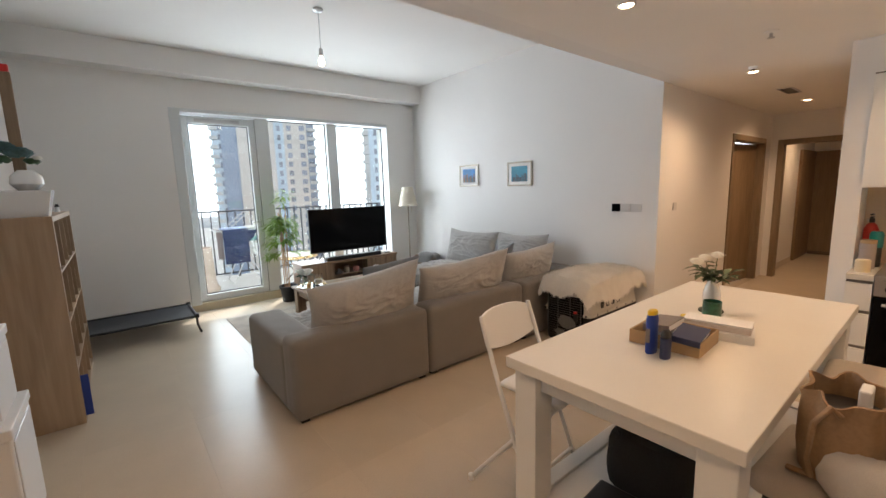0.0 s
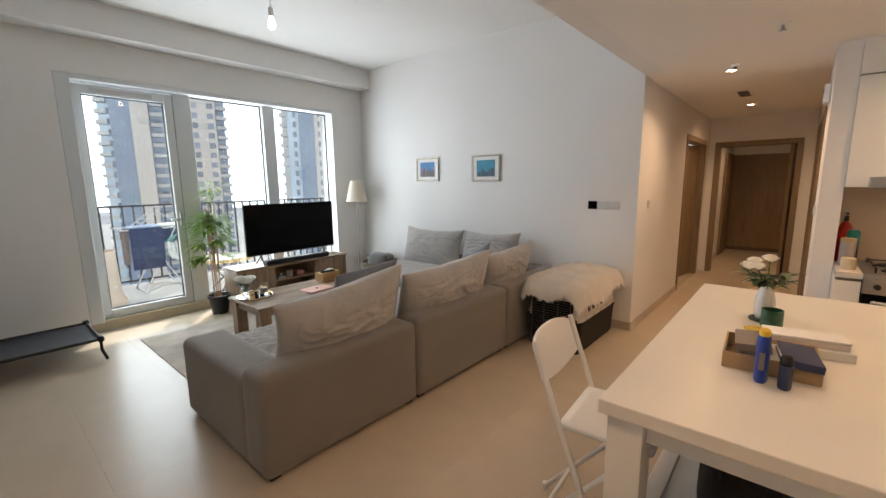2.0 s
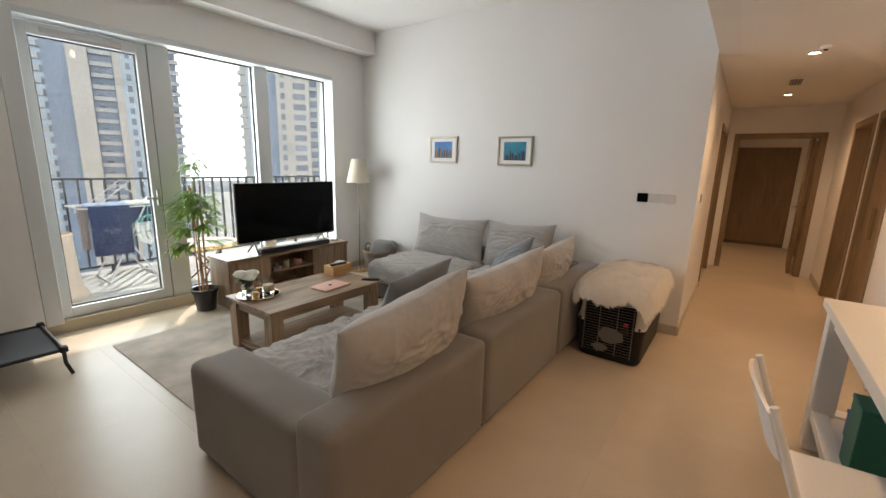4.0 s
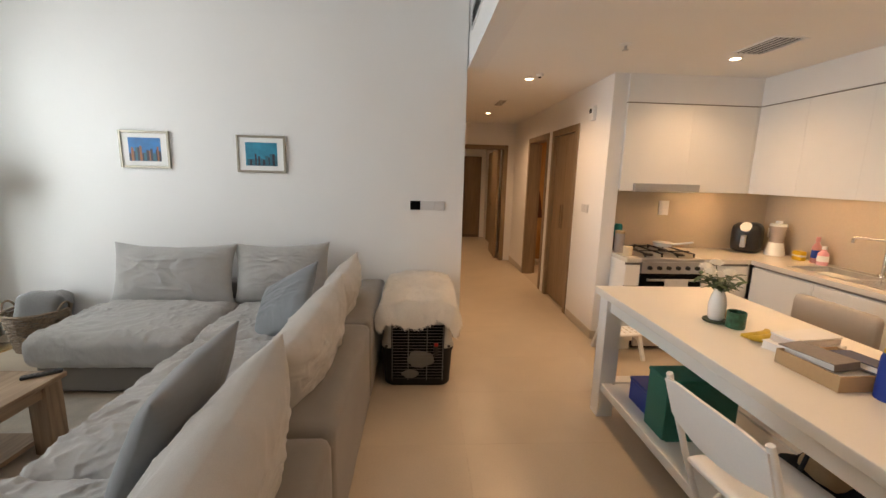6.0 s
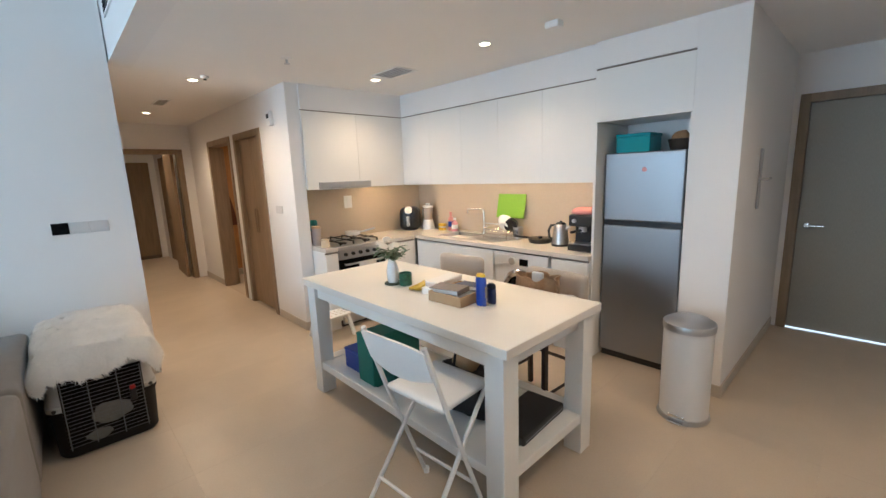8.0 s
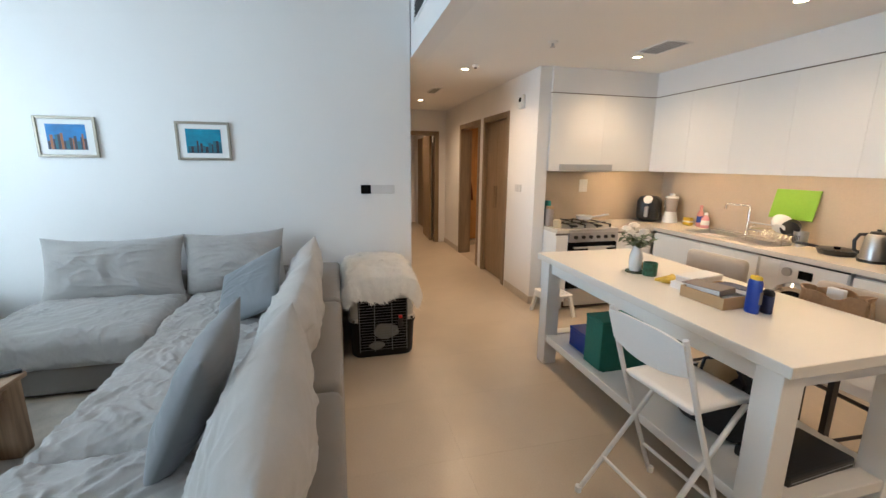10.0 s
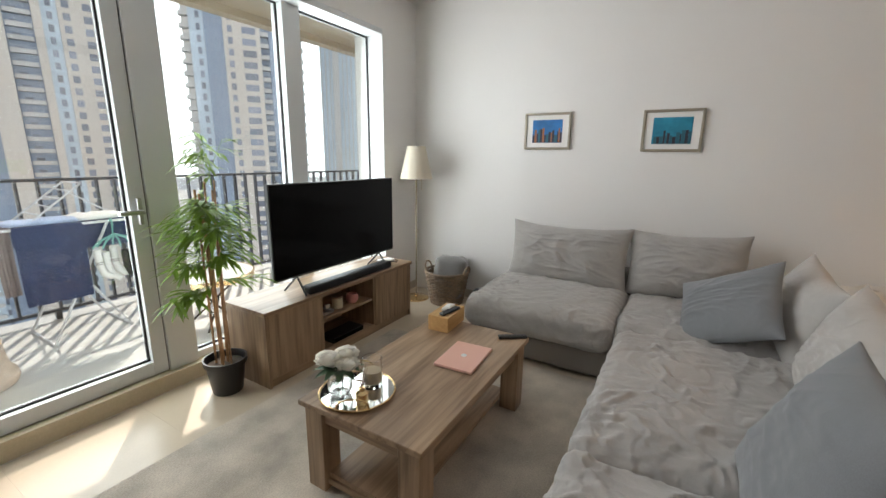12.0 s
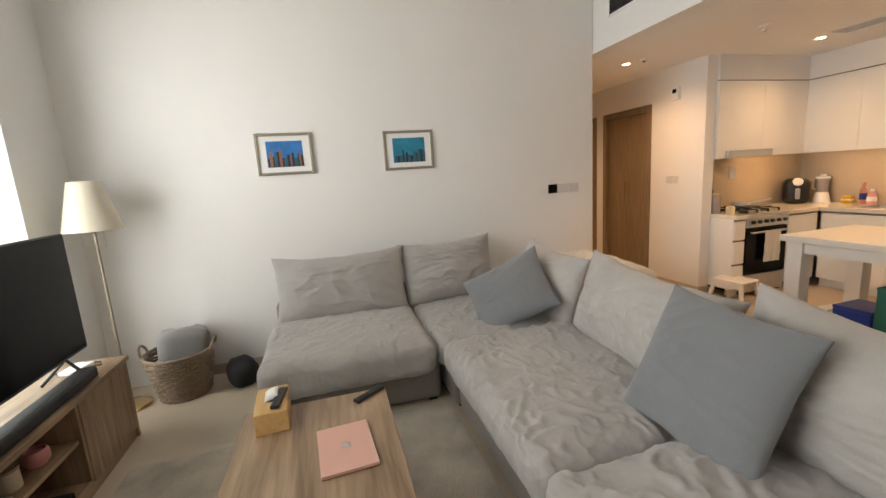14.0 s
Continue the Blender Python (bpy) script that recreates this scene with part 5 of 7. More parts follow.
part("body", turned([(0.0, 0.0), (0.017, 0.0), (0.019, 0.005), (0.019, 0.085), (0.0, 0.095)], 24), NAVY, t, "", True)
part("cap", turned([(0.0, 0.092), (0.0185, 0.09), (0.0185, 0.105), (0.012, 0.116), (0.0, 0.119)], 24), BLACK, t, "", True)
# boxes on the low shelf
TEALC = mat("green_card", (0.02, 0.16, 0.12), 0.55, grain=0.05, scale=60)
t = thing("storage_box", "dark green lidded box on the table shelf", "storage box", pose(2.555, 0.99, 0.237))
part("body", box(-0.09, -0.20, 0, 0.09, 0.20, 0.33, 0.003, 1), TEALC, t)
part("lid", box(-0.093, -0.203, 0.3305, 0.093, 0.203, 0.352, 0.003, 1), TEALC, t)
t = thing("storage_box", "low blue box on the table shelf", "storage box", pose(2.815, 1, 0.237))
part("body", box(-0.13, -0.14, 0, 0.10, 0.14, 0.13, 0.006), BLUE, t)
part("lid", box(-0.133, -0.143, 0.1305, 0.103, 0.143, 0.152, 0.006), BLUE, t)
t = thing("tote_bag", "soft black open tote bag on the table shelf", "bag", pose(1.84, 0.88, 0.237, 0, 0, 8))
body = soft_box(-0.19, -0.17, 0.0, 0.19, 0.17, 0.30, 0.09, 31, -0.05, 0.02, 6)
part("body", body, DARKBAG, t, "", "all")
for y in (-0.11, 0.11):
    part("handle", tube([(-0.13, y, 0.26), (-0.15, y * 1.1, 0.33), (-0.11, y * 1.2, 0.40), (-0.03, y * 1.2, 0.42), (0.05, y * 1.15, 0.38), (0.08, y, 0.27)], 0.008, 8), DARKBAG, t, "thin black handle", True)
part("contents", soft_box(-0.02, -0.08, 0.22, 0.13, 0.09, 0.335, 0.045, 33, 0.01, 0.018, 9), CARD, t, "tan cloth showing in the bag", "all")
t = thing("laptop_bag", "flat black case lying on the table shelf", "case", pose(1.515, 0.82, 0.237, 0, 0, 4))
part("body", box(-0.10, -0.24, 0.0, 0.14, 0.20, 0.055, 0.012), BLACK, t)
part("zip", box(-0.101, -0.22, 0.025, -0.1, 0.18, 0.029), STEEL, t)

# ---- folding chair ----
fc = thing("folding_chair", "white metal folding counter chair with cut-out back", "chair", pose(1.66, 1.46, 0, 0, 0, 4))
CHW = mat("chair_white", (0.76, 0.75, 0.73), 0.4, grain=0.02, scale=150)
for s in (-0.195, 0.195):
    part("back_upright", tube([(s, 0.145, 0.955), (s * 1.02, 0.12, 0.88), (s * 1.03, 0.03, 0.62), (s * 1.05, -0.20, 0.02)], 0.0115, 10), CHW, fc, "", True)
    part("rear_leg", tube([(s * 0.93, -0.26, 0.612), (s * 0.94, -0.20, 0.55), (s * 0.98, 0.235, 0.02)], 0.0115, 10), CHW, fc, "", True)
    for y in (-0.205, 0.24):
        part("foot_cap", turned([(0, 0), (0.016, 0), (0.016, 0.03), (0, 0.03)], 12, (s * 1.0, y, 0.0)), LAMPWHITE, fc, "", True)
for z, y, w in ((0.18, -0.14, 0.20), (0.17, 0.115, 0.19)):
    part("cross_bar", tube([(-w, y, z), (w, y, z)], 0.009, 8), CHW, fc, "", True)
bm = bmesh.new()
n = 18
rows = []
for i in range(n + 1):
    u = -1 + 2 * i / n
    ztop = 0.965 - 0.03 * abs(u) ** 3
    zbot = 0.80 - 0.035 * (1 - u * u)
    col = []
    for j in range(6):
        z = zbot + (ztop - zbot) * j / 5
        col.append((u * 0.20, 0.10 + (z - 0.8) * 0.33 + 0.022 * (1 - u * u), z))
    rows.append(col)
front = [[bm.verts.new(p) for p in c] for c in rows]
for i in range(n):
    for j in range(5):
        bm.faces.new((front[i][j], front[i + 1][j], front[i + 1][j + 1], front[i][j + 1]))
ext = bmesh.ops.extrude_face_region(bm, geom=list(bm.faces))
for g in ext["geom"]:
    if isinstance(g, bmesh.types.BMVert):
        g.co.y += 0.012
bmesh.ops.recalc_face_normals(bm, faces=bm.faces)
part("backrest", bm, CHW, fc, "curved white back panel", True)
part("seat", soft_box(-0.185, -0.30, 0.612, 0.185, 0.045, 0.64, 0.013, 2, -0.004, 0.0, 1), CHW, fc, "flat white seat", "all")

# ---- counter stools ----
DARKW = wood("dark_stained_wood", (0.018, 0.012, 0.009), (0.04, 0.028, 0.02), "z", 1.0, 0.4)
BEIGE = mat("beige_upholstery", (0.46, 0.40, 0.33), 0.85, grain=0.06, scale=350, bump=0.0008, large=0.04, sheen=0.2)
st = thing("counter_stool", "beige upholstered counter stool with dark wooden legs", "stool", pose(2.74, 0.27, 0, 0, 0, 2), "stools at the table")
for x in (-0.19, 0.19):
    part("leg", rods([((x * 1.12, 0.19, 0.0), (x, 0.16, 0.575))], 0.021, 4), DARKW, st)
    part("leg", rods([((x * 1.12, -0.22, 0.0), (x, -0.18, 0.575))], 0.021, 4), DARKW, st)
    part("stretcher", rods([((x * 1.08, 0.18, 0.20), (x * 1.08, -0.21, 0.20))], 0.013, 4), DARKW, st)
part("stretcher", rods([((-0.21, 0.18, 0.20), (0.21, 0.18, 0.20))], 0.014, 4), DARKW, st)
part("stretcher", rods([((-0.2, -0.2, 0.3), (0.2, -0.2, 0.3))], 0.013, 4), DARKW, st)
part("seat", soft_box(-0.235, -0.22, 0.57, 0.235, 0.22, 0.655, 0.035, 4, 0.012, 0.002, 4), BEIGE, st, "padded beige seat", "all")
part("backrest", soft_box(-0.245, -0.265, 0.70, 0.245, -0.19, 0.925, 0.036, 5, 0.0, 0.003, 4), BEIGE, st, "padded beige backrest", "all")
for x in (-0.17, 0.17):
    part("back_post", box(x - 0.02, -0.235, 0.60, x + 0.02, -0.215, 0.74), DARKW, st)
copy_thing(st, pose(1.83, 0.27, 0, 0, 0, -3))
KRAFT = mat("tan_leather", (0.30, 0.185, 0.095), 0.6, grain=0.1, scale=70, bump=0.001, large=0.1, large_scale=7)
hb = thing("handbag", "tan bucket handbag with gathered top on the stool", "handbag", pose(1.80, 0.30, 0.662))
bm = bmesh.new()
rings = []
for r, z, wv in ((0.10, 0.0, 0), (0.125, 0.012, 0), (0.135, 0.10, 0.003), (0.13, 0.2, 0.008), (0.12, 0.25, 0.014), (0.125, 0.275, 0.018), (0.115, 0.275, 0.018), (0.112, 0.24, 0.012), (0.10, 0.05, 0)):
    rings.append([bm.verts.new((1.15 * (r + wv * math.sin(7 * a)) * math.cos(a), 0.85 * (r + wv * math.sin(7 * a)) * math.sin(a), z + 0.6 * wv * math.cos(5 * a))) for a in [2 * math.pi * i / 48 for i in range(48)]])
for a, b in zip(rings, rings[1:]):
    for k in range(48):
        bm.faces.new((a[k], a[(k + 1) % 48], b[(k + 1) % 48], b[k]))
bm.faces.new(rings[0][::-1]), bm.faces.new(rings[-1])
bmesh.ops.recalc_face_normals(bm, faces=bm.faces)
part("body", bm, KRAFT, hb, "", True)
part("strap", tube([(-0.14, 0, 0.24), (-0.165, 0.02, 0.27), (-0.19, 0.05, 0.22), (-0.185, 0.06, 0.10), (-0.15, 0.05, 0.03), (-0.12, 0.11, 0.012)], 0.009, 8), KRAFT, hb, "", True)
part("purse", box(-0.02, -0.05, 0.10, 0.06, -0.02, 0.29, 0.006), PAPER, hb, "white purse sticking out")
# Flat black disc closes the bag's mouth as its inner shade.
part("lining", turned([(0.0, 0.21), (0.10, 0.212), (0.0, 0.215)], 24), BLACK, hb, "black disc painted for the shade inside")
tagged(part("knitted_scarf", soft_box(-0.12, -0.10, 0.0, 0.10, 0.10, 0.13, 0.06, 41, 0.02, 0.02, 9), PALE, None, "cream knitted scarf lying on the stool", "all", pose(1.64, 0.22, 0.658, 0, 0, 30)), category="scarf")

# ---- pedal bin, step stool ----
pb = thing("pedal_bin", "white steel pedal bin with dark metal lid", "bin", pose(1.045, -0.27, 0))
BINW = mat("bin_white", (0.66, 0.65, 0.63), 0.32, grain=0.01, large=0.02)
part("base", turned([(0.0, 0.0), (0.153, 0.0), (0.155, 0.008), (0.15, 0.03), (0.0, 0.03)], 44), STEEL, pb, "metal foot ring", True)
part("body", turned([(0.0, 0.03), (0.143, 0.03), (0.143, 0.60), (0.0, 0.60)], 44), BINW, pb, "white body", True)
part("rim", turned([(0.0, 0.60), (0.149, 0.60), (0.150, 0.635), (0.146, 0.645), (0.0, 0.645)], 44), STEEL, pb, "metal rim", True)
part("lid", turned([(0.0, 0.683), (0.05, 0.68), (0.11, 0.667), (0.140, 0.6455), (0.0, 0.6455)], 44), STEEL, pb, "domed metal lid", True)
part("pedal", boxes([(-0.045, 0.135, 0.012, 0.045, 0.185, 0.024), (-0.05, 0.14, 0.035, 0.05, 0.15, 0.058)], 0.005), CHROME, pb, "chrome pedal")
ss = thing("step_stool", "small white plastic step stool with slotted top", "step stool", pose(4.10, 0.62, 0, 0, 0, 6))
part("top", box(-0.16, -0.135, 0.225, 0.16, 0.135, 0.25, 0.01), LAMPWHITE, ss)
for x in (-1, 1):
    for y in (-1, 1):
        part("leg", rods([((x * 0.175, y * 0.15, 0.0), (x * 0.135, y * 0.11, 0.226))], 0.022, 4), LAMPWHITE, ss)
for y in (-0.125, 0.125):
    part("skirt", box(-0.13, y - 0.008, 0.17, 0.13, y + 0.008, 0.226), LAMPWHITE, ss)
for i in range(5):
    for j in range(4):
        part("slot", box(-0.125 + 0.055 * i, -0.10 + 0.055 * j, 0.2503, -0.095 + 0.055 * i, -0.085 + 0.055 * j, 0.2508), SKIRT, ss)

# ---- kitchen ----
CT = 0.905                      # worktop height
CF, CX = -0.60, 4.14            # worktop fronts
WORKTOP = mat("worktop_quartz", (0.70, 0.66, 0.59), 0.22, grain=0.03, scale=200, large=0.02)
SPLASH = mat("splashback_tile", (0.58, 0.49, 0.38), 0.25, grain=0.02, large=0.03)
CAB = mat("cabinet_white", (0.79, 0.78, 0.75), 0.38, grain=0.006, scale=150, large=0.01)
# White cabinets' gaps and handle grooves get their shade as this darker colour.
SHADEGAP = mat("groove_shade", (0.22, 0.19, 0.16), 0.7)
UZ0, UZ1, UF, UX = 1.512, 2.31, -0.68, 4.412


def wall_unit(x0, y0, x1, y1, axis):
    """A flush-fronted wall cabinet; axis is the way that its door faces."""
    t = thing("wall_cabinet", "flush white handleless kitchen wall cabinet", "cabinet", group="kitchen wall cabinets")
    if axis == "y":
        part("body", box(x0, y0, UZ0 + 0.018, x1, y1 - 0.021, UZ1), CAB, t)
        part("door", box(x0 + 0.0006, y1 - 0.02, UZ0 - 0.004, x1 - 0.0006, y1, UZ1 - 0.002, 0.0005, 1), CAB, t)
    else:
        part("body", box(x0 + 0.021, y0, UZ0 + 0.018, x1, y1, UZ1), CAB, t)
        part("door", box(x0, y0 + 0.0006, UZ0 - 0.004, x0 + 0.02, y1 - 0.0006, UZ1 - 0.002, 0.0005, 1), CAB, t)


for a, b in ((1.91, 2.41), (2.41, 2.91), (2.91, 3.41), (3.41, 3.91), (3.91, UX)):
    wall_unit(a, KY + 0.002, b, UF, "y")
wall_unit(UX, -0.66, KX - 0.002, -0.04, "x")
wall_unit(UX, -0.04, KX - 0.002, 0.598, "x")
part("corner_filler", box(UX, KY + 0.002, UZ0, KX - 0.002, -0.662, UZ1), CAB, None)
tagged(bpy.data.objects["corner_filler"], "plain white corner filler between wall cabinets", "filler", kind="structure")
setting("trim_cornice", boxes([(1.91, KY, UZ1 + 0.010, KX, UF - 0.004, LOW - 0.001), (UX + 0.004, UF - 0.004, UZ1 + 0.010, KX, 0.598, LOW - 0.001)]), WALL, "white boxed panel above the wall cabinets", "panel")
setting("trim_shadow_gap", boxes([(1.91, KY, UZ1 + 0.001, KX, UF - 0.012, UZ1 + 0.0095), (UX + 0.012, UF - 0.012, UZ1 + 0.001, KX, 0.598, UZ1 + 0.0095)]), SHADEGAP, "shadow gap above the wall cabinets, its shade painted dark", "groove")
setting("splashback", boxes([(1.91, KY + 0.001, CT + 0.001, KX, KY + 0.009, UZ0 - 0.001), (KX - 0.009, KY + 0.009, CT + 0.001, KX - 0.001, 0.598, UZ0 - 0.001)]), SPLASH, "beige kitchen splashback panels", "splashback")
STRIP = mat("led_strip", (1.0, 0.62, 0.30), 0.5, emit=21)
t = thing("led_strip", "warm light strip under the wall cabinets", "light strip")
part("strip", box(2.0, UF - 0.12, UZ0 + 0.007, UX - 0.02, UF - 0.09, UZ0 + 0.017), STRIP, t)
part("strip", box(UX + 0.09, -0.62, UZ0 + 0.007, UX + 0.12, -0.19, UZ0 + 0.017), STRIP, t)


def base_unit(x0, x1, drawers=0):
    """A base cabinet facing the room along y, with a groove in place of handles."""
    t = thing("base_cabinet", "white handleless kitchen base cabinet", "cabinet", group="kitchen base cabinets")
    part("body", box(x0, KY + 0.002, 0.1, x1, CF + 0.005 - 0.03, CT - 0.041), CAB, t)
    part("groove", box(x0, CF - 0.024, CT - 0.062, x1, CF - 0.022, CT - 0.041), SHADEGAP, t)
    part("door", box(x0 + 0.0015, CF - 0.022, 0.105, x1 - 0.0015, CF - 0.002, CT - 0.066, 0.0015, 1), CAB, t)
    part("plinth", box(x0, CF - 0.08, 0.0, x1, CF - 0.065, 0.099), CAB, t)


for a, b in ((1.91, 2.26), (2.93, 3.52), (3.52, 4.12)):
    base_unit(a, b)
part("worktop", boxes([(1.908, KY + 0.01, CT - 0.04, 2.975, CF + 0.005, CT), (2.975, CF - 0.115, CT - 0.04, 3.905, CF + 0.005, CT), (2.975, KY + 0.01, CT - 0.04, 3.905, KY + 0.11, CT), (3.905, KY + 0.01, CT - 0.04, KX - 0.01, CF + 0.005, CT), (CX, CF + 0.005, CT - 0.04, KX - 0.01, -0.145, CT), (CX, 0.455, CT - 0.04, KX - 0.01, 0.597, CT)]), WORKTOP)
tagged(bpy.data.objects["worktop"], "beige stone kitchen worktop in an L shape", "worktop", kind="structure")
# return unit and drawers beside the cooker
t = thing("base_cabinet", "white base cabinet filling the kitchen corner", "cabinet", group="kitchen base cabinets")
part("body", box(CX + 0.03, CF + 0.006, 0.1, KX - 0.012, -0.147, CT - 0.041), CAB, t)
part("door", box(CX + 0.008, CF + 0.008, 0.105, CX + 0.028, -0.149, CT - 0.066, 0.0015, 1), CAB, t)
part("groove", box(CX + 0.026, CF + 0.008, CT - 0.065, CX + 0.029, -0.149, CT - 0.041), SHADEGAP, t)
t = thing("drawer_unit", "narrow white drawer unit with dark grooves", "drawers")
part("body", box(CX + 0.03, 0.457, 0.1, KX - 0.012, 0.596, CT - 0.041), CAB, t)
for z0, z1 in ((0.105, 0.36), (0.385, 0.62), (0.645, 0.84)):
    part("drawer", box(CX + 0.008, 0.458, z0, CX + 0.028, 0.596, z1, 0.0015, 1), CAB, t)
    part("groove", box(CX + 0.026, 0.458, z1, CX + 0.029, 0.596, z1 + 0.024), SHADEGAP, t)
part("plinth", box(CX + 0.06, 0.457, 0, CX + 0.075, 0.596, 0.099), CAB, t)

# washing machine
WMW = mat("appliance_white", (0.74, 0.74, 0.74), 0.3)
wm = thing("washing_machine", "white front-loading washing machine under the worktop", "washing machine")
a, b = 2.28, 2.91
part("body", box(a, KY + 0.05, 0.01, b, CF - 0.01, CT - 0.052, 0.008), WMW, wm)
part("panel", box(a + 0.005, CF - 0.009, 0.70, b - 0.005, CF + 0.004, CT - 0.056, 0.004), WMW, wm, "white control panel")
# Solid black strip in place of the shade between machine and worktop.
part("strip", box(a, CF - 0.006, CT - 0.055, b, CF + 0.003, CT - 0.043), BLACK, wm, "black strip painted for the shaded gap")
part("display", box(2.50, CF + 0.004, 0.735, 2.60, CF + 0.007, 0.80, 0.001, 1), SCREEN, wm, "black display")
part("dial", turned([(0, 0), (0.036, 0), (0.034, 0.018), (0, 0.02)], 28), STEEL, wm, "metal dial", True, pose(2.68, CF + 0.004, 0.77, -90, 0, 0))
part("detergent_drawer", box(2.74, CF + 0.004, 0.725, 2.89, CF + 0.008, 0.825, 0.002, 1), WMW, wm)
ringm = pose(2.595, CF - 0.008, 0.482, -90, 0, 0)
part("door_ring", turned([(0.145, 0.0), (0.215, 0.0), (0.21, 0.02), (0.185, 0.034), (0.15, 0.024), (0.145, 0.0)], 44), CHROME, wm, "chrome porthole ring", True, ringm)
part("door_glass", turned([(0.0, 0.03), (0.08, 0.026), (0.146, 0.01), (0.146, 0.002), (0.0, 0.002)], 40), SCREEN, wm, "dark porthole glass", True, ringm)

# sink, tap, dish rack
sk = thing("sink", "stainless steel sink with drainer", "sink")
part("bowl", boxes([(3.44, KY + 0.13, CT - 0.18, 3.88, CF - 0.135, CT - 0.172), (3.43, KY + 0.13, CT - 0.18, 3.44, CF - 0.135, CT - 0.001), (3.88, KY + 0.13, CT - 0.18, 3.89, CF - 0.135, CT - 0.001), (3.43, KY + 0.12, CT - 0.18, 3.89, KY + 0.13, CT - 0.001), (3.43, CF - 0.135, CT - 0.18, 3.89, CF - 0.125, CT - 0.001)]), STEEL, sk)
part("rim", boxes([(2.98, KY + 0.115, CT - 0.001, 3.43, CF - 0.12, CT + 0.003), (3.43, KY + 0.115, CT - 0.001, 3.90, KY + 0.135, CT + 0.003), (3.43, CF - 0.14, CT - 0.001, 3.90, CF - 0.12, CT + 0.003), (3.885, KY + 0.135, CT - 0.001, 3.90, CF - 0.14, CT + 0.003)], 0.001, 1), STEEL, sk)
for k in range(7):
    part("drainer_rib", box(3.02, KY + 0.16 + 0.045 * k, CT + 0.003, 3.38, KY + 0.168 + 0.045 * k, CT + 0.006), STEEL, sk)
t = thing("kitchen_tap", "tall square-necked chrome kitchen tap", "tap", pose(3.50, KY + 0.085, CT))
part("base", turned([(0, 0), (0.028, 0), (0.028, 0.02), (0.02, 0.03), (0, 0.03)], 24), CHROME, t, "", True)
part("neck", tube([(0, 0, 0.02), (0, 0, 0.27), (0.012, 0, 0.285), (0.03, 0.0, 0.29), (0.20, 0.05, 0.29), (0.215, 0.053, 0.282), (0.22, 0.054, 0.24)], 0.013, 12), CHROME, t, "", True)
part("lever", tube([(-0.02, 0.0, 0.06), (-0.06, 0.02, 0.10), (-0.10, 0.03, 0.115)], 0.007), CHROME, t, "", True)
dr = thing("dish_rack", "wire dish rack on the drainer", "dish rack", pose(3.10, -0.97, CT + 0.006))
wires = [((-0.16, -0.13, 0.10), (0.16, -0.13, 0.10)), ((-0.16, 0.13, 0.10), (0.16, 0.13, 0.10)), ((-0.16, -0.13, 0.10), (-0.16, 0.13, 0.10)), ((0.16, -0.13, 0.10), (0.16, 0.13, 0.10)), ((-0.16, -0.13, 0.02), (0.16, -0.13, 0.02)), ((-0.16, 0.13, 0.02), (0.16, 0.13, 0.02)), ((-0.16, -0.13, 0.0), (-0.16, -0.13, 0.10)), ((0.16, -0.13, 0.0), (0.16, -0.13, 0.10)), ((-0.16, 0.13, 0.0), (-0.16, 0.13, 0.10)), ((0.16, 0.13, 0.0), (0.16, 0.13, 0.10))]
for a, b in wires:
    part("wire", rods([(a, b)], 0.0035, 6), CHROME, dr)
for k in range(9):
    x = -0.14 + 0.035 * k
    part("wire", tube([(x, -0.13, 0.02), (x, -0.06, 0.09), (x, 0.0, 0.02), (x, 0.06, 0.09), (x, 0.13, 0.02)], 0.0022, 6), CHROME, dr)
LIME = mat("lime_plastic", (0.27, 0.52, 0.03), 0.4, grain=0.03)
t = thing("cutting_board", "lime green plastic chopping board leaning on the wall", "chopping board")
bm = box(-0.19, -0.006, 0.0, 0.19, 0.006, 0.27, 0.005)
part("board", bm, LIME, t, "", False, pose(3.13, KY + 0.075, CT + 0.205, 12, 0, 0))
bpy.data.objects[t.name].matrix_basis = Matrix.Identity(4)
t = thing("saucepan", "white bowl and dark pan drying on the rack", "cookware", pose(3.06, -0.98, CT + 0.10))
part("bowl", turned([(0.0, 0.0), (0.05, 0.006), (0.085, 0.05), (0.095, 0.09), (0.09, 0.09), (0.08, 0.05), (0.0, 0.012)], 28), PORC, t, "white bowl", True, pose(0.02, 0.02, 0.03, 55, 10, 0))
part("pan", turned([(0.0, 0.0), (0.07, 0.0), (0.075, 0.05), (0.07, 0.05), (0.066, 0.006), (0.0, 0.006)], 28), BLACK, t, "dark pan", True, pose(-0.06, -0.01, 0.04, 70, 0, 30))
part("handle", rods([((0.03, 0.06, 0.06), (0.22, 0.12, 0.07))], 0.006), STEEL, t, "", True)
t = thing("utensil_holder", "perforated steel cutlery holder", "utensil holder", pose(2.93, -1.03, CT))
part("cup", turned([(0.0, 0.001), (0.05, 0.001), (0.052, 0.13), (0.049, 0.13), (0.047, 0.006), (0.0, 0.006)], 28), STEEL, t, "", True)
for k in range(5):
    part("slot", box(-0.03 + 0.013 * k, 0.0495, 0.03, -0.025 + 0.013 * k, 0.0525, 0.10), BLACK, t)
t = thing("pan", "dark flat pan lying on the worktop", "pan", pose(2.62, -0.98, CT))
part("body", turned([(0.0, 0.001), (0.11, 0.001), (0.13, 0.045), (0.125, 0.045), (0.105, 0.008), (0.0, 0.008)], 36), BLACK, t, "", True)
part("handle", rods([((0.12, 0.02, 0.04), (0.25, 0.09, 0.055))], 0.011), BLACK, t, "", True)
part("lid", turned([(0.0, 0.062), (0.02, 0.062), (0.02, 0.05), (0.10, 0.048), (0.122, 0.046), (0.0, 0.045)], 32), SCREEN, t, "", True)
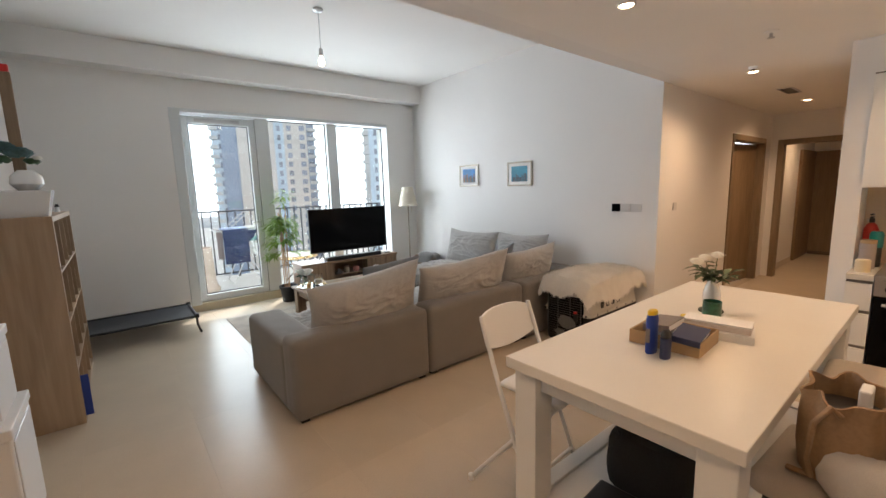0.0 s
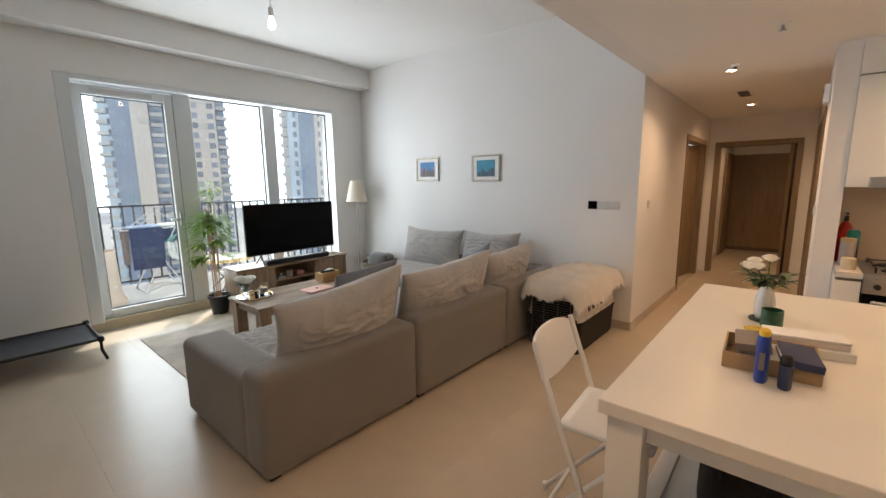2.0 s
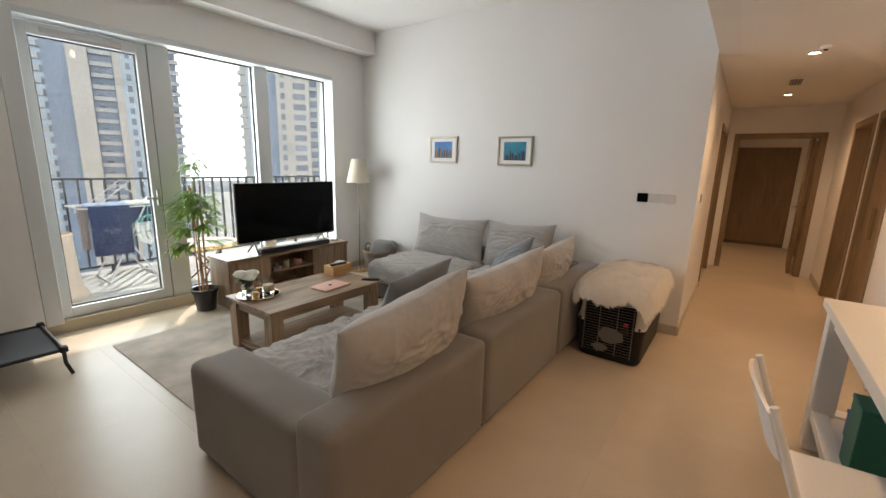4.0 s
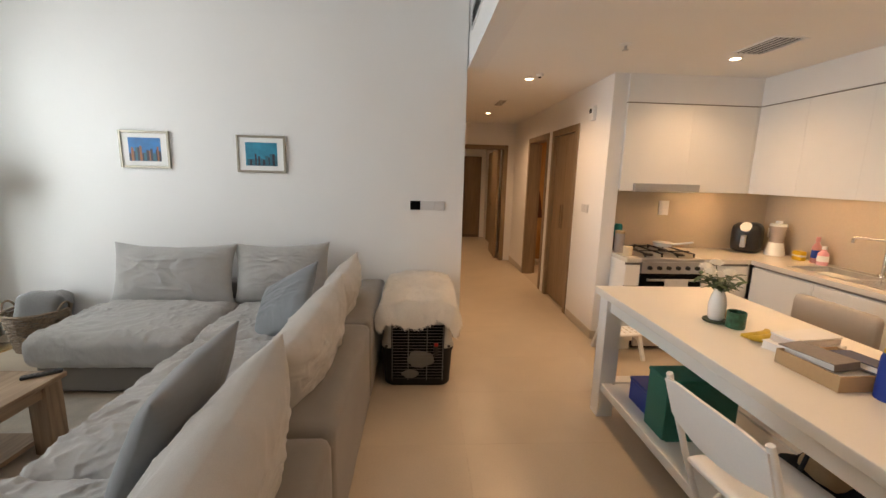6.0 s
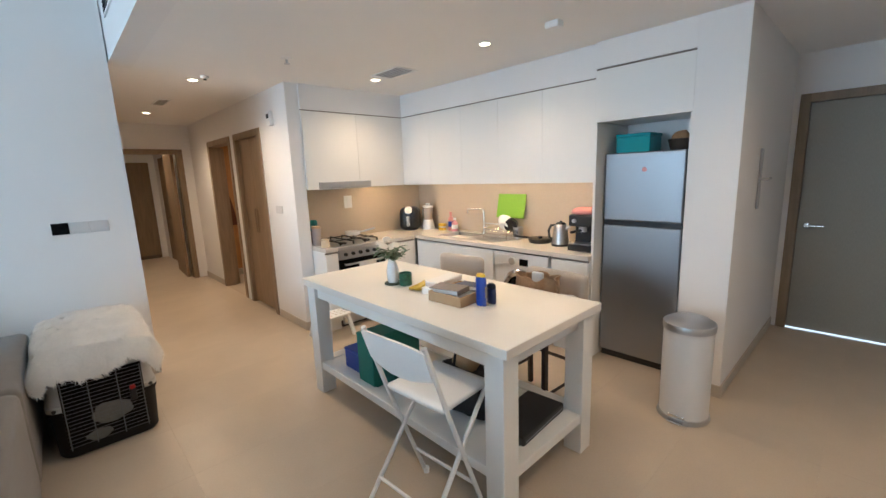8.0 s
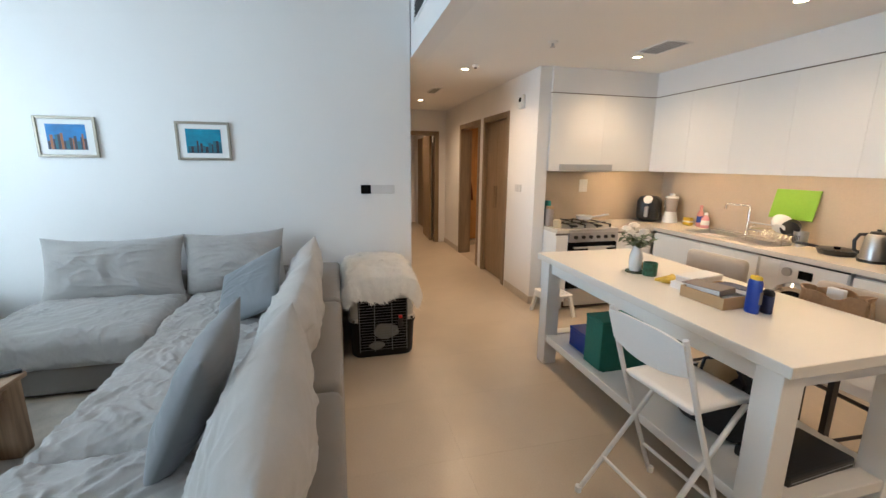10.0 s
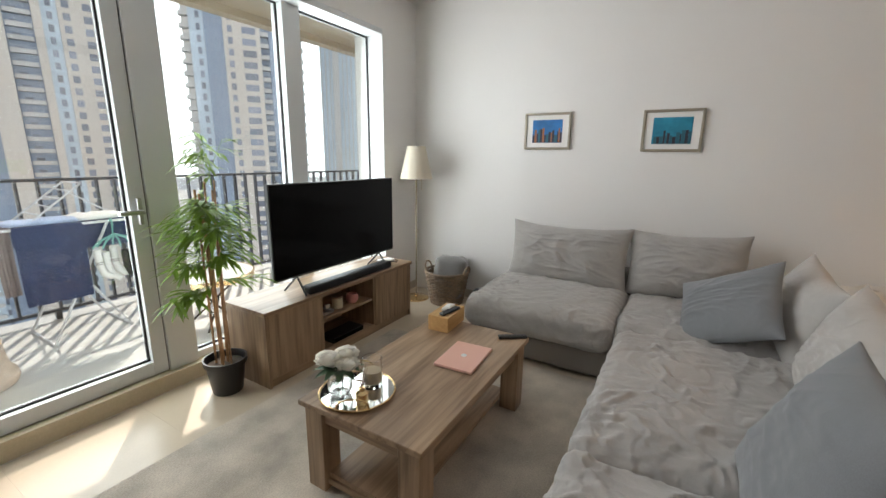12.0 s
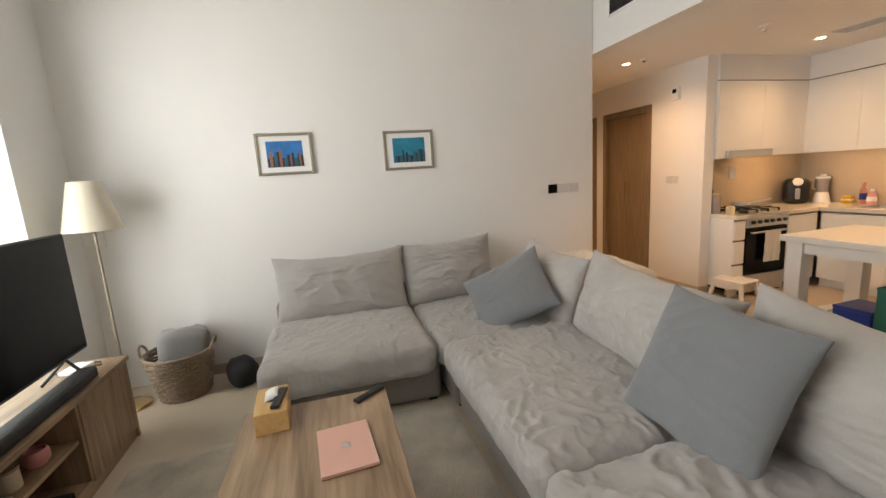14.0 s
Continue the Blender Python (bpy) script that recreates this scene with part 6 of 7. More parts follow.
kt = thing("kettle", "brushed steel electric kettle with black handle", "kettle", pose(2.36, -0.93, CT))
part("base", turned([(0, 0.001), (0.085, 0.001), (0.085, 0.02), (0, 0.02)], 32), BLACK, kt, "", True)
part("body", turned([(0, 0.021), (0.078, 0.021), (0.076, 0.06), (0.062, 0.19), (0.05, 0.205), (0, 0.205)], 36), STEEL, kt, "", True)
part("lid", turned([(0, 0.206), (0.048, 0.206), (0.04, 0.222), (0.012, 0.228), (0.012, 0.24), (0, 0.24)], 28), BLACK, kt, "", True)
part("handle", tube([(0.055, 0, 0.195), (0.10, 0.01, 0.19), (0.125, 0.012, 0.14), (0.115, 0.012, 0.07), (0.075, 0.005, 0.05)], 0.012, 10), BLACK, kt, "black handle", True)
part("spout", turned([(0, 0), (0.02, 0), (0.012, 0.05), (0, 0.05)], 14), STEEL, kt, "", True, pose(-0.055, 0, 0.165, 0, -55, 0))
cm = thing("coffee_machine", "black espresso machine with a pink cloth on top", "coffee machine", pose(2.07, -0.87, CT))
part("base", box(-0.11, -0.13, 0.001, 0.11, 0.13, 0.06, 0.008), BLACK, cm)
part("column", box(-0.11, -0.13, 0.061, 0.11, -0.01, 0.22, 0.006), BLACK, cm)
part("head", box(-0.11, -0.13, 0.22, 0.11, 0.12, 0.32, 0.012), BLACK, cm)
part("group_head", turned([(0, 0.17), (0.035, 0.17), (0.035, 0.22), (0, 0.22)], 24), STEEL, cm, "", True, pose(0, 0.06, 0))
part("portafilter", rods([((0, 0.08, 0.185), (0.03, 0.21, 0.18))], 0.012), BLACK, cm, "", True)
part("drip_tray", box(-0.095, 0.0, 0.061, 0.095, 0.125, 0.068), STEEL, cm)
part("knob", turned([(0, 0), (0.018, 0), (0.016, 0.02), (0, 0.02)], 20), STEEL, cm, "", True, pose(0.05, 0.12, 0.27, -90, 0, 0))
PINKT = mat("pink_cloth", (0.70, 0.30, 0.27), 0.9, grain=0.08, scale=200, bump=0.001)
tagged(part("cloth", soft_box(-0.10, -0.11, 0.0, 0.10, 0.10, 0.05, 0.024, 51, 0.01, 0.012, 12), PINKT, None, "pink folded cloth on the coffee machine", "all", pose(2.07, -0.87, CT + 0.322)), category="cloth")
af = thing("air_fryer", "black rounded air fryer with pale panel", "air fryer", pose(4.60, -0.90, CT, 0, 0, 40))
part("body", soft_box(-0.13, -0.13, 0.002, 0.13, 0.13, 0.30, 0.07, 3, 0.01, 0, 1), BLACK, af, "", "all")
part("panel", turned([(0, 0), (0.055, 0), (0.05, 0.012), (0, 0.014)], 28), PORC, af, "pale top panel", True, pose(0.0, 0.105, 0.265, -55, 0, 0))
part("basket_handle", box(-0.022, 0.13, 0.06, 0.022, 0.18, 0.19, 0.012), STEEL, af, "grey basket handle")
bl = thing("blender", "white blender with a clear jug", "blender", pose(4.42, -1.06, CT))
part("base", turned([(0, 0.001), (0.085, 0.001), (0.085, 0.02), (0.062, 0.13), (0, 0.13)], 32), PORC, bl, "white base", True)
SMOKE = mat("smoky_jug", (0.38, 0.33, 0.31), 0.15)
part("jug", turned([(0, 0.131), (0.055, 0.131), (0.072, 0.29), (0.0, 0.29)], 32), SMOKE, bl, "smoky clear jug", True)
part("lid", turned([(0, 0.291), (0.075, 0.291), (0.07, 0.315), (0.03, 0.32), (0.03, 0.345), (0, 0.345)], 28), PORC, bl, "white lid", True)
part("handle", tube([(0.06, 0, 0.27), (0.105, 0, 0.26), (0.105, 0, 0.17), (0.055, 0, 0.15)], 0.009), PORC, bl, "", True)
t = thing("sponge_pack", "yellow sponge pack by the sink", "sponge", pose(4.17, -1.08, CT))
part("block", box(-0.05, -0.03, 0.0, 0.05, 0.03, 0.09, 0.012), YEL, t)
part("band", box(-0.051, -0.031, 0.03, 0.051, 0.031, 0.06, 0.01), PAPER, t, "white band")


def soap(x, y, h, material, cap, label, r=0.034):
    t = thing("soap_bottle", label, "bottle", pose(x, y, CT), "bottles by the sink")
    part("body", turned([(0, 0.001), (r, 0.001), (r * 1.05, 0.01), (r, h * 0.62), (r * 0.4, h * 0.78), (r * 0.4, h * 0.84), (0, h * 0.84)], 24), material, t, "", True)
    part("cap", turned([(0, h * 0.84), (r * 0.5, h * 0.84), (r * 0.45, h), (0, h)], 18), cap, t, "", True)
    part("label", turned([(r * 1.03, h * 0.2), (r * 1.07, h * 0.2), (r * 1.03, h * 0.5), (r * 1.0, h * 0.5), (r * 1.03, h * 0.2)], 24), BLUE if h > 0.2 else PAPER, t, "printed band")


soap(4.05, -1.12, 0.24, PINKC, PINKC, "tall pink detergent bottle with blue label")
soap(3.96, -1.10, 0.17, mat("pink_gel", (0.75, 0.36, 0.40), 0.25), PORC, "small pink dish soap bottle with white pump", 0.04)
# cooker and hood
ck = thing("cooker", "stainless steel gas cooker with oven and cloth", "cooker")
y0, y1 = -0.142, 0.452
part("body", box(CX + 0.04, y0, 0.02, KX - 0.012, y1, CT - 0.03, 0.004), BLACK, ck)
part("hob", box(CX, y0, CT - 0.03, KX - 0.012, y1, CT + 0.002, 0.004), STEEL, ck, "steel hob plate")
part("control_panel", box(CX - 0.005, y0, 0.765, CX + 0.038, y1, CT - 0.031, 0.004), STEEL, ck, "steel control panel")
for k in range(6):
    part("knob", turned([(0, 0), (0.02, 0), (0.018, 0.022), (0, 0.022)], 18), BLACK, ck, "", True, pose(CX - 0.005, y0 + 0.07 + 0.09 * k, 0.82, 0, -90, 0))
part("oven_door", box(CX + 0.005, y0 + 0.005, 0.25, CX + 0.038, y1 - 0.005, 0.755, 0.005), SCREEN, ck, "black glass oven door")
part("oven_handle", rods([((CX - 0.03, y0 + 0.05, 0.71), (CX - 0.03, y1 - 0.05, 0.71))], 0.011), STEEL, ck, "", True)
for y in (y0 + 0.07, y1 - 0.07):
    part("handle_post", rods([((CX - 0.03, y, 0.71), (CX + 0.01, y, 0.71))], 0.008), STEEL, ck)
part("lower_drawer", box(CX + 0.008, y0 + 0.005, 0.05, CX + 0.038, y1 - 0.005, 0.24, 0.004), STEEL, ck, "steel lower drawer")
for bx, by in ((4.30, 0.0), (4.30, 0.31), (4.58, 0.0), (4.58, 0.31)):
    part("burner", turned([(0, 0.003), (0.045, 0.003), (0.045, 0.014), (0.03, 0.02), (0, 0.02)], 24), BLACK, ck, "", True, pose(bx, by, CT))
for y in (-0.08, 0.08, 0.23, 0.39):
    part("grate", boxes([(CX + 0.06, y - 0.006, CT + 0.028, KX - 0.06, y + 0.006, CT + 0.04), (CX + 0.06, y - 0.006, CT + 0.002, CX + 0.072, y + 0.006, CT + 0.028), (KX - 0.072, y - 0.006, CT + 0.002, KX - 0.06, y + 0.006, CT + 0.028)]), BLACK, ck)
for x in (4.30, 4.58):
    part("grate", boxes([(x - 0.006, -0.09, CT + 0.0405, x + 0.006, 0.40, CT + 0.05)]), BLACK, ck)
bm = bmesh.new()
n, k = 20, 16
grid = [[bm.verts.new((CX - 0.046 - 0.006 * math.sin(i * 0.9) * (j / k), y0 + 0.16 + 0.22 * i / n + 0.004 * math.sin(j), 0.725 - 0.34 * j / k)) for j in range(k + 1)] for i in range(n + 1)]
for i in range(n):
    for j in range(k):
        bm.faces.new((grid[i][j], grid[i + 1][j], grid[i + 1][j + 1], grid[i][j + 1]))
ext = bmesh.ops.extrude_face_region(bm, geom=list(bm.faces))
for g in ext["geom"]:
    if isinstance(g, bmesh.types.BMVert):
        g.co.x += 0.004
bmesh.ops.recalc_face_normals(bm, faces=bm.faces)
TOWEL = mat("tea_towel", (0.62, 0.60, 0.57), 0.9, grain=0.12, scale=60, stretch=(1, 8, 1), bump=0.001)
tagged(part("tea_towel", bm, TOWEL, None, "pale grey tea towel hanging on the oven handle", True), category="towel")
t = thing("extractor_hood", "slim stainless extractor hood under the cabinet", "extractor hood")
part("body", box(UX - 0.03, -0.17, UZ0 + 0.001, UX + 0.001, 0.47, UZ0 + 0.07, 0.004), STEEL, t)
part("filter", box(UX + 0.001, -0.15, UZ0 - 0.012, KX - 0.03, 0.45, UZ0 - 0.005), STEEL, t, "metal grease filter")
t = thing("pot_lid", "pale pot and glass lid on the hob", "cookware", pose(4.56, 0.02, CT + 0.05))
part("pot", turned([(0, 0), (0.085, 0), (0.095, 0.04), (0.09, 0.04), (0, 0.008)], 28), PORC, t, "", True)
part("handle", rods([((-0.08, -0.05, 0.03), (-0.22, -0.17, 0.075))], 0.009), PORC, t, "", True)
# left corner of the worktop: extinguisher, jar, spray, candle
RED = mat("red_enamel", (0.50, 0.02, 0.015), 0.3)
t = thing("fire_extinguisher", "small red fire extinguisher with black valve", "fire extinguisher", pose(4.68, 0.545, CT))
part("cylinder", turned([(0, 0.001), (0.042, 0.001), (0.045, 0.01), (0.045, 0.27), (0.03, 0.31), (0.015, 0.325), (0, 0.325)], 30), RED, t, "", True)
part("valve", boxes([(-0.015, -0.015, 0.326, 0.015, 0.015, 0.36), (-0.06, -0.01, 0.36, 0.03, 0.01, 0.375), (-0.06, -0.01, 0.385, 0.03, 0.01, 0.397)], 0.004), BLACK, t, "black valve and lever")
part("gauge", turned([(0, 0), (0.014, 0), (0.014, 0.012), (0, 0.012)], 16), STEEL, t, "", True, pose(0, 0.016, 0.345, -90, 0, 0))
t = thing("storage_jar", "tall clear pasta jar with cork lid", "jar", pose(4.45, 0.53, CT))
part("jar", turned([(0, 0.001), (0.045, 0.001), (0.047, 0.01), (0.047, 0.19), (0, 0.19)], 28), SMOKE, t, "", True)
part("lid", turned([(0, 0.1905), (0.046, 0.1905), (0.046, 0.215), (0, 0.215)], 24), CARD, t, "cork lid", True)
t = thing("candle", "cream pillar candle on the worktop", "candle", pose(4.27, 0.53, CT))
part("wax", turned([(0, 0.001), (0.042, 0.001), (0.042, 0.085), (0.036, 0.09), (0, 0.086)], 28), WAX, t, "", True)
TEAL = mat("teal_plastic", (0.0, 0.16, 0.16), 0.4)
t = thing("soap_bottle", "dark bottle with a teal top", "bottle", pose(4.56, 0.50, CT))
part("body", turned([(0, 0.001), (0.034, 0.001), (0.036, 0.01), (0.036, 0.15), (0, 0.16)], 24), BLACK, t, "", True)
part("top", turned([(0, 0.155), (0.04, 0.15), (0.04, 0.25), (0.03, 0.27), (0, 0.27)], 24), TEAL, t, "teal top", True)
t = thing("wall_socket", "tall white socket plate on the splashback", "socket", pose(KX - 0.0095, -0.07, 1.33))
plate = part("plate", box(-0.009, -0.055, -0.075, 0.0, 0.055, 0.075, 0.003), LAMPWHITE, t)
for z in (-0.035, 0.035):
    part("rocker", box(-0.012, -0.02, z - 0.02, -0.009, 0.02, z + 0.02, 0.001, 1), LAMPWHITE, plate)

# refrigerator in its niche
fr = thing("refrigerator", "grey steel two-door refrigerator in a white niche", "refrigerator")
FX0, FX1, FF = 1.275, 1.872, -0.775
part("body", box(FX0, KY + 0.0, 0.02, FX1, FF - 0.062, 1.735, 0.006), STEEL, fr)
FST = mat("fridge_steel", (0.33, 0.34, 0.36), 0.40, metal=1.0, grain=0.025, scale=90, stretch=(1, 1, 16))
part("freezer_door", box(FX0, FF - 0.055, 1.195, FX1, FF, 1.735, 0.012, 3), FST, fr)
part("door", box(FX0, FF - 0.055, 0.06, FX1, FF, 1.155, 0.012, 3), FST, fr)
part("grip", box(FX0 + 0.004, FF - 0.05, 1.156, FX1 - 0.004, FF - 0.012, 1.194), BLACK, fr, "black grip strip")
part("badge", turned([(0, 0), (0.019, 0), (0.017, 0.003), (0, 0.003)], 24), PINKC, fr, "small round badge", True, pose(1.56, FF, 1.60, -90, 0, 0))
part("plinth", box(FX0 + 0.01, FF - 0.05, 0.0, FX1 - 0.01, FF - 0.03, 0.055), BLACK, fr)
t = thing("fridge_housing", "white tall housing round the refrigerator niche", "cabinet")
part("side_panel", box(1.885, KY + 0.002, 0.0, 1.907, -0.6465, 1.974), CAB, t)
part("side_panel", box(1.2165, KY + 0.002, 0.0, 1.235, -0.670, 1.974), CAB, t)
part("top_box", box(1.2165, KY + 0.002, 1.985, 1.907, -0.669, 2.362), CAB, t)
part("door", box(1.2165, -0.668, 1.975, 1.907, -0.6465, 2.360, 0.0015, 1), CAB, t)
setting("trim_fridge_cornice", box(1.2165, KY, 2.375, 1.907, -0.647, LOW - 0.001), WALL, "white boxed panel above the refrigerator housing", "panel")
setting("trim_fridge_gap", box(1.2165, KY, 2.3625, 1.907, -0.66, 2.3745), SHADEGAP, "shadow gap above the housing, its shade painted dark", "groove")
TURQ = mat("turquoise_card", (0.0, 0.26, 0.29), 0.5, grain=0.04)
t = thing("storage_box", "turquoise lidded box on the refrigerator", "storage box", pose(1.68, -0.95, 1.736))
part("body", box(-0.13, -0.12, 0, 0.13, 0.12, 0.12, 0.003, 1), TURQ, t)
part("lid", box(-0.134, -0.124, 0.1205, 0.134, 0.124, 0.145, 0.003, 1), TURQ, t)
bk2 = thing("basket", "dark brown basket with wrapped things on the refrigerator", "basket", pose(1.36, -0.92, 1.736))
part("body", turned([(0, 0), (0.07, 0), (0.09, 0.08), (0.085, 0.08), (0.065, 0.01), (0, 0.01)], 28), DARKW, bk2, "", True)
part("contents", soft_box(-0.06, -0.06, 0.02, 0.06, 0.06, 0.12, 0.04, 61, 0.02, 0.012, 12), KRAFT, bk2, "brown wrapped packets", "all")

# ---- pet carrier with a fur throw ----
CASEW = mat("carrier_beige_plastic", (0.60, 0.57, 0.51), 0.45, grain=0.03, scale=120)
TUB = mat("dull_black_plastic", (0.008, 0.008, 0.009), 0.55, grain=0.1, scale=150, spec=0.25)
pc = thing("pet_carrier", "large black and beige pet carrier with wire door", "pet carrier")
PX0, PX1, PY0, PY1 = 3.485, 4.44, 2.225, 2.765


def shell(rows):
    """A tapered tub from rectangles (z, inset) with rounded corners."""
    bm = bmesh.new()
    rings = []
    for z, s in rows:
        x0, x1, y0, y1, r = PX0 + s, PX1 - s, PY0 + s, PY1 - s, 0.07
        ring = []
        for cx, cy, a0 in ((x1 - r, y1 - r, 0), (x0 + r, y1 - r, 90), (x0 + r, y0 + r, 180), (x1 - r, y0 + r, 270)):
            for k in range(7):
                a = radians(a0 + 15 * k)
                ring.append(bm.verts.new((cx + r * math.cos(a), cy + r * math.sin(a), z)))
        rings.append(ring)
    for a, b in zip(rings, rings[1:]):
        for k in range(len(a)):
            bm.faces.new((a[k], a[(k + 1) % len(a)], b[(k + 1) % len(a)], b[k]))
    bm.faces.new(rings[0][::-1]), bm.faces.new(rings[-1])
    bmesh.ops.recalc_face_normals(bm, faces=bm.faces)
    return bm


part("tub", shell([(0.0, 0.03), (0.02, 0.018), (0.28, 0.005), (0.30, -0.004), (0.318, -0.004)]), TUB, pc, "black lower shell", True)
part("hood", shell([(0.3185, -0.004), (0.345, -0.004), (0.35, 0.006), (0.46, 0.022), (0.54, 0.055), (0.565, 0.10)]), CASEW, pc, "beige upper shell", True)
fx = PX0 - 0.008
DARKWIRE = mat("grey_wire", (0.20, 0.20, 0.20), 0.45, metal=0.6)
# The shell is solid: a near-black sheet paints the shade inside it.
INSIDE_SHADE = mat("inside_shade", (0.004, 0.004, 0.004), 0.9, grain=0.2, spec=0.1)
part("opening", box(fx, PY0 + 0.07, 0.075, fx + 0.02, PY1 - 0.07, 0.50, 0.004), INSIDE_SHADE, pc, "black sheet standing for the shaded inside behind the door")
for k in range(18):
    z = 0.085 + 0.0238 * k
    part("door_wire", rods([((fx - 0.012, PY0 + 0.07, z), (fx - 0.012, PY1 - 0.07, z))], 0.0019, 6), DARKWIRE, pc)
for y in (PY0 + 0.08, PY0 + 0.20, PY1 - 0.20, PY1 - 0.08):
    part("door_wire", rods([((fx - 0.015, y, 0.07), (fx - 0.015, y, 0.50))], 0.003, 6), DARKWIRE, pc)
part("latch", boxes([(fx - 0.035, PY0 + 0.115, 0.27, fx - 0.012, PY0 + 0.15, 0.35)], 0.006), BLACK, pc)
part("latch_button", box(fx - 0.04, PY0 + 0.118, 0.35, fx - 0.014, PY0 + 0.147, 0.372, 0.004), RED, pc, "small red latch button")
for y in (PY0 + 0.035, PY1 - 0.035):
    part("bolt", turned([(0, 0), (0.012, 0), (0.01, 0.008), (0, 0.009)], 12), BLACK, pc, "", True, pose(PX0 - 0.003, y, 0.335, 0, -90, 0))
for x in (3.62, 3.80, 3.98, 4.16, 4.30):
    part("bolt", turned([(0, 0), (0.012, 0), (0.01, 0.008), (0, 0.009)], 12), BLACK, pc, "", True, pose(x, PY0 + 0.003, 0.333, 90, 0, 0))
for x in (3.7, 3.8, 3.9, 4.0):
    part("vent_slot", box(x, PY0 + 0.008, 0.38, x + 0.05, PY0 + 0.013, 0.44), SEAL, pc)
# White bedding toned down to grey for the shade inside the carrier.
BED = mat("shaded_bedding", (0.20, 0.19, 0.175), 0.95, grain=0.1, scale=100, bump=0.003)
for y, z, ry, rz, seed in ((2.47, 0.235, 0.115, 0.075, 61), (2.55, 0.115, 0.075, 0.036, 62)):
    bm = bmesh.new()
    bmesh.ops.create_icosphere(bm, subdivisions=4, radius=1.0)
    for v in bm.verts:
        k = 1 + 0.22 * noise.noise(v.co * 1.8 + Vector((seed, 0, 0))) + 0.06 * noise.noise(v.co * 6)
        v.co = Vector((fx + 0.004 + 0.009 * v.co.x, y + ry * k * v.co.y, z + rz * k * v.co.z))
    part("bedding", bm, BED, pc, "pale fleecy bedding behind the wire door, coloured as shaded", "all")
FUR = mat("white_fur", (0.88, 0.84, 0.77), 0.95, grain=0.03, scale=70, large=0.06, large_scale=6, sheen=0.3)


def fur_point(u, v, lift=0.0):
    """The draped throw: u along the carrier, v across it, each -1 to 1; lift is the height over its skin."""
    fold = 0.018 * noise.noise(Vector((u * 3, v * 3, 1.7))) + 0.008 * noise.noise(Vector((u * 8, v * 8, 4.2)))
    over = max(0.0, -u - 0.78) / 0.22
    x = 3.94 + 0.51 * max(u, -0.78) / 0.9 - 0.055 * math.sin(over * 1.5) - lift * over
    side = max(0.0, abs(v) - 0.78) / 0.22
    y = 2.495 + math.copysign((0.27 * min(1.0, abs(v) / 0.78) + 0.045 * math.sin(side * 1.5) + lift * side) * (1 - 0.16 * over), v)
    z = 0.705 - 0.045 * u * u - 0.06 * v * v + fold + lift * (1 - 0.7 * max(over, side))
    z -= over * (0.13 + 0.03 * math.sin(v * 5 + 1) + 0.025 * noise.noise(Vector((v * 7, 2, 3))))
    z -= side * (0.15 + 0.05 * math.sin(u * 4 + 2) + 0.03 * noise.noise(Vector((u * 7, 5, 1)))) * (1 - 0.85 * over)
    return Vector((x, y, z))


n, k = 56, 48
bm = bmesh.new()
layers = [[[bm.verts.new(fur_point(2 * i / n - 1, 2 * j / k - 1, h)) for j in range(k + 1)] for i in range(n + 1)] for h in (0.0, 0.016)]
for s, grid in enumerate(layers):
    for i in range(n):
        for j in range(k):
            f = (grid[i][j], grid[i + 1][j], grid[i + 1][j + 1], grid[i][j + 1])
            bm.faces.new(f if s else f[::-1])
rim = [(i, 0) for i in range(n)] + [(n, j) for j in range(k)] + [(i, k) for i in range(n, 0, -1)] + [(0, j) for j in range(k, 0, -1)]
for a, b in zip(rim, rim[1:] + rim[:1]):
    bm.faces.new((layers[0][a[0]][a[1]], layers[0][b[0]][b[1]], layers[1][b[0]][b[1]], layers[1][a[0]][a[1]]))
bmesh.ops.recalc_face_normals(bm, faces=bm.faces)
ft = thing("fur_throw", "cream white fur throw draped over the pet carrier", "throw")
part("hide", bm, FUR, ft, "", True)
rnd = random.Random(4)
verts, faces = [], []
for s in range(26000):
    u, v = rnd.uniform(-1, 1), rnd.uniform(-1, 1)
    p = fur_point(u, v, 0.014)
    nn = (fur_point(u + 0.02, v, 0.014) - p).cross(fur_point(u, v + 0.02, 0.014) - p)
    nn = nn.normalized() if nn.length > 1e-9 else Vector((0, 0, 1))
    lay = noise.noise(Vector((u * 4, v * 4, 8))) * 2.5
    d = Vector((-0.6 + 0.7 * math.cos(lay) + rnd.uniform(-0.4, 0.4), -0.5 + 0.7 * math.sin(lay) + rnd.uniform(-0.4, 0.4), -0.7))
    d -= nn * d.dot(nn)
    d = (d.normalized() + nn * rnd.uniform(0.10, 0.35)).normalized()
    side = d.cross(nn).normalized() * 0.0021
    tip = p + d * rnd.uniform(0.022, 0.042)
    mid = p.lerp(tip, 0.6) + nn * 0.002
    i = len(verts)
    verts += [p - side, p + side, mid + side * 0.7, mid - side * 0.7, tip]
    faces += [(i, i + 1, i + 2, i + 3), (i + 3, i + 2, i + 4)]
me = bpy.data.meshes.new("fur")
me.from_pydata(verts, [], faces)
me.materials.append(FUR)
ob = new("fur", me)
ob.parent = ft
tagged(ob, "long tufted fur", kind="stuff")

# ---- bookcase and what stands round it ----
PALEOAK = wood("pale_oak_z", (0.30, 0.205, 0.125), (0.42, 0.305, 0.20), "z", 0.8)
PALEOAKY = wood("pale_oak_y", (0.30, 0.205, 0.125), (0.42, 0.305, 0.20), "y", 0.8)
bc = thing("bookcase", "pale oak cube bookcase with mostly empty compartments", "bookcase")
bx0, bx1, by0, by1, bh = -0.635, -0.245, 3.92, 5.39, 1.485
